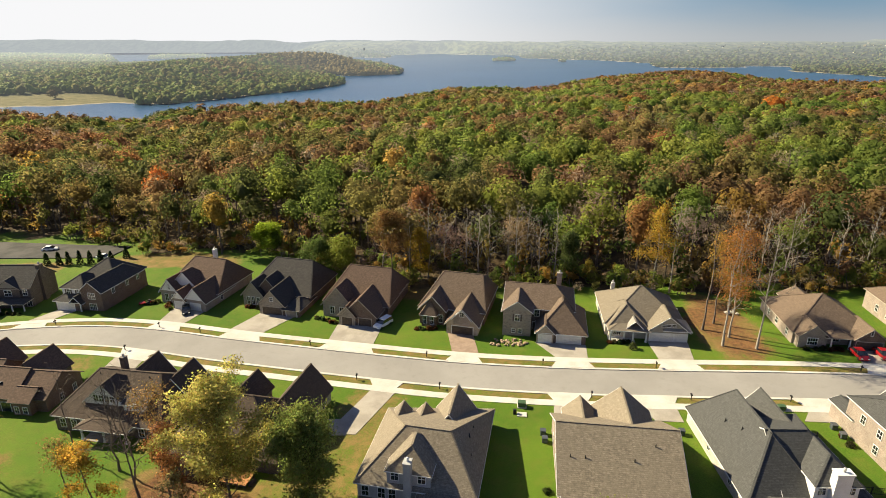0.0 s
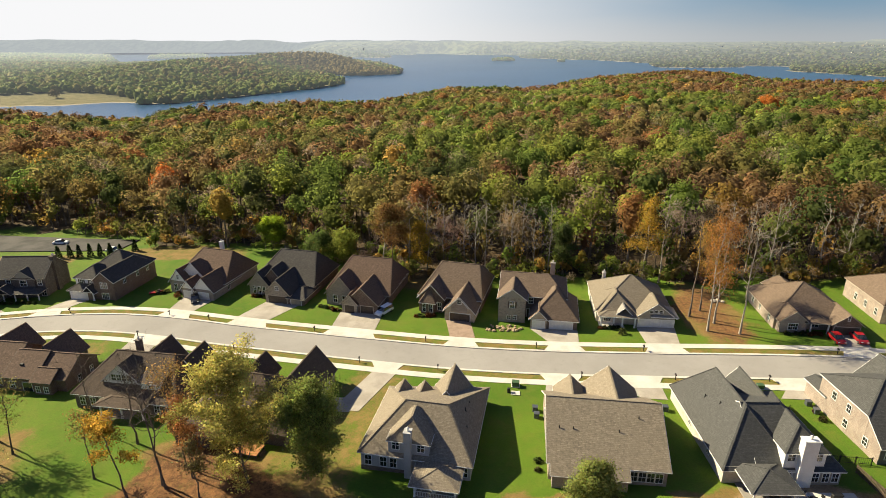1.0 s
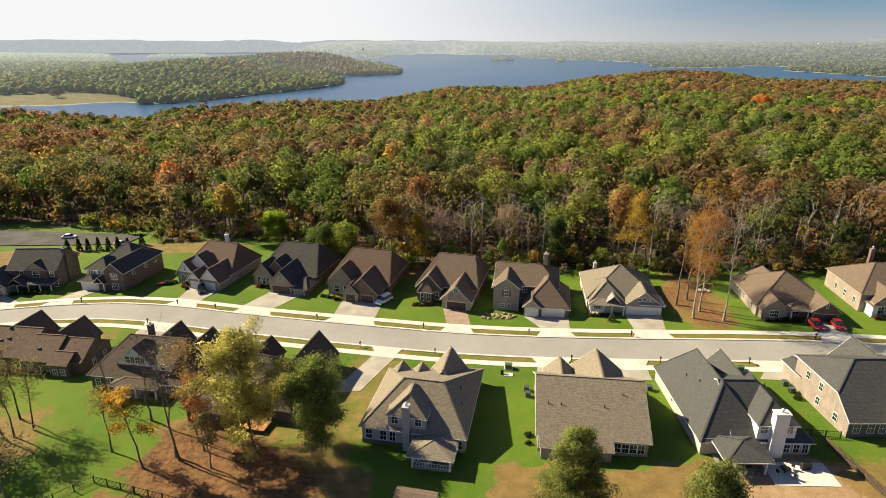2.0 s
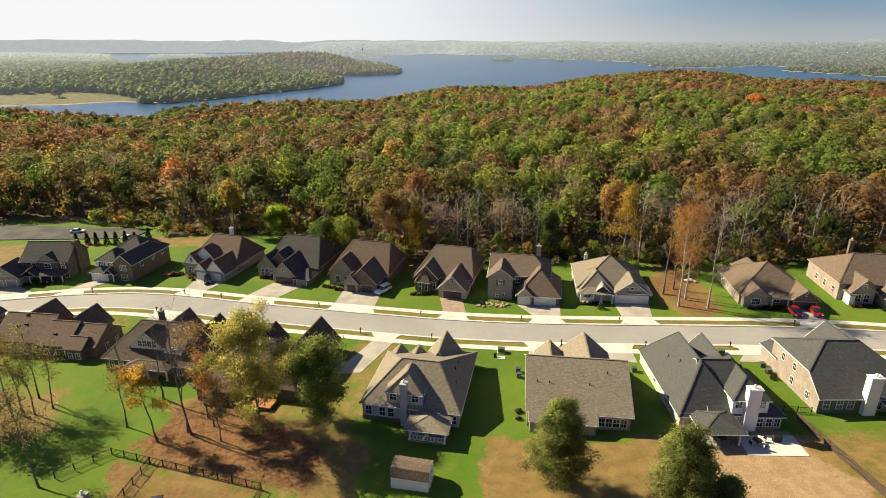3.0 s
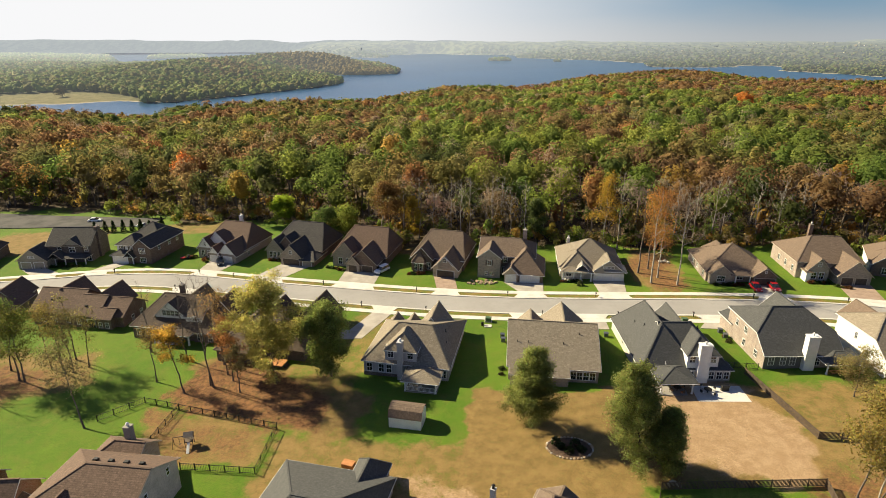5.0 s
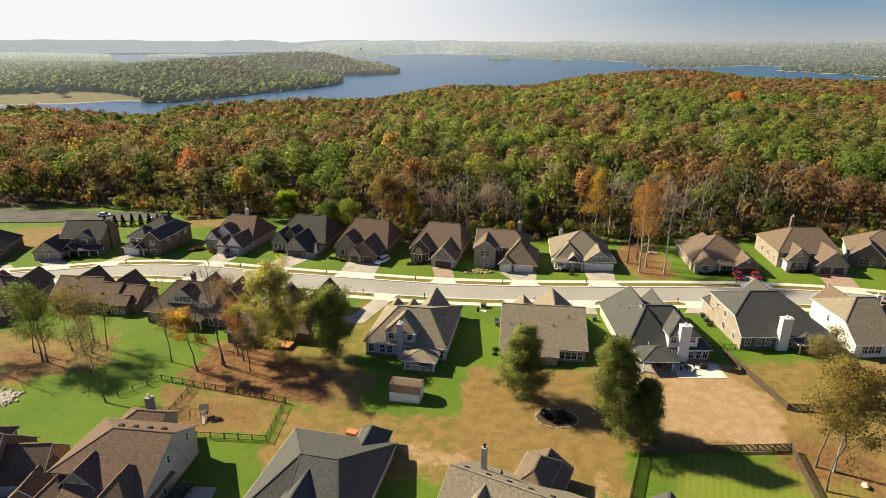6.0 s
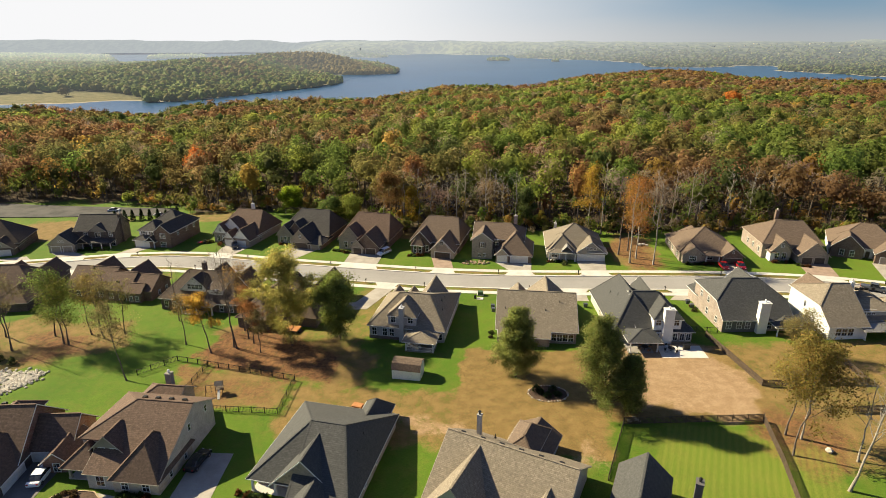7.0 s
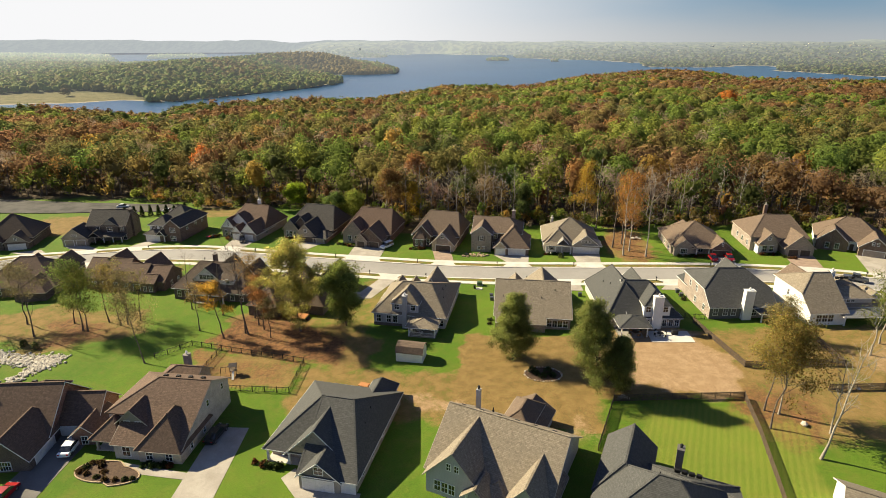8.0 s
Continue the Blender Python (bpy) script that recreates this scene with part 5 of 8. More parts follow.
    t = [bm.verts.new(v) for v in ((4.5, -0.55, 2.8), (13.5, -0.55, 2.8), (9.0, -0.55, 7.3), (4.5, -0.3, 2.8), (13.5, -0.3, 2.8), (9.0, -0.3, 7.3))]
    for f in ((0, 1, 2), (5, 4, 3), (0, 3, 4, 1), (1, 4, 5, 2), (2, 5, 3, 0)):
        bm.faces.new([t[i] for i in f])
    bmesh.ops.recalc_face_normals(bm, faces=bm.faces[:])
    part("gable_panel", bm, "stone_grey", h.e, "grey stone gable over the porch")
    h.block(8.0, 14.2, -4.6, 1.5, 2.85, "y", "gg", 0.82, wall="siding_taupe", gable="siding_dark")
    h.block(10.6, 14.8, 14, 21, 2.7, "y", "gh", 1.0)
    h.slab(0.4, 8.2, -0.2, 2)
    for x in (0.7, 4.2, 6.8):
        h.post(x, 0.0, 2.6, 0.3)
    h.garage("F", -4.6, 10.9, 4.6)
    h.garage("F", -4.3, 15.2, 2.2)
    h.window("F", -4.63, 11.1, 3.2, 1.3, 1.2, 1)
    h.door("F", 1.4, 6.2, 0.15)
    h.window("F", 1.4, 3, 0.9, 1.6, 1.5, 3)
    for y in (-1, 3, 8):
        h.window("R", 16.42, y, 1.2, 0.8, 1.2)
    h.vent(14.4, 8.4, 5.8)
    h.vent(14.7, 5, 5.3)

    h = House(-3.4, 18.0, -20, "grey-sided house with grainy brown roof and steep front gables", "siding_grey", "roof_grain", "trim_tan")
    h.block(2.4, 20.2, -0.8, 15.2, 3.1, "x", "gg", 0.69)
    h.block(3.0, 11.2, -2.4, 7, 3.5, "y", "gg", 1.12)
    h.block(14.6, 20.6, -2.8, 6, 3.0, "y", "gg", 1.25)
    h.block(11.0, 14.8, -2.2, 2, 2.8, "x", "hh", 0.5, walls=False)
    h.block(9.2, 12.6, -3.4, 0, 2.9, "y", "gg", 0.9, walls=False)
    h.block(8.8, 13.0, 12, 19.4, 4.2, "y", "hh", 0.75, roof="roof_taupe")
    h.block(8.2, 14.6, 13, 20.2, 3.0, "y", "hg", 0.6, roof="roof_taupe")
    h.slab(9.2, 14.6, -2.9, 0)
    for x in (9.5, 12.3):
        h.post(x, -3.0, 2.6, 0.3)
    for x in (6.5, 7.7):
        h.window("F", -2.4, x, 4.9, 0.6, 1.0)
    for x in (4.8, 5.9, 7.0):
        h.window("F", -2.4, x, 0.9, 0.9, 1.6)
    h.window("F", -2.8, 17.6, 3.7, 1.0, 1.1)
    h.garage("F", -2.8, 17.6, 4.8)
    h.chimney(5.0, 11.3, 0.6, 0.6, 9.3, 3, "siding_grey", "iron_black")
    for x in (3.8, 6.8, 9.6, 12.4, 15.2, 18):
        h.vent(x, 8.3, 7.75, "box")
    h.vent(7.5, 11.4, 6.3)

    h = House(19.4, 6.4, -18, "charcoal-roofed house with paired gable wings and metal flue", "siding_dark", "roof_slate", "trim_dark")
    h.block(0, 17, 0, 14.5, 3.1, "x", "hh", 0.75)
    h.block(-0.2, 6.2, 8, 20, 3.2, "y", "hg", 0.85)
    h.block(5.6, 17.05, 4, 15.6, 3.4, "x", "hh", 0.58)
    h.block(13, 17.2, 7, 15.5, 2.9, "x", "hg", 0.45)
    h.chimney(9.6, 15.4, 0.9, 1.2, 7.4, 2, "siding_dark", "iron_black")
    h.vent(7.5, 10, 6.4)
    for i in range(4):
        h.vent(9.5 + i * 0.9, 12.5, 5.8, "box")

    h = House(47.8, 4.0, -24, "cream house with pale taupe roof, its ridge running to the garden", "siding_white", "roof_light", "trim_white")
    h.block(0, 18, 0, 16.0, 3.1, "x", "gh", 0.6)
    h.vent(7, 10.5, 6.3)
    h.vent(8.5, 10.2, 6.6)
    h.window("L", 0, 9, 1.0, 0.9, 1.4)


row_front()


# ---- driveways and paths ----
def y_n(x, d=8.1):
    return float(road_y(x)) + d


def y_s(x, d=8.1):
    return float(road_y(x)) - d


def drives():
    for gx0, gx1, gy0, gy1, rx0, rx1, mt in (
            (-146.5, -139, 105.4, 108.6, -141, -135, "concrete_drive"), (-133.5, -126.5, 112.0, 113.2, -127, -119.5, "concrete_drive"),
            (-109.2, -104.2, 118.4, 118.2, -112, -106.5, "concrete_drive"), (-80.8, -72.4, 121.4, 120.2, -80.5, -74, "concrete_drive"),
            (-58.6, -49.6, 120.4, 119.4, -62, -54, "concrete_drive"), (-38.6, -28.4, 116.8, 115.8, -38.5, -28.5, "concrete_drive"),
            (-13.6, -8.0, 114.2, 113.4, -11.8, -6.4, "pavers_brown"), (5.0, 15.2, 111.4, 111.0, 8.8, 15.0, "concrete_drive"),
            (27.8, 35.8, 113.7, 113.7, 28.6, 35.2, "concrete_drive"), (66.8, 72.4, 113.1, 113.1, 66.0, 72.0, "concrete_drive"),
            (87.4, 95.2, 114.7, 114.7, 86.5, 93.5, "pavers_brown"), (107.0, 113.4, 116.6, 113.9, 103.5, 110.5, "concrete_drive")):
        drive([(rx0, y_n(rx0)), (rx1, y_n(rx1)), (gx1, gy1), (gx0, gy0)], (rx0, rx1), 1, mt)
    for gx0, gx1, gy, rx0, rx1, mt in ((-117, -110, 92, -117, -110, "concrete_drive"), (-79.5, -73, 92, -80, -73.5, "concrete_drive"), (-29.2, -24.4, 78.5, -25.0, -20.4, "concrete_drive"),
                                      (7.2, 13.0, 84.5, 7.6, 13.4, "concrete_drive"), (23.8, 28.2, 86.5, 22.0, 28.0, "concrete_drive"), (47.4, 53.2, 88.5, 49.2, 55.6, "concrete_drive"),
                                      (86, 93, 86, 88, 94, "concrete_drive")):
        drive([(gx0, gy), (gx1, gy), (rx1, y_s(rx1)), (rx0, y_s(rx0))], (rx0, rx1), -1, mt)
    patch("driveway", [(-33, 77.5), (-26, 78.2), (-25.5, 82.4), (-32.5, 82)], 0.15, "concrete_drive", "pale concrete turning bay beside a garage")
    patch("driveway", [(-36.6, 4), (-30.4, 4), (-32.8, 26.2), (-38.4, 26.0)], 0.14, "concrete_drive", "pale concrete driveway beside a tall house wall")
    patch("driveway", [(-63, 2), (-56, 2), (-57.8, 22.4), (-63.4, 21.4)], 0.14, "drive_shaded", "concrete driveway in front of a side garage")
    patch("driveway", [(-20.5, 2), (-10.5, 2), (-10.5, 13.2), (-18.8, 13.2)], 0.14, "concrete_drive", "pale concrete driveway leading up to a garage")
    patch("path", [(-49, 14.4), (-37.4, 13.6), (-37.4, 15.0), (-49, 16.4)], 0.15, "concrete_drive", "curved pale concrete garden path", "path")
    patch("path", [(-23.0, 15.2), (-19.0, 11), (-17.6, 12), (-21.6, 17.5)], 0.15, "concrete_drive", "curved pale concrete garden path", "path")
    patch("car_park", [(-215, 146), (-122, 155), (-122, 166), (-215, 168)], 0.35, "asphalt_shaded", "grey paved yard at the edge of the woods", "yard", 4.0)
    for y0 in (88.0, 85.6):
        patch("utility_pad", [(1.3, y0), (2.9, y0), (2.9, y0 + 1.2), (1.3, y0 + 1.2)], 0.25, "concrete", "small pale concrete pad on the lawn", "utility pad", 0.8)
    patch("patio", [(39.4, 60.8), (48.2, 61.4), (47.8, 66.2), (39.2, 65.6)], 0.17, "concrete", "pale concrete patio behind a cream brick house", "patio")


drives()


# ---- lake and far shores ----
def raw_mesh(name, co, quads, material, tint=None, sides=4, smooth_it=False, normals=None):
    me = bpy.data.meshes.new(name)
    me.vertices.add(len(co))
    me.vertices.foreach_set("co", np.ascontiguousarray(co, np.float32).ravel())
    me.loops.add(quads.size)
    me.loops.foreach_set("vertex_index", np.ascontiguousarray(quads, np.int32).ravel())
    me.polygons.add(len(quads))
    me.polygons.foreach_set("loop_start", np.arange(0, quads.size, sides, dtype=np.int32))
    me.update(calc_edges=True)
    if tint is not None:
        a = me.attributes.new("tint", "FLOAT_COLOR", "POINT")
        a.data.foreach_set("color", np.ascontiguousarray(np.concatenate([tint, np.ones((len(tint), 1))], 1), np.float32).ravel())
    if smooth_it:
        me.shade_smooth()
    if normals is not None:
        me.normals_split_custom_set_from_vertices(np.ascontiguousarray(normals, np.float32))
    me.materials.append(MATS[material])
    return me


def make_water():
    n = 24
    X, Y = np.meshgrid(np.linspace(-4600, 4600, n), np.linspace(300, 4950, n))
    idx = np.arange(n * n).reshape(n, n)
    q = np.stack([idx[:-1, :-1], idx[:-1, 1:], idx[1:, 1:], idx[1:, :-1]], -1).reshape(-1, 4)
    tagged(new("lake", raw_mesh("lake", np.stack([X, Y, np.full_like(X, LAKE)], -1).reshape(-1, 3), q, "lake_water")), "calm blue lake under a pale sky", "lake", kind="structure")


make_water()


def shore_noise(x, y, s):
    return np.array([noise.noise((a / s, b / s, 3.1)) for a, b in zip(np.ravel(x), np.ravel(y))]).reshape(np.shape(x))


def land(name, outline, top, rise, step, label, wob=40.0, far=False, crest=None):
    """Wooded land standing out of the lake: a sheet inside a smooth outline, rising from its shore."""
    P = np.array(outline, float)
    x0, y0 = P.min(0) - step
    x1, y1 = P.max(0) + step
    X, Y = np.meshgrid(np.arange(x0, x1 + step, step), np.arange(y0, y1 + step, step))
    wx = X + wob * shore_noise(X, Y, 190.0)
    wy = Y + wob * shore_noise(Y, X, 230.0)
    inside = np.zeros(X.shape, bool)
    dist = np.full(X.shape, 1e9)
    for (ax, ay), (bx, by) in zip(P, np.roll(P, -1, 0)):
        cross = ((ay > wy) != (by > wy)) & (wx < (bx - ax) * (wy - ay) / (by - ay + 1e-9) + ax)
        inside ^= cross
        k = np.clip(((wx - ax) * (bx - ax) + (wy - ay) * (by - ay)) / ((bx - ax) ** 2 + (by - ay) ** 2), 0, 1)
        dist = np.minimum(dist, np.hypot(wx - ax - k * (bx - ax), wy - ay - k * (by - ay)))
    d = np.where(inside, dist, -dist)
    Z = LAKE - 4 + 5.0 * smooth(-10, 14, d) + top * smooth(0, rise, d) * (0.75 + 0.5 * shore_noise(X, Y, rise * 1.3))
    if crest is not None:
        Z = Z + crest(X, Y) * smooth(0, min(rise, 260), d)
    return X, Y, Z, d


def sheet(name, X, Y, Z, material, label, category="land"):
    ny, nx = X.shape
    idx = np.arange(nx * ny).reshape(ny, nx)
    q = np.stack([idx[:-1, :-1], idx[:-1, 1:], idx[1:, 1:], idx[1:, :-1]], -1).reshape(-1, 4)
    return tagged(new(name, raw_mesh(name, np.stack([X, Y, Z], -1).reshape(-1, 3), q, material, None, 4, True)), label, category, kind="structure")


def field_area(x, y):
    """Open marshy grass on the low point of the west shore."""
    return poly_area(x, y, [(-1000, 640), (-1000, 800), (-860, 862), (-800, 905), (-760, 940), (-700, 945), (-665, 925), (-600, 880), (-560, 830), (-700, 740)], 12.0)


LANDS = []
WEST = [(-2600, 500), (-900, 640), (-735, 757), (-650, 800), (-648, 838), (-554, 830), (-505, 878), (-470, 930), (-428, 1060), (-380, 1230), (-374, 1320), (-470, 1480), (-540, 1590),
        (-400, 1600), (-322, 1690), (-400, 2010), (-560, 2350), (-800, 2560), (-1040, 2560), (-1172, 2450), (-1269, 2370), (-1310, 2170), (-1389, 2050), (-1510, 2080), (-1640, 2350), (-1950, 2750), (-2350, 3300), (-2800, 3850), (-3000, 4400), (-4400, 4500), (-4400, 900)]
NORTH = [(-4400, 2500), (-3400, 2900), (-2950, 3420), (-2660, 3705), (-2509, 3808), (-2348, 3909), (-2162, 4014), (-1897, 4147), (-1660, 4240), (-1500, 3800), (-1372, 3537), (-1000, 3250), (-690, 3140), (-680, 3300), (-780, 3560), (-623, 3950), (-518, 4050), (-238, 3801), (-12, 3853), (10, 3250), (350, 3000), (545, 2640), (480, 2260), (560, 2235), (810, 2300),
         (870, 2440), (1010, 2440), (860, 2060), (930, 1890), (980, 1740), (1500, 1650), (4400, 1500), (4400, 4950), (-4400, 4950)]
for nm, outline, top, rise, step, lab, wob in (
        ("west_shore", WEST, 9, 350, 30, "wooded headland rising from the lake shore", 22),
        ("north_shore", NORTH, 20, 900, 60, "low wooded country beyond the lake", 30),
        ("island", [(-1760, 2730), (-1690, 2760), (-1590, 2990), (-1640, 3120), (-1760, 3100), (-1900, 2980)], 6, 60, 20, "small wooded island in the lake", 8),
        ("island", [(-122, 2810), (-60, 2800), (-6, 2825), (-8, 2865), (-70, 2880), (-120, 2850)], 8, 40, 12, "small wooded island in the lake", 5),
        ("island", [(168, 2725), (222, 2735), (218, 2765), (170, 2755)], 4, 25, 10, "small wooded island in the lake", 3)):
    crest = None
    if nm == "west_shore":
        def crest(x, y):
            return 38 * np.exp(-((x + 620) / 250) ** 2 - ((y - 1780) / 320) ** 2) + 21 * np.exp(-((x + 760) / 220) ** 2 - ((y - 1330) / 300) ** 2) + 4 * np.exp(-((x + 1500) / 350) ** 2 - ((y - 1650) / 250) ** 2)
    if nm == "north_shore":
        def crest(x, y):
            q = np.hypot(x, y)
            return 76 * smooth(2700, 4750, q) + smooth(4250, 4750, q) * (17 * shore_noise(x, y * 0.2, 300) + 11 * shore_noise(x, y * 0.2, 110) - 4)
    X, Y, Z, d = land(nm, outline, top, rise, step, lab, wob, crest=crest)
    ob = sheet(nm, X, Y, Z, "woods_hazed", lab)
    ob.data.attributes.new("field", "FLOAT", "POINT").data.foreach_set("value", (field_area(X, Y) if nm == "west_shore" else 0 * X).ravel())
    LANDS.append((nm, X, Y, Z, d))


def low_sky():
    """The plain sky beyond the farthest hills."""
    a = np.linspace(radians(-78), radians(78), 60)
    z = np.array([-60.0, 60, 160, 320, 560])
    A, Z = np.meshgrid(a, z)
    sheet("backdrop", 4830 * np.sin(A), 4830 * np.cos(A), Z, "low_sky", "pale hazy sky beyond the hills", "sky")


low_sky()


# ---- woods ----
rng = np.random.default_rng(7)
# kinds of autumn crown: colour, spread, share
GREEN, LIME, OLIVE, GOLD, RUST, RED, ORANGE, BARE, DEEP, AMBER = range(10)
HUES = np.array([(0.16, 0.225, 0.05), (0.235, 0.3, 0.06), (0.215, 0.2, 0.066), (0.36, 0.26, 0.065), (0.245, 0.168, 0.075), (0.235, 0.14, 0.062), (0.55, 0.2, 0.045), (0.33, 0.27, 0.18), (0.115, 0.15, 0.045), (0.36, 0.2, 0.08)]) * np.array([1.03, 0.93, 1.0])


def ball(subdivisions):
    bm = bmesh.new()
    bmesh.ops.create_icosphere(bm, subdivisions=subdivisions, radius=1)
    co = np.array([v.co[:] for v in bm.verts])
    fs = np.array([[v.index for v in f.verts] for f in bm.faces])
    bm.free()
    return co, fs


FINE, COARSE = ball(2), ball(1)


def unit(v):
    return v / np.maximum(np.linalg.norm(v, axis=-1, keepdims=True), 1e-9)


def lobes_of(n, lobes, r):
    """Where the lobes of n crowns sit in a crown of radius one, and their sizes."""
    lob = unit(r.normal(size=(n, lobes, 3)))
    lob[..., 2] = np.abs(lob[..., 2]) * 1.05 - 0.25
    return lob * (0.48 + 0.2 * r.random((n, lobes, 1))), 0.34 + 0.18 * r.random((n, lobes))


def sprays(centre, radius, tint, count, size, lobes, thin=None, r=None):
    """Leaf sprays on the lobes of many crowns at once: small quads that face outwards, more or less, and share the roundness of their lobe."""
    r = r or rng
    n = len(centre)
    lob, lr = lobes
    which = r.integers(0, lob.shape[1], (n, count))
    d = unit(r.normal(size=(n, count, 3)) + np.array([0, 0, 0.4]))
    i = np.arange(n)[:, None]
    p = lob[i, which] + d * lr[i, which][..., None] * (0.88 + 0.18 * r.random((n, count, 1)))
    out = unit(0.85 * d + 0.4 * unit(p) + 0.12 * r.normal(size=(n, count, 3)))
    soft = unit(0.7 * d + 0.6 * unit(p) + 0.08 * r.normal(size=(n, count, 3))).reshape(-1, 3).repeat(4, 0)
    p = centre[:, None] + p * radius[:, None]
    a = unit(np.cross(out, r.normal(size=(n, count, 3))))
    b = np.cross(out, a)
    s = size[:, None, None] * (0.6 + 0.8 * r.random((n, count, 1)))
    la = s * (0.5 if thin is None else np.where(thin[:, None, None], 0.09, 0.5))
    lb = s * (0.5 if thin is None else np.where(thin[:, None, None], 0.85, 0.5))
    bend = out * s * 0.12
    quad = np.stack([p - a * la - bend, p - b * lb + bend * 0.5, p + a * la - bend, p + b * lb * 1.15 + bend], 2)
    co = quad.reshape(-1, 3)
    shade = (0.9 + 0.2 * r.random((n, lob.shape[1])))[i, which].reshape(-1, 1) * (0.94 + 0.12 * r.random((n * count, 1)))
    return co, np.arange(len(co)).reshape(-1, 4), np.repeat(tint, count * 4, 0) * shade.repeat(4, 0), soft


def hearts(centre, radius, tint, template, r=None, rough=0.13):
    """The closed inside of many crowns: uneven lumps."""
    r = r or rng
    co, fs = template
    n = len(centre)
    k = 1 + rough * r.normal(size=(n, len(co), 1))
    p = centre[:, None] + co[None] * radius[:, None] * k
    f = fs[None] + (np.arange(n) * len(co))[:, None, None]
    return p.reshape(-1, 3), f.reshape(-1, 3), np.repeat(tint, len(co), 0)


def trunks(base, top, r0, sides=5):
    n = len(base)
    ang = np.arange(sides) * 2 * math.pi / sides
    ring = np.stack([np.cos(ang), np.sin(ang), 0 * ang], -1)
    lo = base[:, None] + ring[None] * r0[:, None, None]
    hi = top[:, None] + ring[None] * (r0 * 0.35)[:, None, None]
    co = np.stack([lo, hi], 1).reshape(-1, 3)
    i = np.arange(sides)
    j = (i + 1) % sides
    q = np.stack([i, j, sides + j, sides + i], -1)[None] + (np.arange(n) * 2 * sides)[:, None, None]
    return co, q.reshape(-1, 4)


def patchy(x, y, s, k):
    return np.array([noise.noise((a / s, b / s, k)) for a, b in zip(x, y)])


def pick_hue(x, y, r):
    """Species by patches of the wood, with a few strays."""
    n = len(x)
    warm = patchy(x, y, 70.0, 0.0) + 0.5 * patchy(x, y, 26.0, 5.0) + 0.5 * smooth(150, 480, x + 0.4 * (y - 300)) + 0.14 * smooth(-40, -160, x) - 0.12 + 0.09 * r.normal(size=n)
    green = patchy(x, y, 55.0, 9.0) + 0.12 * r.normal(size=n) + 0.05 - 0.24 * smooth(-40, -150, x)
    k = np.full(n, OLIVE)
    k[green > -0.04] = GREEN
    k[green > 0.34] = LIME
    k[green < -0.5] = DEEP
    k[(k == GREEN) & (x < -60) & (patchy(x, y, 18.0, 3.0) > 0)] = DEEP
    k[warm > 0.2] = RUST
    k[warm > 0.75] = RED
    u = r.random(n)
    k[u < 0.025] = GOLD
    k[(u > 0.03) & (u < 0.034)] = AMBER
    k[(u > 0.05) & (u < 0.12)] = BARE
    rank = (y < wood_y(x) + 26) & (x > -46)
    k[rank & (u > 0.8)] = BARE
    k[rank & (u > 0.5) & (u < 0.54)] = GOLD
    return k


def wood(name, x, y, height, width, count, size, label, lobes=10, template=COARSE, r=None, kinds=None, floor=0.3, core=0.56):
    r = r or rng
    n = len(x)
    z = ground_z(x, y)
    k = pick_hue(x, y, r) if kinds is None else kinds
    tint = HUES[k] * (0.84 + 0.32 * r.random((n, 1))) * (1 + 0.05 * r.normal(size=(n, 3)))
    tint = np.clip(tint, 0.01, 0.9)
    rz = height * (1 - floor) / 2 * 1.05
    centre = np.stack([x, y, z + height - rz], -1)
    radius = np.stack([width, width, rz], -1)
    thin = k == BARE
    co, q, t, soft = sprays(centre, radius, tint, count, size, lobes_of(n, lobes, r), thin, r)
    tagged(new(name, raw_mesh(name, co, q, "leaves", t, normals=soft)), label, "trees", kind="stuff")
    full = ~thin
    # inner lumps tinted darker: shade inside the crown put into their colour
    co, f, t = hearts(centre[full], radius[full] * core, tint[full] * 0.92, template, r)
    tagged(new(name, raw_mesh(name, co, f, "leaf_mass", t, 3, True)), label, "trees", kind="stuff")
    top = np.stack([x + r.normal(size=n) * 0.6, y + r.normal(size=n) * 0.6, z + height * 0.8], -1)
    co, q = trunks(np.stack([x, y, z - 0.3], -1), top, 0.012 * height + 0.06)
    tagged(new("tree_trunks", raw_mesh("tree_trunks", co, q, "bark")), "bare grey trunks among the autumn woods", "trunks", kind="stuff")


def scatter(x0, x1, y0, y1, gap, keep, r):
    nx, ny = int((x1 - x0) / gap), int((y1 - y0) / gap)
    gx, gy = np.meshgrid(x0 + (np.arange(nx) + 0.5) * gap, y0 + (np.arange(ny) + 0.5) * gap)
    x = gx.ravel() + r.uniform(-0.45, 0.45, nx * ny) * gap
    y = gy.ravel() + r.uniform(-0.45, 0.45, nx * ny) * gap
    k = keep(x, y)
    return x[k], y[k]


def inland(x, y, lim=1.0):
    r = np.hypot(x, y)
    return r < np.interp(np.degrees(np.arctan2(x, y)), SHORE[:, 0], SHORE[:, 1]) * lim


def in_view(x, y, slack=1.12):
    """Roughly what the walk can ever see of the woods."""
    u, v = x * 0.993 + y * 0.12, -x * 0.12 + y * 0.993
    return np.abs(u) < slack * 0.76 * (v + 62) + 15


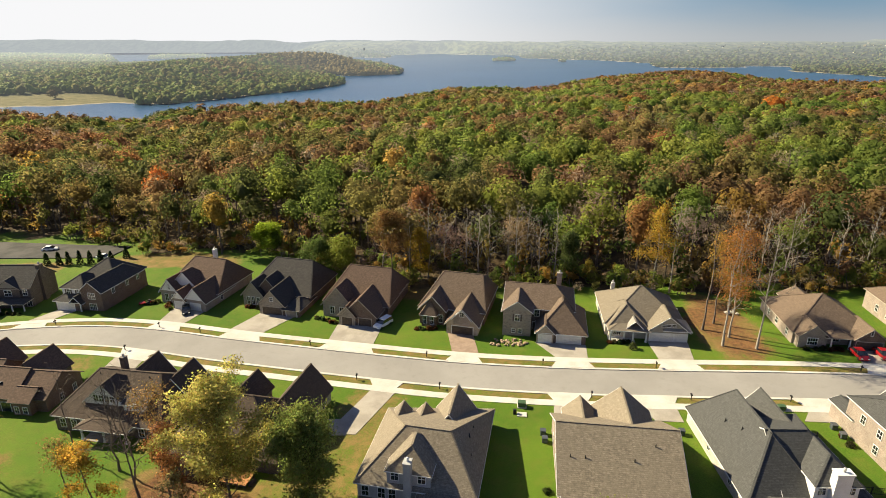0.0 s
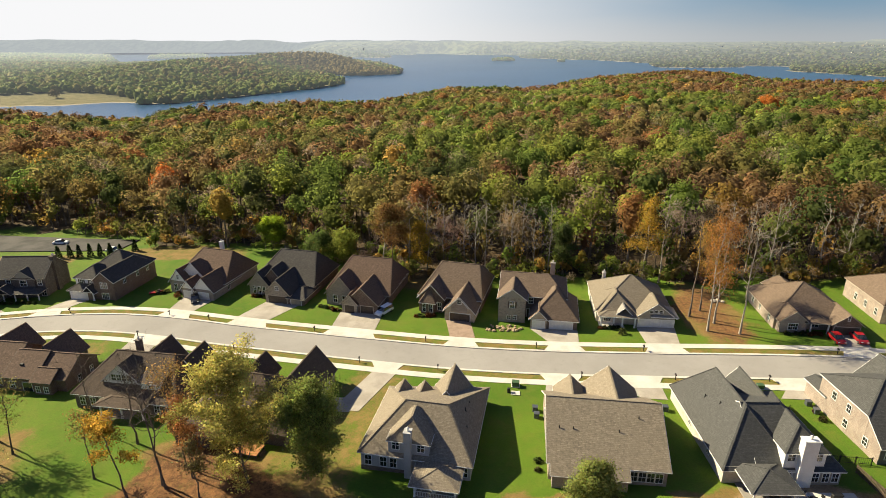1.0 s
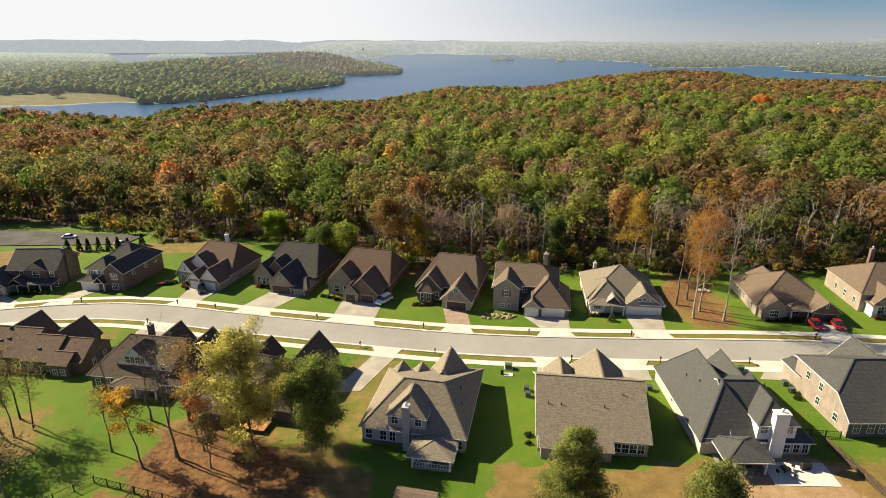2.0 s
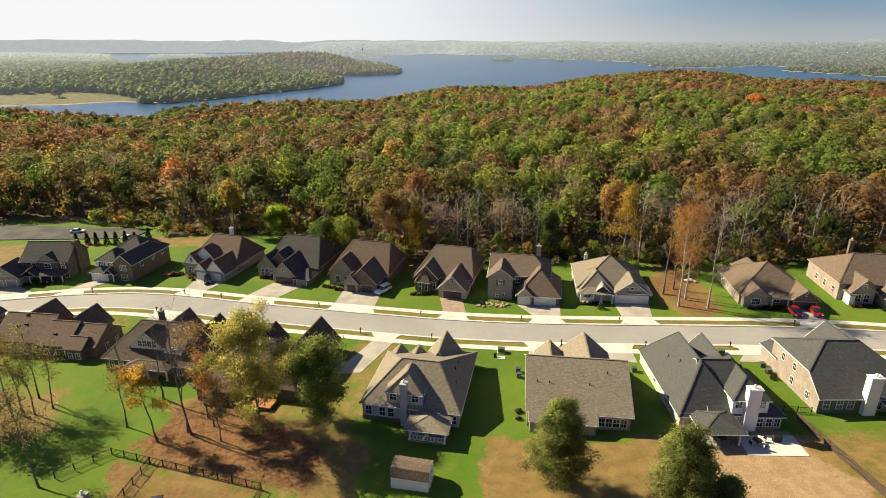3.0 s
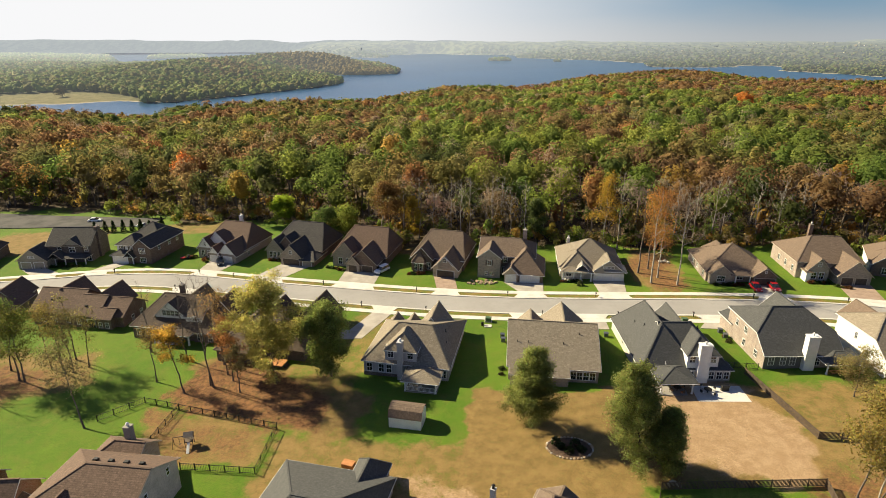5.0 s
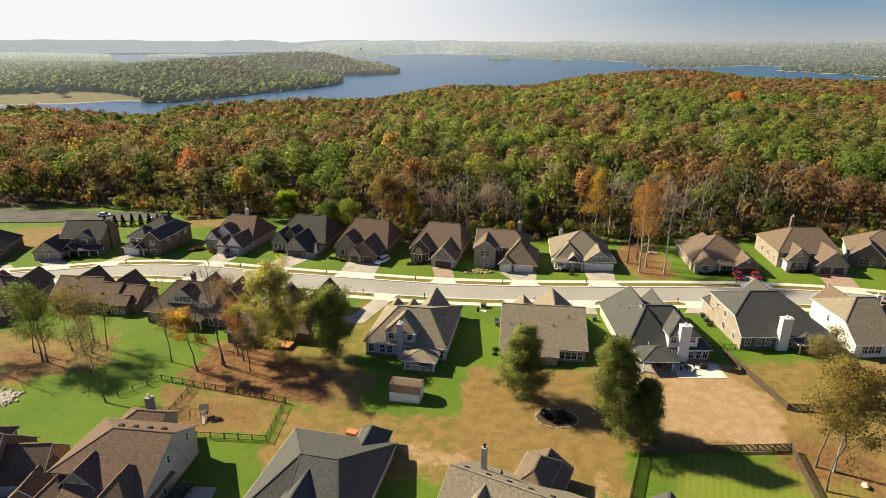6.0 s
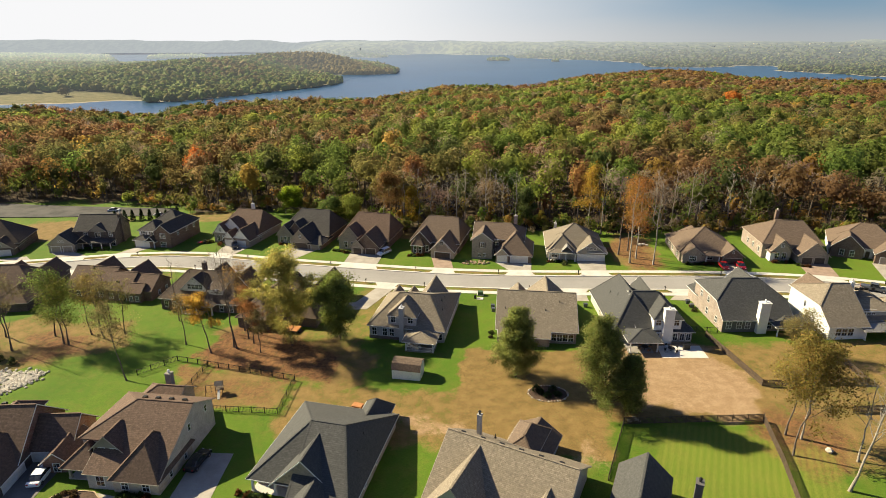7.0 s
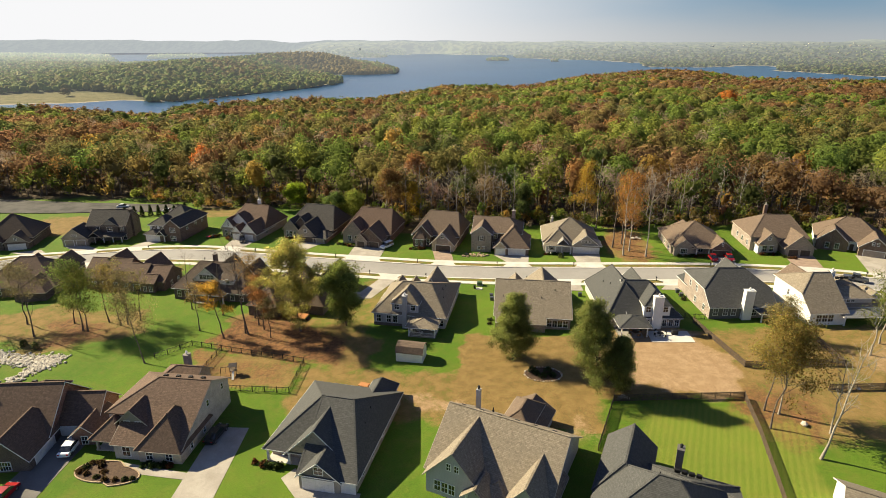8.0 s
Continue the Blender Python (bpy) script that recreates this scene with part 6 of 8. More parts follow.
# crowns that stand out: x, y, radius, kind
STANDOUT = np.array([(-130, 197, 5, ORANGE), (-174, 245, 7, AMBER), (-189, 232, 9, DEEP), (-88, 160, 4, GOLD), (-112, 196, 8, OLIVE), (-79, 189, 9, GREEN), (-63, 225, 9, LIME), (-57, 262, 9, GREEN),
                     (-44, 214, 6, GOLD), (-26, 160, 4.5, AMBER), (-28, 195, 7, DEEP), (-18, 205, 7, DEEP), (-4, 168, 7.5, LIME), (7, 169, 8, LIME), (16, 173, 7.5, LIME), (28, 186, 7, OLIVE), (29, 211, 7, LIME), (40, 212, 7, LIME),
                     (65, 223, 8, GREEN), (63, 269, 7, AMBER), (29, 293, 10, RUST), (41, 276, 10, RUST), (50, 250, 9, RUST), (-3, 218, 8, GREEN), (8, 217, 8, GREEN), (-75, 615, 9, AMBER), (-12, 534, 9, AMBER), (179, 446, 9, ORANGE),
                     (143, 329, 10, GREEN), (160, 350, 10, GREEN), (89, 246, 9, RUST), (127, 185, 7, GREEN), (-148, 518, 9, GREEN), (-147, 590, 8, AMBER), (-176, 363, 9, LIME), (-170, 385, 9, GREEN), (31, 146, 4, AMBER)])


def make_woods():
    r = np.random.default_rng(11)
    S = STANDOUT

    def clear(a, b):
        return np.min(np.hypot(a[:, None] - S[None, :, 0], b[:, None] - S[None, :, 1]) / S[None, :, 2], 1) > 1.1
    n = len(S)
    mixed = "dense autumn woods of green, olive and rust crowns"
    wood("woods", S[:, 0], S[:, 1], r.uniform(21, 25, n), S[:, 2] * 1.1, 750, r.uniform(0.6, 0.85, n), "broad crowns of lime, green and orange in the woods", 20, FINE, r, S[:, 3].astype(int))
    x, y = scatter(-420, 420, 100, 330, 9.0, lambda a, b: (b > wood_y(a) + 4) & in_view(a, b) & (b < 325) & clear(a, b) & ((a < -48) | (b > wood_y(a) + 30) | (r.random(len(a)) < 0.8)), r)
    n = len(x)
    h = r.uniform(17, 25, n) * np.where(y < wood_y(x) + 12, 0.85, 1.0)
    w = r.uniform(5.2, 8.4, n)
    front = y < wood_y(x) + 36
    for sel, count, s0, s1, lobes, core in ((front, 560, 0.55, 0.85, 13, 0.4), (~front, 270, 0.8, 1.1, 10, 0.5)):
        wood("woods", x[sel], y[sel], h[sel], w[sel], count, r.uniform(s0, s1, sel.sum()), mixed, lobes, r=r, core=core)
    x, y = scatter(-700, 700, 325, 640, 9.4, lambda a, b: in_view(a, b) & inland(a, b, 1.02) & (b >= 325) & clear(a, b), r)
    n = len(x)
    wood("woods", x, y, r.uniform(15, 21, n), r.uniform(5.6, 8.4, n), 80, r.uniform(1.3, 1.8, n), mixed, 8, r=r, core=0.64)
    x, y = scatter(-900, 900, 640, 1150, 11.0, lambda a, b: in_view(a, b) & inland(a, b, 1.02) & clear(a, b), r)
    n = len(x)
    wood("woods", x, y, r.uniform(14, 18, n), r.uniform(6.5, 9.5, n), 32, r.uniform(2.2, 3.0, n), mixed, 7, r=r, core=0.64)
    # understorey that closes the edge; paler kinds put sunlight into its colour
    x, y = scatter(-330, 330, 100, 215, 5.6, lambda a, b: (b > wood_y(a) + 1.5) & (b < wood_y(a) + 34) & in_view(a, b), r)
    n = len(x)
    wood("understorey", x, y, r.uniform(5, 13, n), r.uniform(2.2, 3.8, n), 80, r.uniform(0.5, 0.8, n), "mixed pale understorey below the tall autumn trees", 4, r=r, core=0.3,
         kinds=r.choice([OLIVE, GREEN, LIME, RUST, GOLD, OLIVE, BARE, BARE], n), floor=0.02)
    # low scrub along the edge of the woods, brightened by sunlit-looking leaf kinds
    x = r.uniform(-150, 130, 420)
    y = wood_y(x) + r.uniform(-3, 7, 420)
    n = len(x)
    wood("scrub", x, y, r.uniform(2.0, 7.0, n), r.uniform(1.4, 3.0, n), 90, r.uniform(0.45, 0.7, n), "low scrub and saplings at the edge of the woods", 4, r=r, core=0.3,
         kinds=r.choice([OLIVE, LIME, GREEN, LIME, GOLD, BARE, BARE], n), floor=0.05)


make_woods()


def far_trees():
    r = np.random.default_rng(23)
    for nm, X, Y, Z, d in LANDS:
        gap = {"west_shore": 12.5, "north_shore": 30.0, "island": 11.0}[nm]
        xs, ys = X[0], Y[:, 0]
        x, y = scatter(xs[0], xs[-1], ys[0], ys[-1], gap, lambda a, b: in_view(a, b, 1.05), r)
        i = np.clip(((x - xs[0]) / (xs[1] - xs[0])).astype(int), 0, len(xs) - 2)
        j = np.clip(((y - ys[0]) / (ys[1] - ys[0])).astype(int), 0, len(ys) - 2)
        fx, fy = (x - xs[i]) / (xs[1] - xs[0]), (y - ys[j]) / (ys[1] - ys[0])

        def at(F):
            return F[j, i] * (1 - fx) * (1 - fy) + F[j, i + 1] * fx * (1 - fy) + F[j + 1, i] * (1 - fx) * fy + F[j + 1, i + 1] * fx * fy
        z, dd = at(Z), at(d)
        keep = dd > gap * 0.35
        if nm == "north_shore":
            keep &= (np.hypot(x, y) < 4000) & (r.random(len(x)) < np.where(dd < 150, 1.0, smooth(4100, 2500, np.hypot(x, y))))
        if nm == "west_shore":
            keep &= (field_area(x, y) < 0.4) & (y < 3000)
        x, y, z = x[keep], y[keep], z[keep]
        n = len(x)
        s = gap * r.uniform(0.5, 0.8, n) * (0.5 if nm == "north_shore" else 1.0)
        hz = np.minimum(s, 8) * r.uniform(0.8, 1.3, n) * (0.65 if nm == "north_shore" else 1.0)
        k = np.where(patchy(x, y, 260.0, 2.0) + 0.2 * r.normal(size=n) + 0.95 * np.exp(-((x + 570) / 260) ** 2 - ((y - 1780) / 330) ** 2) > 0.6, RUST, np.where(r.random(n) < 0.6, GREEN, OLIVE))
        # tints pulled towards one olive: haze muting put into the leaf colour
        tint = (HUES[k] * 0.6 + np.array((0.16, 0.19, 0.065)) * 0.4) * (0.75 + 0.3 * r.random((n, 1))) * (0.5 if nm == "north_shore" else 1.0)
        near = y < 1900
        for sel, count, sz in ((near, 8, 0.75), (~near, 3, 1.0)):
            if sel.any():
                at_p, at_r = np.stack([x, y, z + hz * 0.7], -1)[sel], np.stack([s, s, hz], -1)[sel]
                lab = "distant autumn woods with haze painted into their colours"
                co, f, t, soft = sprays(at_p, at_r, tint[sel], count, s[sel] * sz, lobes_of(sel.sum(), 5, r), None, r)
                tagged(new("far_trees", raw_mesh("far_trees", co, f, "leaves_hazed", t, normals=soft)), lab, "trees", kind="stuff")
                co, f, t = hearts(at_p, at_r * 0.7, tint[sel], COARSE, r, 0.2)
                tagged(new("far_trees", raw_mesh("far_trees", co, f, "leaves_hazed", t, 3, True)), lab, "trees", kind="stuff")
    # the lone tree on the marshy point
    co, f, t, soft = sprays(np.array([(-735, 878, -26.0)]), np.array([(11, 11, 9.0)]), np.array([(0.13, 0.105, 0.05)]), 400, np.array([2.0]), lobes_of(1, 12, r), None, r)
    tagged(new("lone_tree", raw_mesh("lone_tree", co, f, "leaves_hazed", t, normals=soft)), "round brown tree alone on the marshy point", "tree")


far_trees()


# ---- single trees ----
def grow(seed, height, spread, r0, first=0.35, limbs=9, lean=(0, 0), twigs=3, droop=0.0, levels=2, cone=False):
    """Branches of one tree as polylines with radii, and the ends where leaves sit."""
    r = np.random.default_rng(seed)
    lines, ends = [], []
    top = np.array([lean[0], lean[1], height * 0.93])
    n = 7
    pts = []
    for i in range(n + 1):
        k = i / n
        wig = r.normal(size=3) * np.array([0.011, 0.011, 0.0]) * height * math.sin(math.pi * k)
        pts.append(top * k + wig)
    pts = np.array(pts)
    rad = r0 * (1 - 0.85 * np.linspace(0, 1, n + 1)) + 0.02
    rad[0] *= 1.5
    lines.append((pts, rad))
    ends.append(pts[-1])

    def limb(p, d, length, rr, level):
        m = 4
        q = [p]
        v = d.copy()
        for i in range(m):
            v = unit(v + r.normal(size=3) * 0.22 + np.array([0, 0, 0.1 - droop * 0.25]))
            q.append(q[-1] + v * length / m)
        q = np.array(q)
        lines.append((q, rr * (1 - 0.75 * np.linspace(0, 1, m + 1)) + 0.008))
        ends.append(q[-1])
        if level > 0:
            for j in range(twigs):
                k = 1 + int(r.integers(0, m))
                w = unit(v + r.normal(size=3) * 0.75)
                limb(q[k], w, length * r.uniform(0.4, 0.62), rr * 0.45, level - 1)
        else:
            ends.append(q[2])
    for i in range(limbs):
        k = first + (0.97 - first) * (i + r.random()) / limbs
        p = np.array([np.interp(k, np.linspace(0, 1, n + 1), pts[:, c]) for c in range(3)])
        a = i * 2.4 + r.uniform(-0.5, 0.5)
        rise = r.uniform(0.25, 0.8) + 0.5 * k
        shape = math.sin(math.pi * min(0.97, 0.25 + 0.75 * (k - first) / (1 - first)))
        if cone:
            shape, rise = 1.3 * (1 - (k - first) / (1 - first)) ** 0.75 - 0.45, 0.35
        limb(p, unit(np.array([math.cos(a), math.sin(a), rise])), spread * (0.45 + 0.7 * shape) * r.uniform(0.8, 1.15), r0 * 0.42 * (1.1 - 0.7 * k), levels - 1)
    return lines, np.array(ends)


def tube_mesh(name, lines, material, sides=5):
    co, q = [], []
    for pts, rad in lines:
        base = len(co)
        ns = sides if rad[0] > 0.05 else 3
        for i, p in enumerate(pts):
            d = pts[min(i + 1, len(pts) - 1)] - pts[max(i - 1, 0)]
            d = d / max(np.linalg.norm(d), 1e-9)
            u = np.cross(d, (0.3, 1.0, 0.1))
            u = u / np.linalg.norm(u)
            v = np.cross(d, u)
            for k in range(ns):
                a = 2 * math.pi * k / ns
                co.append(p + (math.cos(a) * u + math.sin(a) * v) * rad[i])
        for i in range(len(pts) - 1):
            for k in range(ns):
                a, b = base + i * ns + k, base + i * ns + (k + 1) % ns
                q.append((a, b, b + ns, a + ns))
    return raw_mesh(name, np.array(co), np.array(q), material)


def leafy(points, per, reach, size, tint, seed, vary=0.25):
    r = np.random.default_rng(seed)
    n = len(points)
    p = np.repeat(points, per, 0) + r.normal(size=(n * per, 3)) * reach * np.array([1, 1, 0.75])
    out = unit(r.normal(size=(n * per, 3)) + np.array([0, 0, 0.5]))
    a = unit(np.cross(out, r.normal(size=(n * per, 3))))
    b = np.cross(out, a)
    s = size * (0.6 + 0.8 * r.random((n * per, 1)))
    quad = np.stack([p - a * s * 0.5 - out * s * 0.1, p - b * s * 0.45, p + a * s * 0.5 - out * s * 0.1, p + b * s * 0.6 + out * s * 0.1], 1)
    t = np.array(tint)[None] * (1 + vary * r.normal(size=(n, 1)).repeat(per, 0)) * (1 + 0.08 * r.normal(size=(n * per, 3)))
    mid = points.mean(0)
    wide = np.maximum(points.std(0), 0.2)
    soft = unit(0.6 * unit((p - mid) / wide) + 0.85 * unit(p - np.repeat(points, per, 0)) + 0.4 * out)
    return raw_mesh("crown", quad.reshape(-1, 3), np.arange(n * per * 4).reshape(-1, 4), "leaves_single", np.clip(t, 0.008, 0.9).repeat(4, 0), normals=soft.repeat(4, 0))


def tree(x, y, height, spread, tint, label, seed, per=26, reach=0.75, size=0.42, bark="bark", r0=None, name="tree", **kw):
    e = new(name)
    e.empty_display_size = 0.5
    e.matrix_world = pose(x, y, gz(x, y) - 0.1)
    tagged(e, label, "tree", "trees round the houses")
    lines, ends = grow(seed, height, spread, r0 or height * 0.0066 + 0.035, **kw)
    t = new("trunk", tube_mesh("trunk", lines, bark))
    t.parent = e
    if tint is not None and per:
        c = new("crown", leafy(ends, int(per * 5.6), reach * 0.9, size * 0.47, [v * 1.2 for v in tint], seed + 1))
        c.parent = e
    return e


YELLOW_OLIVE, MID_GREEN, DARK_GREEN, GOLDEN, RUSTY, LIMEY, DULL = (0.33, 0.27, 0.07), (0.15, 0.19, 0.055), (0.09, 0.12, 0.04), (0.4, 0.24, 0.045), (0.32, 0.15, 0.058), (0.28, 0.36, 0.04), (0.2, 0.17, 0.08)


def yard_trees():
    tree(-36, 60.4, 19.6, 6.2, (0.4, 0.36, 0.105), "tall broad tree with thinning yellow-olive autumn leaves", 1, 36, 0.7, 0.45, limbs=24, first=0.13, twigs=4, lean=(-2.0, 0.5))
    tree(-26.4, 63.6, 14.0, 3.9, (0.22, 0.26, 0.07), "dense green broadleaf tree beside a grey house", 2, 44, 0.85, 0.45, limbs=20, first=0.16, twigs=4, lean=(-1.0, 0))
    tree(-46.6, 62.6, 12.5, 2.0, RUSTY, "slender tree with sparse rust-red leaves", 3, 12, 0.55, 0.4, limbs=8)
    tree(-44.5, 60.5, 10, 1.6, RUSTY, "slender tree with sparse rust-red leaves", 31, 9, 0.5, 0.4, limbs=6)
    tree(-49.0, 66.0, 16, 2.8, (0.27, 0.17, 0.065), "tall tree with thin orange-brown leaves on the lawn edge", 35, 5, 0.8, 0.42, limbs=11, first=0.45)
    tree(-41.5, 56.9, 9.5, 1.7, DULL, "slim sapling with few dull olive leaves", 32, 7, 0.5, 0.4, limbs=7)
    tree(-47.1, 58.0, 21, 4.8, None, "tall leafless grey tree on a leaf-strewn lawn", 4, limbs=20, first=0.42, levels=3, bark="bark", r0=0.13, lean=(-2.6, 0.6))
    tree(-48.0, 58.6, 22, 4.4, None, "tall leafless grey tree on a leaf-strewn lawn", 5, limbs=18, first=0.42, levels=3, bark="bark", r0=0.13, lean=(-1.0, 1.0))
    tree(-66.5, 69.5, 15, 4.2, None, "leafless grey tree close behind a dark-roofed house", 36, limbs=11, first=0.35, levels=3, bark="bark", r0=0.1)
    tree(-57.4, 67.0, 16, 3.4, None, "leafless grey tree close behind a dark-roofed house", 37, limbs=12, first=0.32, levels=2, bark="bark")
    tree(-58.9, 58.9, 11.4, 2.0, (0.24, 0.17, 0.06), "slim tree with a few dull brown leaves", 6, 3, 0.5, 0.4, limbs=9, first=0.5, lean=(-0.6, 0.6))
    tree(-51.6, 55.8, 13.4, 2.5, GOLDEN, "slim tree with glowing orange-yellow leaves", 7, 12, 0.5, 0.42, limbs=9, first=0.48, lean=(-2.8, 1.2))
    tree(-78.6, 60.2, 14.5, 3.2, (0.27, 0.21, 0.065), "slim tree with yellow-brown leaves on a leaning trunk", 8, 6, 0.75, 0.42, limbs=11, first=0.4, lean=(-1.5, 0))
    for x, y, h, sd, lean in ((-82.6, 61.6, 13.5, 82, -1.2), (-75.6, 62.8, 12.0, 83, 0.8), (-80.4, 65.4, 14.0, 84, -0.6), (-90.5, 60.4, 13.0, 85, 1.0)):
        tree(x, y, h, 2.3, (0.22, 0.19, 0.065), "slender dark trunk with a few yellow-brown leaves", sd, 3, 0.6, 0.4, bark="bark_dark", limbs=8, first=0.45, lean=(lean, 0.4))
    tree(-77.4, 60.8, 13.0, 2.6, DULL, "slim tree with few dull olive leaves", 81, 5, 0.7, 0.4, limbs=8, first=0.4, lean=(-1.0, 0.5))
    tree(-86, 57.3, 17.0, 3.9, (0.15, 0.19, 0.05), "green and yellow broadleaf tree with twin trunks", 9, 12, 0.8, 0.45, limbs=13, first=0.25)
    tree(-84.4, 56.8, 15.0, 3.3, (0.19, 0.2, 0.05), "green and yellow broadleaf tree with twin trunks", 10, 10, 0.8, 0.45, limbs=11, first=0.3)
    tree(-63.0, 44.6, 13.5, 3.5, DULL, "leaning tree with sparse olive leaves", 11, 9, 0.8, 0.4, limbs=10, first=0.45, lean=(-4.5, 3.0))
    tree(-101.5, 59.2, 15, 3.6, DULL, "dark slim tree with sparse olive leaves", 12, 10, 0.8, 0.42, limbs=10, first=0.4)
    tree(-95.0, 53.5, 17, 4.2, None, "leafless tree with long bare limbs", 13, limbs=10, first=0.3, levels=3)
    tree(-107.5, 55.0, 14, 3.6, MID_GREEN, "green broadleaf tree on dry grass", 14, 10, 0.8, 0.45, limbs=10, first=0.3)
    for x, y, h, w, sd in ((10.7, 51.5, 15.0, 4.2, 15), (26.2, 42.8, 18.0, 5.0, 16), (29.8, 43.4, 10.4, 2.3, 17)):
        tree(x, y, h, w, (0.215, 0.24, 0.07), "dense olive evergreen cedar standing on dry grass", sd, 20, 0.55, 0.36, bark="bark_dark", limbs=52, first=0.07, twigs=4, cone=True, lean=(-2.4 if sd == 16 else 0, 0))
    tree(51.9, 33.2, 18.5, 4.8, (0.23, 0.175, 0.05), "broad tree with yellow-brown autumn leaves and slim dark trunks", 18, 18, 0.8, 0.45, r0=0.12, bark="bark", limbs=14, first=0.32, lean=(1.4, 1.5))
    tree(52.8, 38.2, 17.5, 4.2, (0.24, 0.19, 0.055), "broad tree with yellow-brown autumn leaves and slim dark trunks", 19, 15, 0.85, 0.45, r0=0.12, bark="bark", limbs=12, first=0.35, lean=(1.0, 0))
    tree(54.8, 37.3, 15.0, 3.4, DULL, "slim tree with few dull olive leaves", 20, 8, 0.8, 0.42, bark="bark_pale", limbs=10)
    tree(56.3, 26.3, 20.5, 4.0, None, "tall leafless white-barked tree leaning over the lawn", 21, bark="bark_pale", limbs=12, first=0.38, levels=3, lean=(3.2, 1.0))
    tree(60.6, 32.6, 13, 3.0, None, "leafless pale tree with thin crown", 22, bark="bark_pale", limbs=9, first=0.4, levels=3, lean=(1.0, 2.0))
    tree(66.0, 64.5, 8.0, 3.2, (0.24, 0.2, 0.08), "low many-stemmed shrub with thin yellow leaves", 23, 5, 0.6, 0.35, limbs=12, first=0.08, levels=3, name="shrub")
    tree(80.2, 58.6, 16, 4.2, (0.17, 0.19, 0.05), "pale-barked tree with thin green leaves", 24, 8, 0.8, 0.4, bark="bark_pale", limbs=11, first=0.35, levels=2)
    tree(84.5, 63.5, 15, 4.0, None, "leafless pale tree with long bare limbs", 25, bark="bark_pale", limbs=11, first=0.35, levels=3)
    # stand of trees between two houses on the far side
    tree(40.4, 119.8, 25, 2.6, None, "very tall slim trunk with small bare crown", 26, bark="bark", limbs=9, first=0.6, levels=2)
    tree(42.4, 113.0, 26, 3.8, (0.36, 0.17, 0.05), "tall tree with thin orange-brown leaves", 27, 8, 0.9, 0.42, bark="bark_pale", limbs=15, first=0.28)
    tree(44.8, 116.8, 24, 3.2, (0.33, 0.16, 0.05), "tall tree with thin orange-brown leaves", 28, 7, 0.9, 0.42, bark="bark_pale", limbs=12, first=0.35)
    tree(48.6, 112.2, 25, 5.0, None, "tall leafless grey tree with spreading limbs", 29, bark="bark_pale", limbs=12, first=0.42, levels=3)
    tree(43.6, 123.0, 21, 3.0, (0.33, 0.2, 0.05), "tall tree with thin orange-brown leaves", 30, 8, 0.9, 0.42, bark="bark", limbs=10, first=0.4)
    tree(33.6, 138.0, 22, 4.0, (0.36, 0.23, 0.04), "tall tree with golden leaves at the edge of the woods", 33, 12, 0.9, 0.5, bark="bark_pale", limbs=13, first=0.3)
    tree(38.0, 139.0, 25, 3.8, None, "tall leafless pale tree at the edge of the woods", 34, bark="bark_pale", limbs=12, first=0.4, levels=3)
    # bare trees at the edge of the woods
    for x, y, h, s, sd in ((-18, 146, 19, 4.0, 41), (-12.5, 148, 20, 4.0, 42), (-6.5, 147, 21, 4.2, 43), (3.4, 147, 20, 4.6, 44), (6.4, 143.5, 17, 4.4, 45), (-1.5, 149, 18, 3.6, 46), (-34, 142, 20, 4.0, 61), (-27, 143.5, 21, 4.2, 62), (-22, 143, 22, 4.2, 63), (-9, 143.6, 20, 4.2, 64), (0.5, 143.4, 22, 4.6, 65), (10.5, 144, 20, 4.2, 66), (55, 144, 21, 4.4, 67), (66, 144.5, 21, 4.6, 68), (78, 145, 20, 4.2, 69), (85, 146, 21, 4.4, 70), (62, 148, 19, 4.4, 47), (71, 151, 20, 4.4, 48), (92, 149, 18, 4.4, 49)):
        tree(x, y, h, s, None, "leafless grey tree at the edge of the woods", sd, bark="bark_pale", limbs=13, first=0.25, levels=3)
    tree(-31, 139.5, 20, 4.2, (0.22, 0.13, 0.05), "tall tree with brown-olive crown at the edge of the woods", 50, 22, 0.9, 0.5, limbs=13, first=0.45)
    tree(-24, 142, 14, 3.0, (0.4, 0.28, 0.04), "young tree with yellow leaves at the edge of the woods", 51, 16, 0.8, 0.45, limbs=10, first=0.2)
    tree(-72.5, 159, 9.0, 3.4, LIMEY, "bright lime-green young tree at the edge of the woods", 52, 40, 0.8, 0.5, limbs=14, first=0.12)
    tree(-46, 146, 9, 3.4, (0.22, 0.25, 0.05), "light green young tree at the edge of the woods", 53, 30, 0.85, 0.5, limbs=12, first=0.12)
    tree(-53, 148, 8, 3.4, (0.1, 0.14, 0.04), "green bushy young tree at the edge of the woods", 54, 30, 0.85, 0.5, limbs=12, first=0.1)
    tree(14, 143, 14, 2.6, (0.1, 0.13, 0.045), "slim dark green tree at the edge of the woods", 55, 26, 0.7, 0.45, limbs=13, first=0.12)


yard_trees()


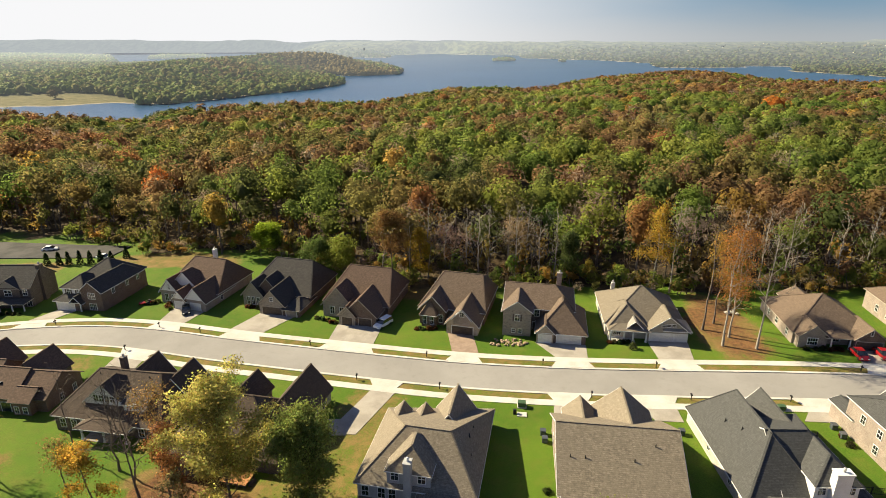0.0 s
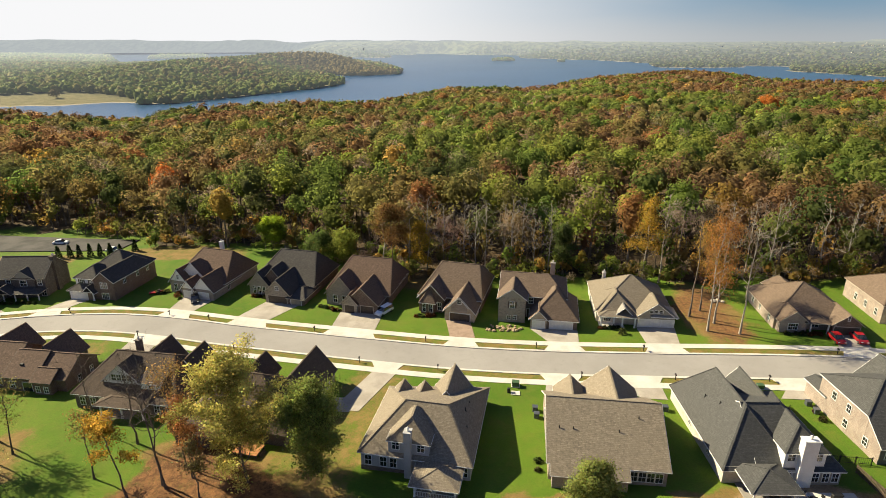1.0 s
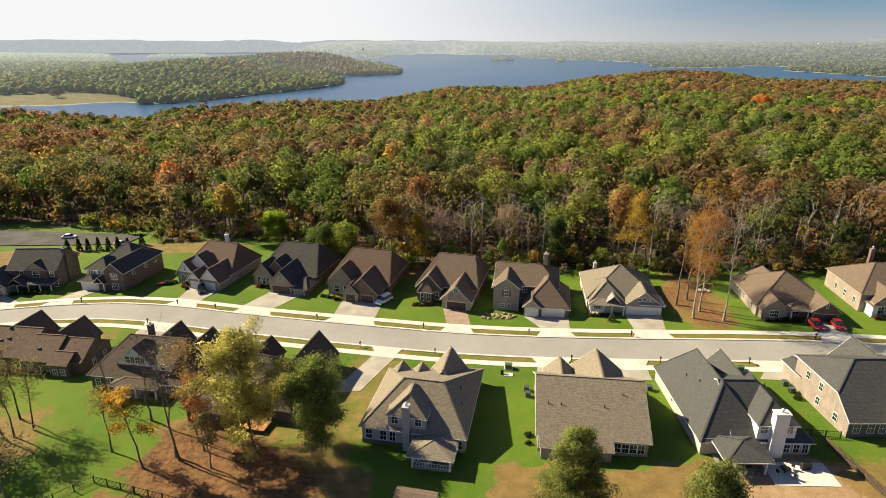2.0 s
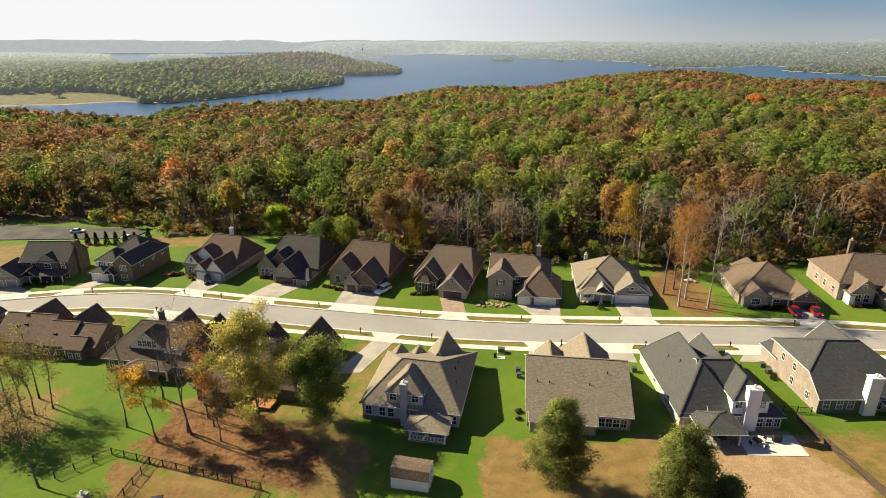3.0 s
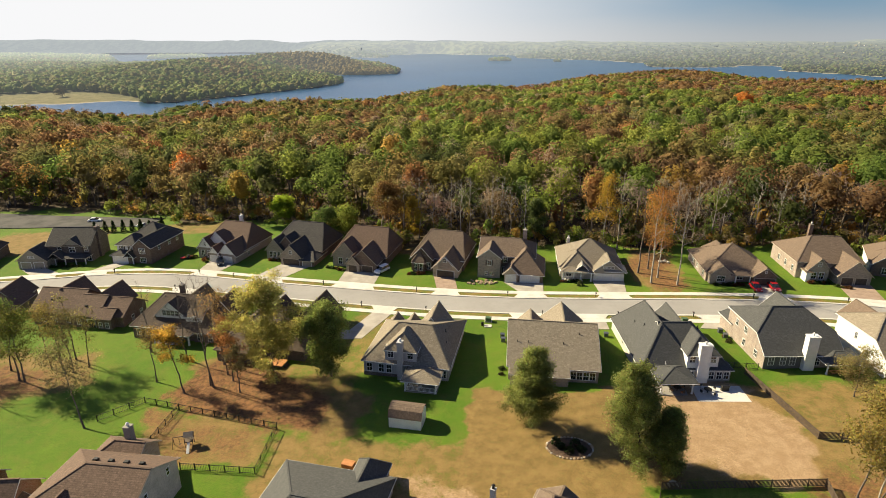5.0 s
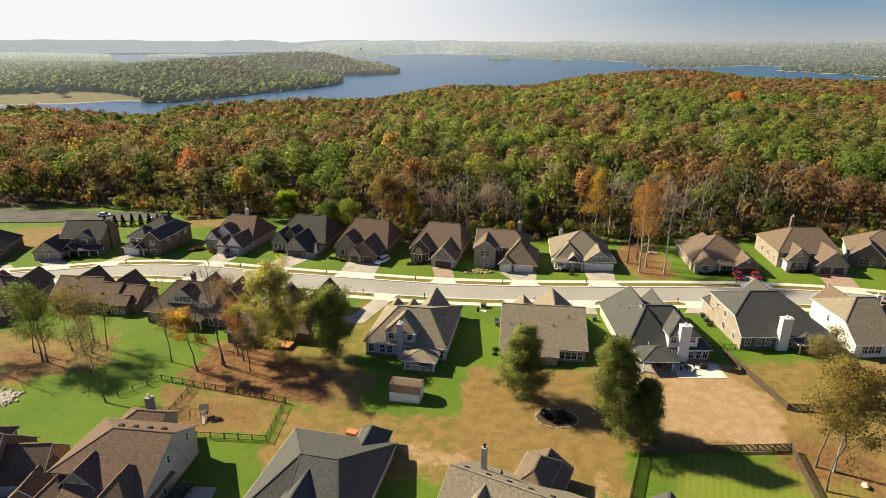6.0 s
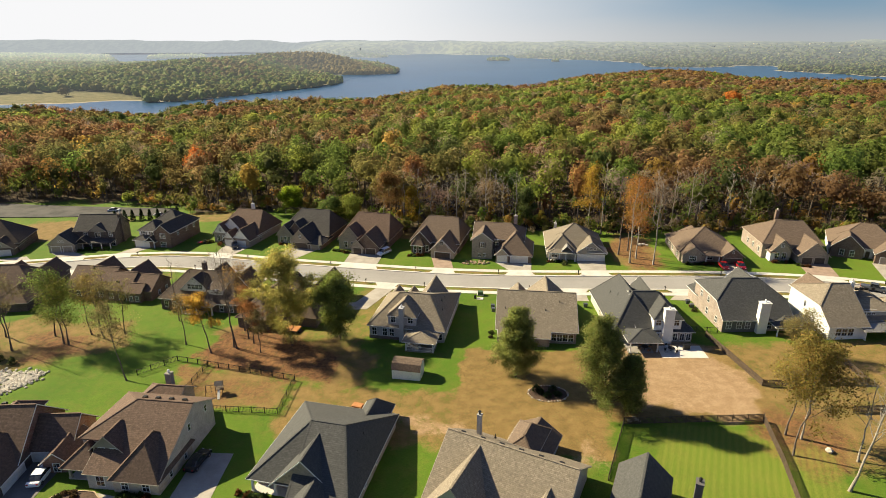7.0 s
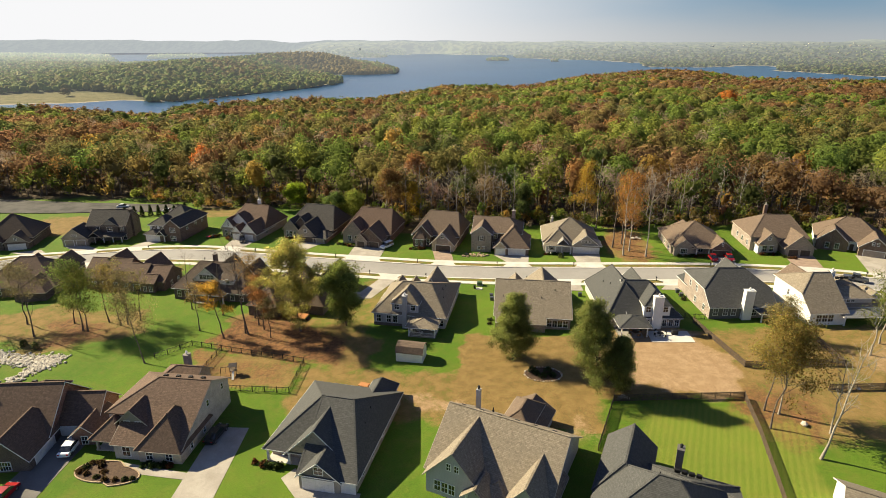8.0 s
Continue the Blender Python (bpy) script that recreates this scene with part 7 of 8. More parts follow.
def shrub(x, y, r, h, tint, label, seed, name="shrub", n=130, size=0.22):
    """A clipped or rounded garden plant: stems inside a skin of small leaves."""
    g = np.random.default_rng(seed)
    d = unit(g.normal(size=(n, 3)))
    d[:, 2] = np.abs(d[:, 2])
    p = d * np.array([r, r, h]) * (0.75 + 0.3 * g.random((n, 1)))
    if name == "cypress":
        k = g.random(n)
        a = g.random(n) * 2 * math.pi
        w = r * (1 - k) ** 0.7 * (0.8 + 0.3 * g.random(n))
        p = np.stack([w * np.cos(a), w * np.sin(a), k * h], -1)
    e = new(name)
    e.empty_display_size = 0.3
    e.matrix_world = pose(x, y, gz(x, y))
    tagged(e, label, "shrub", "garden shrubs")
    st = [(np.array([[0, 0, -0.1], [0, 0, h * 0.5], [0, 0, h * 0.92]]), np.array([0.08, 0.05, 0.02]) * max(0.5, r))]
    for i in range(6):
        q = p[i * 7 % n] * 0.8
        st.append((np.array([[0, 0, 0.05], q * 0.5, q]), np.array([0.04, 0.03, 0.01])))
    s = new("stem", tube_mesh("stem", st, "bark_dark"))
    s.parent = e
    f = new("foliage", leafy(p, 3, 0.1, size, tint, seed + 3))
    f.parent = e
    return e


def shrubs():
    g = random.Random(5)
    for x, y in ((-136.2, 147.6), (-133, 148.4), (-130, 148.6), (-127, 149.4), (-124, 149.9), (-121.2, 150.6), (-118.6, 151.6), (-116.4, 155.5)):
        shrub(x, y, 0.9, g.uniform(3.3, 4.2), (0.05, 0.075, 0.03), "dark narrow evergreen in a planted row", int(1000 + x * 7 % 97), "cypress", 260, 0.3)
    for x0, x1, y0, y1, n in ((-37.5, -30.5, 117.6, 116.2, 0), (-45, -38.5, 119.0, 116.2, 9), (-21, -16, 115.6, 115.2, 6), (20, 24, 112.6, 112.8, 5), (57, 65, 112.6, 112.8, 8), (81, 86.5, 115.6, 115.2, 8), (86.5, 89.5, 113.6, 112, 4),
                              (-63.5, -59.5, 123.4, 122.6, 6), (-84, -81.2, 124.0, 120.0, 5), (-129, -116, 113.4, 115.4, 9), (-45.5, -40.5, 15.8, 16.2, 7), (-28.2, -23.6, 18.0, 17.2, 8), (51.0, 51.6, 86, 82, 2), (5.6, 5.8, 70, 66, 2)):
        for i in range(n):
            k = (i + 0.5) / n
            shrub(x0 + (x1 - x0) * k + g.uniform(-0.3, 0.3), y0 + (y1 - y0) * k + g.uniform(-0.3, 0.3), g.uniform(0.35, 0.65), g.uniform(0.45, 0.9),
                  g.choice([(0.05, 0.085, 0.03), (0.07, 0.1, 0.03), (0.16, 0.07, 0.03), (0.1, 0.1, 0.04)]), "small rounded garden shrub beside a house wall", g.randrange(10**6), n=70)
    for x, y in ((-53.6, 14.8), (-52.6, 13.4), (-51.4, 15.2), (-50.6, 12.9), (-49, 12.4), (-47.4, 12.6), (-46, 12.8), (-44.8, 12.9), (-54, 13.8), (-52, 16.0), (-50.2, 14.0), (-53.2, 15.8)):
        shrub(x, y, g.uniform(0.35, 0.6), g.uniform(0.4, 0.7), g.choice([(0.09, 0.06, 0.03), (0.06, 0.07, 0.03), (0.13, 0.08, 0.04)]), "small brown shrub in a mulched bed", g.randrange(10**6), n=60)
    for x, y in ((15.2, 46.4), (17.2, 47.0), (16.3, 45.6), (18.2, 46.2), (14.4, 47.4)):
        shrub(x, y, g.uniform(0.5, 0.9), g.uniform(0.8, 1.6), (0.06, 0.085, 0.035), "dark shrub in a round stone-edged bed", g.randrange(10**6), n=90)
    for x, y in ((-87.6, 123.6), (-86.8, 124.4), (-89.0, 123.4)):
        shrub(x, y, 0.8, 0.9, (0.12, 0.12, 0.04), "low olive shrub on the lawn", g.randrange(10**6), n=90)
    for x, y in ((-18.6, 15.0), (-17.6, 14.6), (24.4, 110.4), (69.0, 80.2), (-94, 49.5), (-90.5, 48.5)):
        shrub(x, y, 0.7, 1.5, (0.11, 0.13, 0.05), "loose olive-green shrub on the grass", g.randrange(10**6), n=110)


shrubs()


# ---- fences ----
def fence(points, label, h=1.25, style="picket", material="iron_black"):
    e = new("fence")
    x0, y0 = points[0]
    e.matrix_world = pose(x0, y0, 0)
    tagged(e, label, "fence", "garden fences")
    for (ax, ay), (bx, by) in zip(points, points[1:]):
        L = math.hypot(bx - ax, by - ay)
        n = max(1, round(L / 2.4))
        for i in range(n):
            p = (ax + (bx - ax) * i / n - x0, ay + (by - ay) * i / n - y0)
            q = (ax + (bx - ax) * (i + 1) / n - x0, ay + (by - ay) * (i + 1) / n - y0)
            zp, zq = gz(p[0] + x0, p[1] + y0), gz(q[0] + x0, q[1] + y0)
            bm = bmesh.new()
            add_box(bm, p[0] - 0.05, p[0] + 0.05, p[1] - 0.05, p[1] + 0.05, zp - 0.3, zp + h + 0.08)
            part("post", bm, material, e)
            for k in (0.15, h - 0.12):
                bm = bmesh.new()
                add_beam(bm, (*p, zp + k), (*q, zq + k), 0.05, 0.06)
                part("rail", bm, material, e)
            m = int(L / n / (0.24 if style == "picket" else 0.17))
            w = 0.015 if style == "picket" else 0.06
            d = Vector((q[0] - p[0], q[1] - p[1], 0)).normalized()
            turn_m = Matrix(((d.x, -d.y, 0, 0), (d.y, d.x, 0, 0), (0, 0, 1, 0), (0, 0, 0, 1)))
            bm = bmesh.new()
            for j in range(m):
                f = (j + 0.5) / m
                c = Matrix.Translation((p[0] + (q[0] - p[0]) * f, p[1] + (q[1] - p[1]) * f, zp + (zq - zp) * f)) @ turn_m
                add_box(bm, -w, w, -0.012, 0.012, 0.05, h, c)
            tagged(part("infill", bm, material, e), kind="stuff")
    bm = bmesh.new()
    bx, by = points[-1]
    z = gz(bx, by)
    add_box(bm, bx - x0 - 0.05, bx - x0 + 0.05, by - y0 - 0.05, by - y0 + 0.05, z - 0.3, z + h + 0.08)
    part("post", bm, material, e)


fence([(-41.4, 36.6), (-29.8, 36.7), (-30.6, 47.2), (-57, 52.3), (-62, 46.5)], "black metal picket fence round a dry back garden")
fence([(-49.4, 40.0), (-49.8, 50.8)], "black metal picket fence across a back garden")
fence([(23.8, 25.4), (28.2, 38.8), (50.8, 41.6), (49.7, 31.6), (47.4, 17.6), (45.6, 8)], "dark timber fence round a mown lawn", 1.35, "board", "timber_brown")
fence([(46.8, 72.6), (53.2, 72.4)], "black metal picket fence between two houses")
fence([(50.2, 70.5), (54.6, 52.2), (58, 52.2), (66.2, 53.9), (73.2, 54.0), (72.4, 66.5)], "dark timber fence round a lawn", 1.35, "board", "timber_brown")
fence([(66.3, 45.2), (76, 46.4), (90, 47.5)], "dark timber fence beyond the trees", 1.3, "board", "timber_brown")
fence([(-114.6, 134.8), (-109.6, 135.4)], "short black metal fence on a lawn", 1.2)


# ---- street furniture and garden things ----
def mailbox(x, y, turn, label="black mailbox on a black post beside the kerb"):
    e = new("mailbox")
    e.matrix_world = pose(x, y, gz(x, y), 0, 0, turn)
    tagged(e, label, "mailbox", "mailboxes along the street")
    bm = bmesh.new()
    add_box(bm, -0.06, 0.06, -0.06, 0.06, -0.3, 1.25)
    part("post", bm, "iron_black", e)
    bm = bmesh.new()
    add_box(bm, -0.14, 0.14, -0.4, 0.22, 0.98, 1.2)
    bmesh.ops.bevel(bm, geom=[ed for ed in bm.edges if abs(ed.verts[0].co.z - 1.2) < 1e-4 and abs(ed.verts[1].co.z - 1.2) < 1e-4], offset=0.08, segments=2, affect="EDGES")
    b = part("box", bm, "iron_black", e)
    bm = bmesh.new()
    add_box(bm, 0.145, 0.16, -0.1, -0.05, 1.05, 1.28)
    part("flag", bm, "paint_red", b)
    bm = bmesh.new()
    add_tube(bm, (0, 0, 1.25), (0, 0, 1.4), 0.05, 0.01, 6)
    part("finial", bm, "iron_black", e)


for mx in (-117.0, -79.8, -56.0, -28.4, -12.6, 14.2, 31.0, 47.5, 57.6):
    mailbox(mx, float(road_y(mx)) - 5.3, 180)
for mx in (-103.6, -78.6, -68.0, -41.6, -16.6, 6.2, 27.4, 64.2, 84.6, 101.5):
    mailbox(mx, float(road_y(mx)) + 5.3, 0)


def car(x, y, turn, paint, label, length=4.7, h=1.5, suv=False, pickup=False):
    e = new("car")
    e.matrix_world = pose(x, y, gz(x, y) + 0.06, 0, 0, turn)
    tagged(e, label, "car", "parked cars")
    L, W = length / 2, 0.92
    bm = bmesh.new()
    prof = [(-L, 0.35), (-L + 0.05, 0.75), (-L + 0.12, 0.92), (-0.9 * 1, 0.98), (L - 1.0, 0.92), (L - 0.15, 0.78), (L, 0.55), (L - 0.05, 0.3)]
    if suv or pickup:
        prof = [(a, b * 1.12) for a, b in prof]
    lo = [bm.verts.new((a, -W, b)) for a, b in prof]
    hi = [bm.verts.new((a, W, b)) for a, b in prof]
    bm.faces.new(lo)
    bm.faces.new(hi[::-1])
    for i in range(len(prof)):
        j = (i + 1) % len(prof)
        bm.faces.new((lo[j], lo[i], hi[i], hi[j]))
    bmesh.ops.recalc_face_normals(bm, faces=bm.faces[:])
    bmesh.ops.bevel(bm, geom=bm.edges[:], offset=0.05, segments=2, affect="EDGES")
    body = part("body", bm, paint, e, smooth_it=False)
    top = h if not suv else h + 0.28
    if pickup:
        base = [(-0.9, 1.05), (-0.75, 1.8), (0.7, 1.8), (1.35, 1.05)]
    elif suv:
        base = [(-L + 0.15, 1.05), (-L + 0.4, top), (0.55, top), (1.25, 1.05)]
    else:
        base = [(-L + 0.55, 0.96), (-1.0, top), (0.35, top), (1.25, 0.93)]
    bm = bmesh.new()
    lo = [bm.verts.new((a, -W + (0.05 if k in (0, 3) else 0.2), b)) for k, (a, b) in enumerate(base)]
    hi = [bm.verts.new((a, W - (0.05 if k in (0, 3) else 0.2), b)) for k, (a, b) in enumerate(base)]
    bm.faces.new(lo)
    bm.faces.new(hi[::-1])
    for i in range(4):
        j = (i + 1) % 4
        bm.faces.new((lo[j], lo[i], hi[i], hi[j]))
    bmesh.ops.recalc_face_normals(bm, faces=bm.faces[:])
    part("cabin_glass", bm, "glass", body, "dark car glass")
    bm = bmesh.new()
    (a0, z0), (a1, z1) = base[1], base[2]
    add_box(bm, a0 - 0.08, a1 + 0.05, -W + 0.17, W - 0.17, z0 - 0.02, z0 + 0.06)
    bmesh.ops.bevel(bm, geom=bm.edges[:], offset=0.025, segments=1, affect="EDGES")
    part("car_roof", bm, paint, body)
    for sx in (-L + 0.9, L - 0.85):
        for sy in (-1, 1):
            bm = bmesh.new()
            add_tube(bm, (sx, sy * (W - 0.2), 0.33), (sx, sy * (W + 0.01), 0.33), 0.33, 0.33, 14)
            w = part("wheel", bm, "rubber", e, "black tyre")
            bm = bmesh.new()
            add_tube(bm, (sx, sy * (W - 0.05), 0.33), (sx, sy * (W + 0.025), 0.33), 0.2, 0.18, 10)
            part("rim", bm, "chrome", w)
    for sy in (-1, 1):
        bm = bmesh.new()
        add_box(bm, L - 0.12, L - 0.01, sy * 0.62 - 0.18, sy * 0.62 + 0.18, 0.6, 0.74)
        part("headlight", bm, "fabric_white", body)
        bm = bmesh.new()
        add_box(bm, -L - 0.01, -L + 0.08, sy * 0.68 - 0.14, sy * 0.68 + 0.14, 0.68, 0.86)
        part("tail_light", bm, "paint_red", body)
    return e


car(-28.2, 116.2, -118, "paint_white", "white sport utility car parked on a pale driveway", 4.9, 1.5, True)
car(-76.6, 119.6, -60, "paint_black", "black car parked in front of a garage", 4.7)
car(-59.0, 18.5, 102, "paint_white", "white saloon car parked on a concrete drive", 4.8, 1.42)
car(66.6, 110.6, -90, "paint_red", "bright red car parked on a driveway", 4.4)
car(71.0, 110.9, -90, "paint_red", "bright red car parked on a driveway", 4.4)
car(97.2, 97.3, -28, "paint_grey", "dark grey pickup truck parked at the kerb", 5.6, 1.5, False, True)
car(-37.2, 23.6, 86, "paint_black", "black car parked in the shade of a tall wall", 5.0, 1.45)
car(-61.2, 8.0, 95, "paint_red", "bright red car parked on a concrete drive", 4.4)
car(-146, 160.5, 20, "paint_white", "white car parked on the grey yard", 4.6)
car(-122.8, 154.2, 10, "paint_white", "white car parked on the grey yard", 4.6)


def shed():
    e = new("garden_shed")
    e.matrix_world = pose(-12.4, 49.3, gz(-9, 50), 0, 0, -5)
    tagged(e, "low grey-white garden shed with brown barn roof", "shed")
    L, W = 5.4, 3.6
    prof = [(0, 2.0), (0.55, 2.9), (W / 2, 3.3), (W - 0.55, 2.9), (W, 2.0)]
    bm = bmesh.new()
    pts = [(0, -0.3)] + prof + [(W, -0.3)]
    a = [bm.verts.new((0, y, z)) for y, z in pts]
    b = [bm.verts.new((L, y, z)) for y, z in pts]
    bm.faces.new(a[::-1])
    bm.faces.new(b)
    for i in range(len(pts) - 1):
        bm.faces.new((a[i], a[i + 1], b[i + 1], b[i]))
    bmesh.ops.recalc_face_normals(bm, faces=bm.faces[:])
    part("wall", bm, "siding_white", e)
    bm = bmesh.new()
    rp = [(-0.15, 1.88), (0.5, 2.98), (W / 2, 3.4), (W - 0.5, 2.98), (W + 0.15, 1.88)]
    rows = [[bm.verts.new((x, y, z + dz)) for y, z in rp] for dz in (0.0, 0.1) for x in (-0.12, L + 0.12)]
    for i in range(4):
        bm.faces.new((rows[2][i], rows[3][i], rows[3][i + 1], rows[2][i + 1]))
        bm.faces.new((rows[0][i + 1], rows[1][i + 1], rows[1][i], rows[0][i]))
        bm.faces.new((rows[0][i], rows[2][i], rows[2][i + 1], rows[0][i + 1]))
        bm.faces.new((rows[3][i], rows[1][i], rows[1][i + 1], rows[3][i + 1]))
    bm.faces.new((rows[0][0], rows[1][0], rows[3][0], rows[2][0]))
    bm.faces.new((rows[0][4], rows[2][4], rows[3][4], rows[1][4]))
    part("roof", bm, "roof_taupe", e)
    bm = bmesh.new()
    add_box(bm, L - 0.02, L + 0.05, 1.0, 2.6, 0.0, 1.9)
    part("door", bm, "trim_white", e, "white double shed door")


shed()


def playset():
    e = new("play_set")
    e.matrix_world = pose(-43.0, 42.2, gz(-43, 42), 0, 0, 20) @ Matrix.Scale(0.72, 4)
    tagged(e, "timber children's play tower with slide and swing beam", "play set")
    for x in (-0.8, 0.8):
        for y in (-0.8, 0.8):
            bm = bmesh.new()
            add_box(bm, x - 0.06, x + 0.06, y - 0.06, y + 0.06, -0.2, 2.6)
            part("post", bm, "timber_brown", e)
    bm = bmesh.new()
    add_box(bm, -0.9, 0.9, -0.9, 0.9, 1.3, 1.4)
    part("deck", bm, "timber_brown", e)
    bm = bmesh.new()
    vs = [bm.verts.new(v) for v in ((-1.0, -1.0, 2.55), (1.0, -1.0, 2.55), (1.0, 1.0, 2.55), (-1.0, 1.0, 2.55), (-1.0, 0, 3.4), (1.0, 0, 3.4))]
    for f in ((0, 1, 5, 4), (2, 3, 4, 5), (3, 0, 4), (1, 2, 5), (3, 2, 1, 0)):
        bm.faces.new([vs[i] for i in f])
    part("canopy", bm, "timber_grey", e)
    bm = bmesh.new()
    add_beam(bm, (0, -0.9, 1.35), (0, -3.2, 0.1), 0.6, 0.06)
    part("slide", bm, "fabric_white", e, "white plastic slide")
    bm = bmesh.new()
    add_beam(bm, (-0.8, 0, 2.4), (-3.2, 0, 2.4), 0.12, 0.12)
    part("swing_beam", bm, "timber_brown", e)
    for y in (-0.9, 0.9):
        bm = bmesh.new()
        add_beam(bm, (-3.2, 0, 2.4), (-3.4, y, -0.1), 0.1, 0.1)
        part("leg", bm, "timber_brown", e)
    for x in (-2.0,):
        bm = bmesh.new()
        add_beam(bm, (x, -0.2, 2.4), (x, -0.2, 0.5), 0.03, 0.03)
        add_beam(bm, (x, 0.2, 2.4), (x, 0.2, 0.5), 0.03, 0.03)
        add_box(bm, x - 0.1, x + 0.1, -0.25, 0.25, 0.46, 0.5)
        part("swing", bm, "iron_black", e)


playset()


def stone_lump(bm, x, y, z, r, g):
    m = Matrix.Translation((x, y, z)) @ Euler((g.random() * 3, g.random() * 3, g.random() * 3)).to_matrix().to_4x4()
    vs = bmesh.ops.create_icosphere(bm, subdivisions=1, radius=r, matrix=m)["verts"]
    for v in vs:
        v.co.z = z + (v.co.z - z) * 0.65
        v.co += Vector((g.gauss(0, 0.1), g.gauss(0, 0.1), g.gauss(0, 0.07))) * r


def rocks():
    g = random.Random(3)
    e = new("planting_bed")
    e.matrix_world = pose(16.4, 46.6, 0)
    tagged(e, "round planting bed edged with pale stones", "planting bed")
    bm = bmesh.new()
    ring = [bm.verts.new((3.4 * math.cos(a * math.pi / 12), 2.4 * math.sin(a * math.pi / 12), gz(16.4 + 3.4 * math.cos(a * math.pi / 12), 46.6) + 0.06)) for a in range(24)]
    bm.faces.new(ring)
    part("soil", bm, "mulch", e)
    for i in range(40):
        a = i * 2 * math.pi / 40
        x, y = 3.5 * math.cos(a), 2.5 * math.sin(a)
        bm = bmesh.new()
        stone_lump(bm, x, y, gz(16.4 + x, 46.6 + y) + 0.08, g.uniform(0.17, 0.27), g)
        part("stone", bm, "rock_tan" if i % 3 else "rock_pale", e)
    bm = bmesh.new()
    for i in range(900):
        k = g.random()
        x = -100 + 19 * k + g.gauss(0, 0.8)
        y = 45.6 - 2.0 * math.sin(k * 2.2) + g.gauss(0, 1.5) * (0.6 + 0.4 * k)
        if i % 4 == 0:
            x, y = -82.5 + g.gauss(0, 0.9) - 3.0 * k, 45 - 9 * k + g.gauss(0, 1.0)
        stone_lump(bm, x, y, gz(x, y) + 0.1, g.uniform(0.18, 0.42), g)
    me = bpy.data.meshes.new("rocks")
    bm.to_mesh(me)
    bm.free()
    me.materials.append(MATS["rock_pale"])
    tagged(new("rocks", me), "pale loose rocks lining a drainage channel", "rocks", kind="stuff")
    for x, y, r in ((30.0, 40.0, 0.6), (29.3, 39.6, 0.45), (30.8, 39.8, 0.4), (48, 128, 0.7), (49.2, 128.6, 0.6), (50, 127.8, 0.5), (71.5, 46, 0.5), (57.5, 34.5, 0.6)):
        bm = bmesh.new()
        stone_lump(bm, 0, 0, r * 0.5, r, g)
        me = bpy.data.meshes.new("boulder")
        bm.to_mesh(me)
        bm.free()
        me.materials.append(MATS["rock_pale"])
        b = new("boulder", me)
        b.matrix_world = pose(x, y, gz(x, y))
        tagged(b, "pale weathered boulder lying on the grass", "boulder", "boulders")
    e = new("rock_garden")
    e.matrix_world = pose(-0.6, 110.6, 0)
    tagged(e, "bank of tan boulders in front of a stone house", "rock garden")
    for i in range(38):
        x, y = g.uniform(-3.6, 3.8), g.uniform(-1.3, 1.5)
        bm = bmesh.new()
        stone_lump(bm, x, y, gz(x - 0.6, y + 110.6) + 0.15, g.uniform(0.25, 0.5), g)
        part("stone", bm, "rock_tan", e)
    # mulched bed in front of the tan house
    e = new("planting_bed")
    e.matrix_world = pose(-50.4, 14.2, 0)
    tagged(e, "mulched flower bed with pale stone edging along a path", "planting bed")
    bm = bmesh.new()
    pts = [(4.4 * math.cos(a * math.pi / 14) * (1 if math.cos(a * math.pi / 14) < 0 else 1.4), 2.3 * math.sin(a * math.pi / 14) - (0.8 if math.cos(a * math.pi / 14) > 0.4 else 0)) for a in range(28)]
    bm.faces.new([bm.verts.new((x, y, gz(x - 50.4, y + 14.2) + 0.07)) for x, y in pts])
    part("soil", bm, "mulch", e)
    for (ax, ay), (bx, by) in zip(pts, pts[1:] + pts[:1]):
        bm = bmesh.new()
        add_beam(bm, (ax, ay, gz(ax - 50.4, ay + 14.2) + 0.1), (bx, by, gz(bx - 50.4, by + 14.2) + 0.1), 0.18, 0.16)
        part("edging", bm, "rock_tan", e)


rocks()


def box_thing(name, x, y, turn, w, d, h, material, label, category, lid=True):
    e = new(name)
    e.matrix_world = pose(x, y, gz(x, y), 0, 0, turn)
    tagged(e, label, category)
    bm = bmesh.new()
    add_box(bm, -w / 2, w / 2, -d / 2, d / 2, -0.1, h * 0.88)
    bmesh.ops.bevel(bm, geom=bm.edges[:], offset=0.04, segments=1, affect="EDGES")
    part("body", bm, material, e)
    if lid:
        bm = bmesh.new()
        add_box(bm, -w / 2 - 0.04, w / 2 + 0.04, -d / 2 - 0.04, d / 2 + 0.04, h * 0.86, h)
        bmesh.ops.bevel(bm, geom=bm.edges[:], offset=0.03, segments=1, affect="EDGES")
        part("lid", bm, material, e)
    return e


box_thing("utility_box", 2.1, 88.6, 0, 1.3, 1.0, 1.0, "plastic_green", "green metal utility box on a concrete pad", "utility box")
box_thing("utility_box", 0.9, 86.4, 10, 0.5, 0.4, 0.9, "iron_black", "small dark utility pillar on the lawn", "utility box")
box_thing("utility_box", 45.0, 91.6, 5, 1.2, 0.9, 0.8, "plastic_green", "green metal utility box on a lawn", "utility box")
for x, y in ((5.4, 81.4), (5.6, 79.6), (27.0, 83.4), (51.0, 87.0), (51.3, 84.8)):
    box_thing("air_conditioner", x, y, 0, 0.85, 0.85, 0.9, "paint_grey", "grey air-conditioning unit beside a brick wall", "air conditioner")


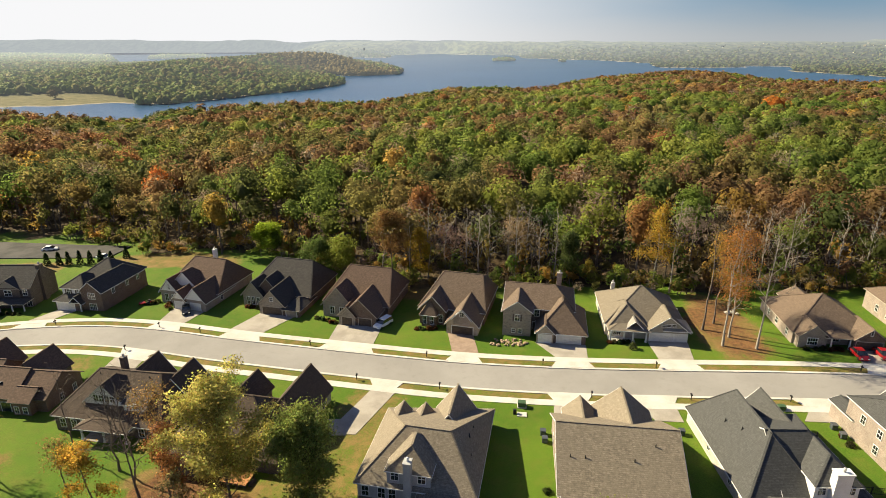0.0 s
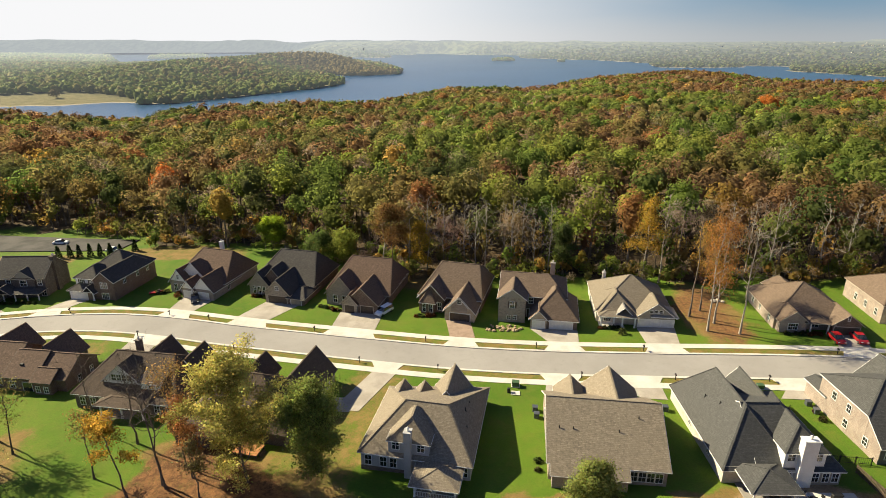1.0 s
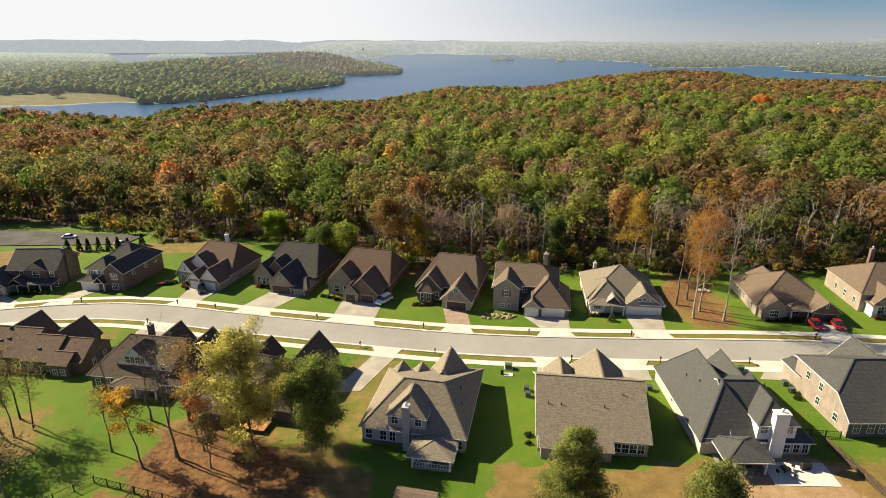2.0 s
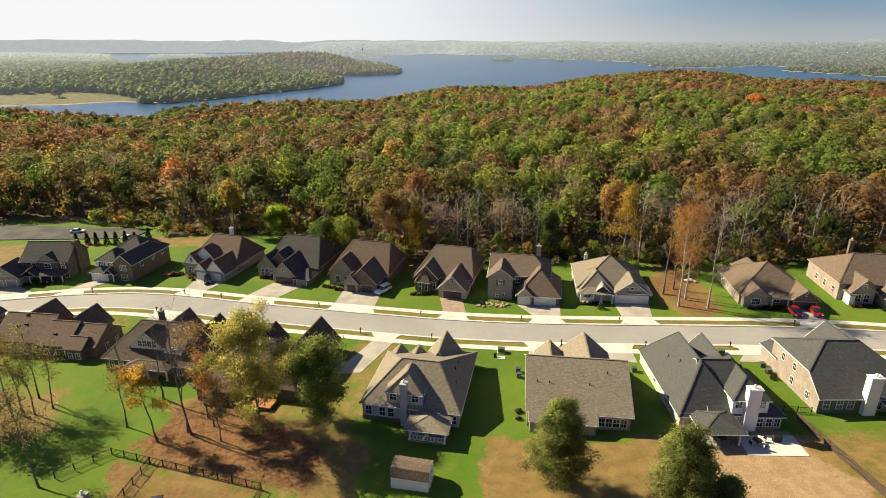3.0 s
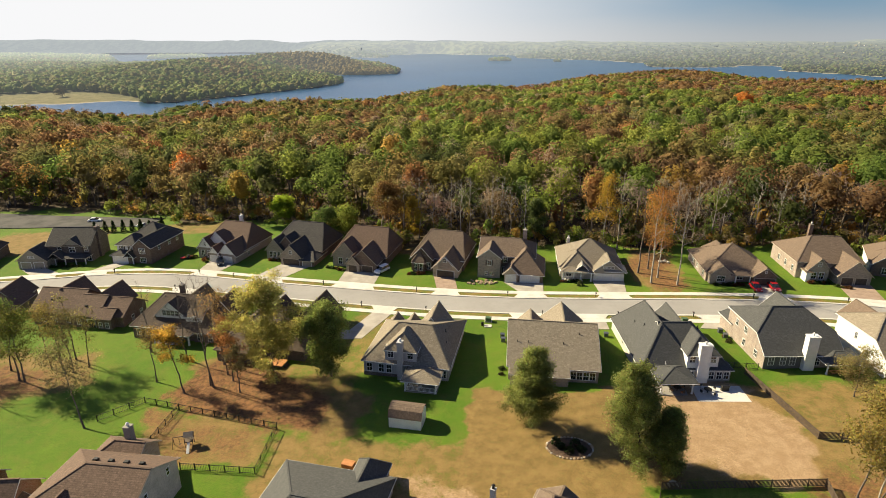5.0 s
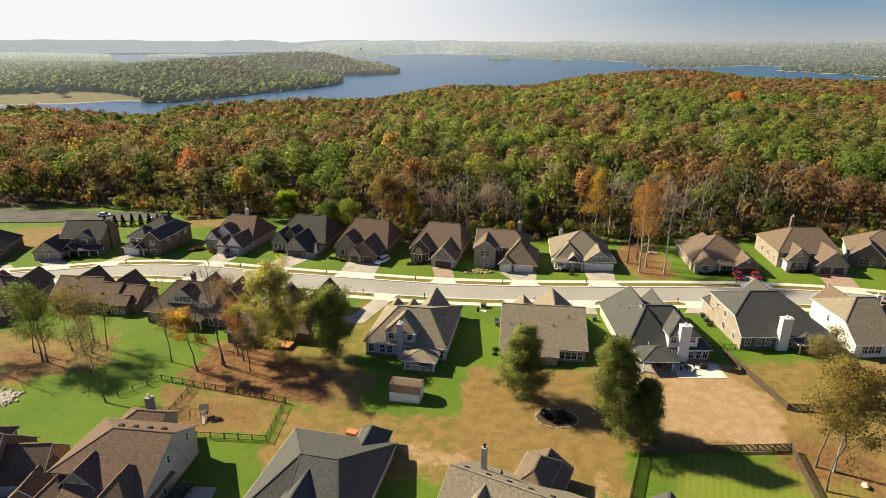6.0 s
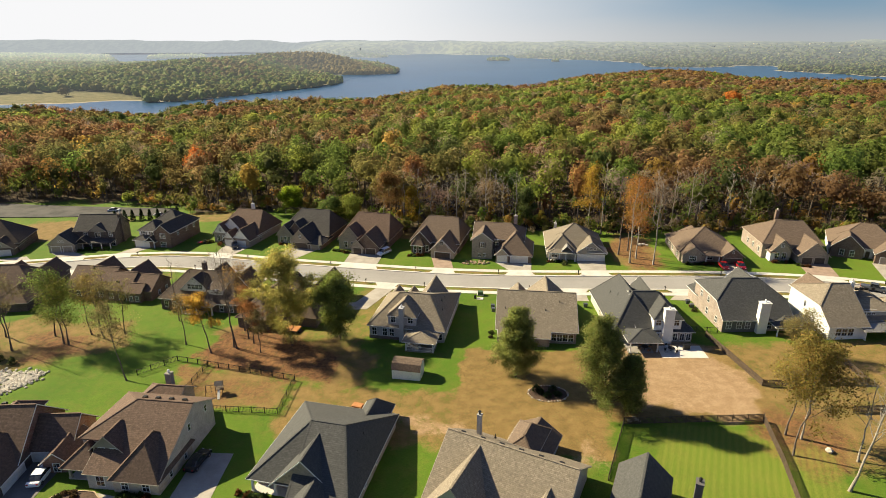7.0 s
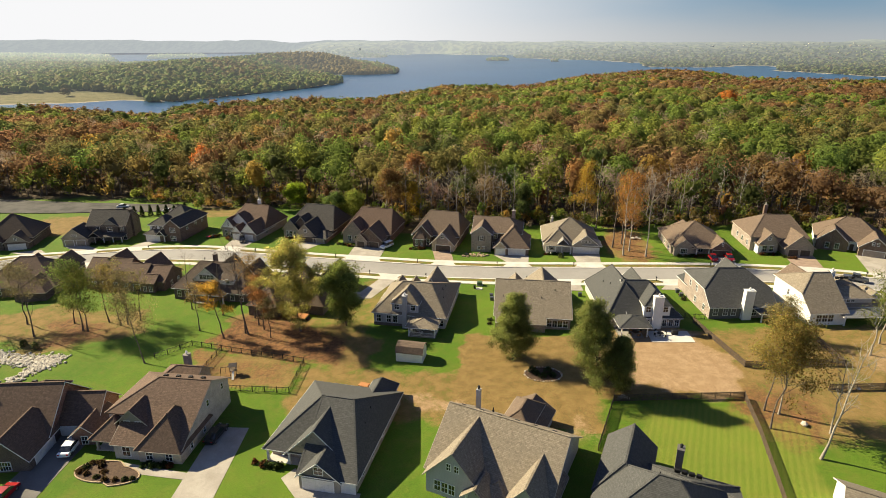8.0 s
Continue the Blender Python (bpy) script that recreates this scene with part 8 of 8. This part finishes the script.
def patio_set(x, y, turn, label, cushions="fabric_white", frame_m="iron_black"):
    z = gz(x, y) + 0.1
    e = new("patio_table")
    e.matrix_world = pose(x, y, z, 0, 0, turn)
    tagged(e, label, "table")
    bm = bmesh.new()
    add_tube(bm, (0, 0, 0.68), (0, 0, 0.73), 0.7, 0.7, 18)
    part("tabletop", bm, frame_m, e)
    bm = bmesh.new()
    add_tube(bm, (0, 0, 0), (0, 0, 0.68), 0.12, 0.06, 8)
    part("leg", bm, frame_m, e)
    for k in range(4):
        a = k * math.pi / 2 + 0.5
        c = new("patio_chair")
        c.matrix_world = pose(x + 1.25 * math.cos(a), y + 1.25 * math.sin(a), z, 0, 0, turn + math.degrees(a) + 90)
        tagged(c, "dark metal patio chair with pale cushion", "chair", "patio chairs")
        bm = bmesh.new()
        add_box(bm, -0.26, 0.26, -0.26, 0.26, 0.4, 0.48)
        part("seat", bm, cushions, c)
        bm = bmesh.new()
        add_box(bm, -0.26, 0.26, -0.3, -0.24, 0.45, 0.95)
        part("backrest", bm, frame_m, c)
        for sx in (-0.22, 0.22):
            for sy in (-0.22, 0.22):
                bm = bmesh.new()
                add_box(bm, sx - 0.02, sx + 0.02, sy - 0.02, sy + 0.02, 0, 0.4)
                part("leg", bm, frame_m, c)


patio_set(41.6, 63.6, 0, "round black patio table on a concrete patio")
patio_set(36.5, 63.8, 10, "round brown patio table under a porch", "timber_orange", "timber_brown")
patio_set(-9.6, 61.6, 0, "round pale patio table under a back porch", "fabric_white", "fabric_white")
box_thing("barbecue", 44.8, 64.6, 10, 1.3, 0.6, 1.1, "iron_black", "black covered barbecue on a concrete patio", "barbecue")


def timber_deck(x, y, turn, w, d, top):
    """A low raised deck: boards on posts, a skirt, and two steps at one side."""
    e = new("timber_deck")
    e.matrix_world = pose(x, y, gz(x, y), 0, 0, turn)
    tagged(e, "orange-stained raised timber deck behind a dark brick house", "deck")
    n = int(w / 0.2)
    for i in range(n):
        bm = bmesh.new()
        add_box(bm, -w / 2 + i * w / n, -w / 2 + (i + 0.92) * w / n, -d / 2, d / 2, top - 0.05, top + 0.006 * (i % 3))
        part("board", bm, "timber_orange", e)
    for sx in (-1, 1):
        for sy in (-1, 1):
            bm = bmesh.new()
            add_box(bm, sx * (w / 2 - 0.15) - 0.07, sx * (w / 2 - 0.15) + 0.07, sy * (d / 2 - 0.15) - 0.07, sy * (d / 2 - 0.15) + 0.07, -0.2, top - 0.05)
            part("leg", bm, "timber_brown", e)
    for y0 in (-d / 2 + 0.02, d / 2 - 0.08):
        bm = bmesh.new()
        add_box(bm, -w / 2, w / 2, y0, y0 + 0.06, top - 0.35, top - 0.06)
        part("skirt", bm, "timber_brown", e)
    for k in (1, 2):
        bm = bmesh.new()
        add_box(bm, w / 2 + 0.32 * (k - 1) + 0.02, w / 2 + 0.32 * k, -0.7, 0.7, -0.1, top * (1 - k / 3))
        part("step", bm, "timber_brown", e)


timber_deck(-38.6, 66.6, -6, 4.0, 2.6, 0.75)
# solid box standing in for a small open pen with rails
box_thing("timber_box", -16.5, 39.6, -12, 1.8, 1.2, 0.7, "timber_orange", "orange timber box in place of a small railed pen", "steps")


def mower(x, y):
    e = new("ride_on_mower")
    e.matrix_world = pose(x, y, gz(x, y), 0, 0, 25)
    tagged(e, "red ride-on garden machine parked on the lawn", "mower")
    bm = bmesh.new()
    add_box(bm, -0.5, 0.9, -0.45, 0.45, 0.3, 0.75)
    bmesh.ops.bevel(bm, geom=bm.edges[:], offset=0.1, segments=2, affect="EDGES")
    part("body", bm, "paint_red", e)
    bm = bmesh.new()
    add_box(bm, -0.5, 0.0, -0.25, 0.25, 0.75, 1.15)
    part("seat", bm, "rubber", e)
    for sx, r in ((-0.55, 0.42), (0.75, 0.3)):
        for sy in (-0.55, 0.55):
            bm = bmesh.new()
            add_tube(bm, (sx, sy - 0.12, r), (sx, sy + 0.12, r), r, r, 12)
            part("wheel", bm, "rubber", e)
    bm = bmesh.new()
    add_box(bm, -2.6, -0.7, -0.6, 0.6, 0.35, 0.6)
    part("cart", bm, "paint_red", e)


mower(-88.2, 123.6)


def far_buildings():
    """Pale houses and sheds scattered over the country beyond the lake."""
    g = np.random.default_rng(9)
    nm, X, Y, Z, d = LANDS[1]
    bm = bmesh.new()
    for i in range(80):
        x = g.uniform(250, 3400) if i % 3 else g.uniform(-1400, 400)
        y = g.uniform(2900, 3800)
        if abs(x) > 0.8 * y:
            continue
        a, b = int((x - X[0, 0]) / 60), int((y - Y[0, 0]) / 60)
        if not (0 <= b < X.shape[0] and 0 <= a < X.shape[1]) or d[b, a] < 60:
            continue
        w, l, h = g.uniform(6, 12), g.uniform(5, 8), g.uniform(3, 4.5)
        z = Z[b, a] + 1.5
        m = pose(x, y, z, 0, 0, g.uniform(0, 90))
        add_box(bm, -w / 2, w / 2, -l / 2, l / 2, -12, h * 0.6, m)
        vs = [bm.verts.new(m @ Vector(v)) for v in ((-w / 2, -l / 2, h * 0.6), (w / 2, -l / 2, h * 0.6), (w / 2, l / 2, h * 0.6), (-w / 2, l / 2, h * 0.6), (-w / 2, 0, h), (w / 2, 0, h))]
        for f in ((0, 1, 5, 4), (2, 3, 4, 5), (3, 0, 4), (1, 2, 5)):
            bm.faces.new([vs[k] for k in f])
    me = bpy.data.meshes.new("far_buildings")
    bm.to_mesh(me)
    bm.free()
    me.materials.append(MATS["concrete"])
    tagged(new("far_buildings", me), "scattered pale buildings on the far wooded hills", "buildings", kind="stuff")


far_buildings()
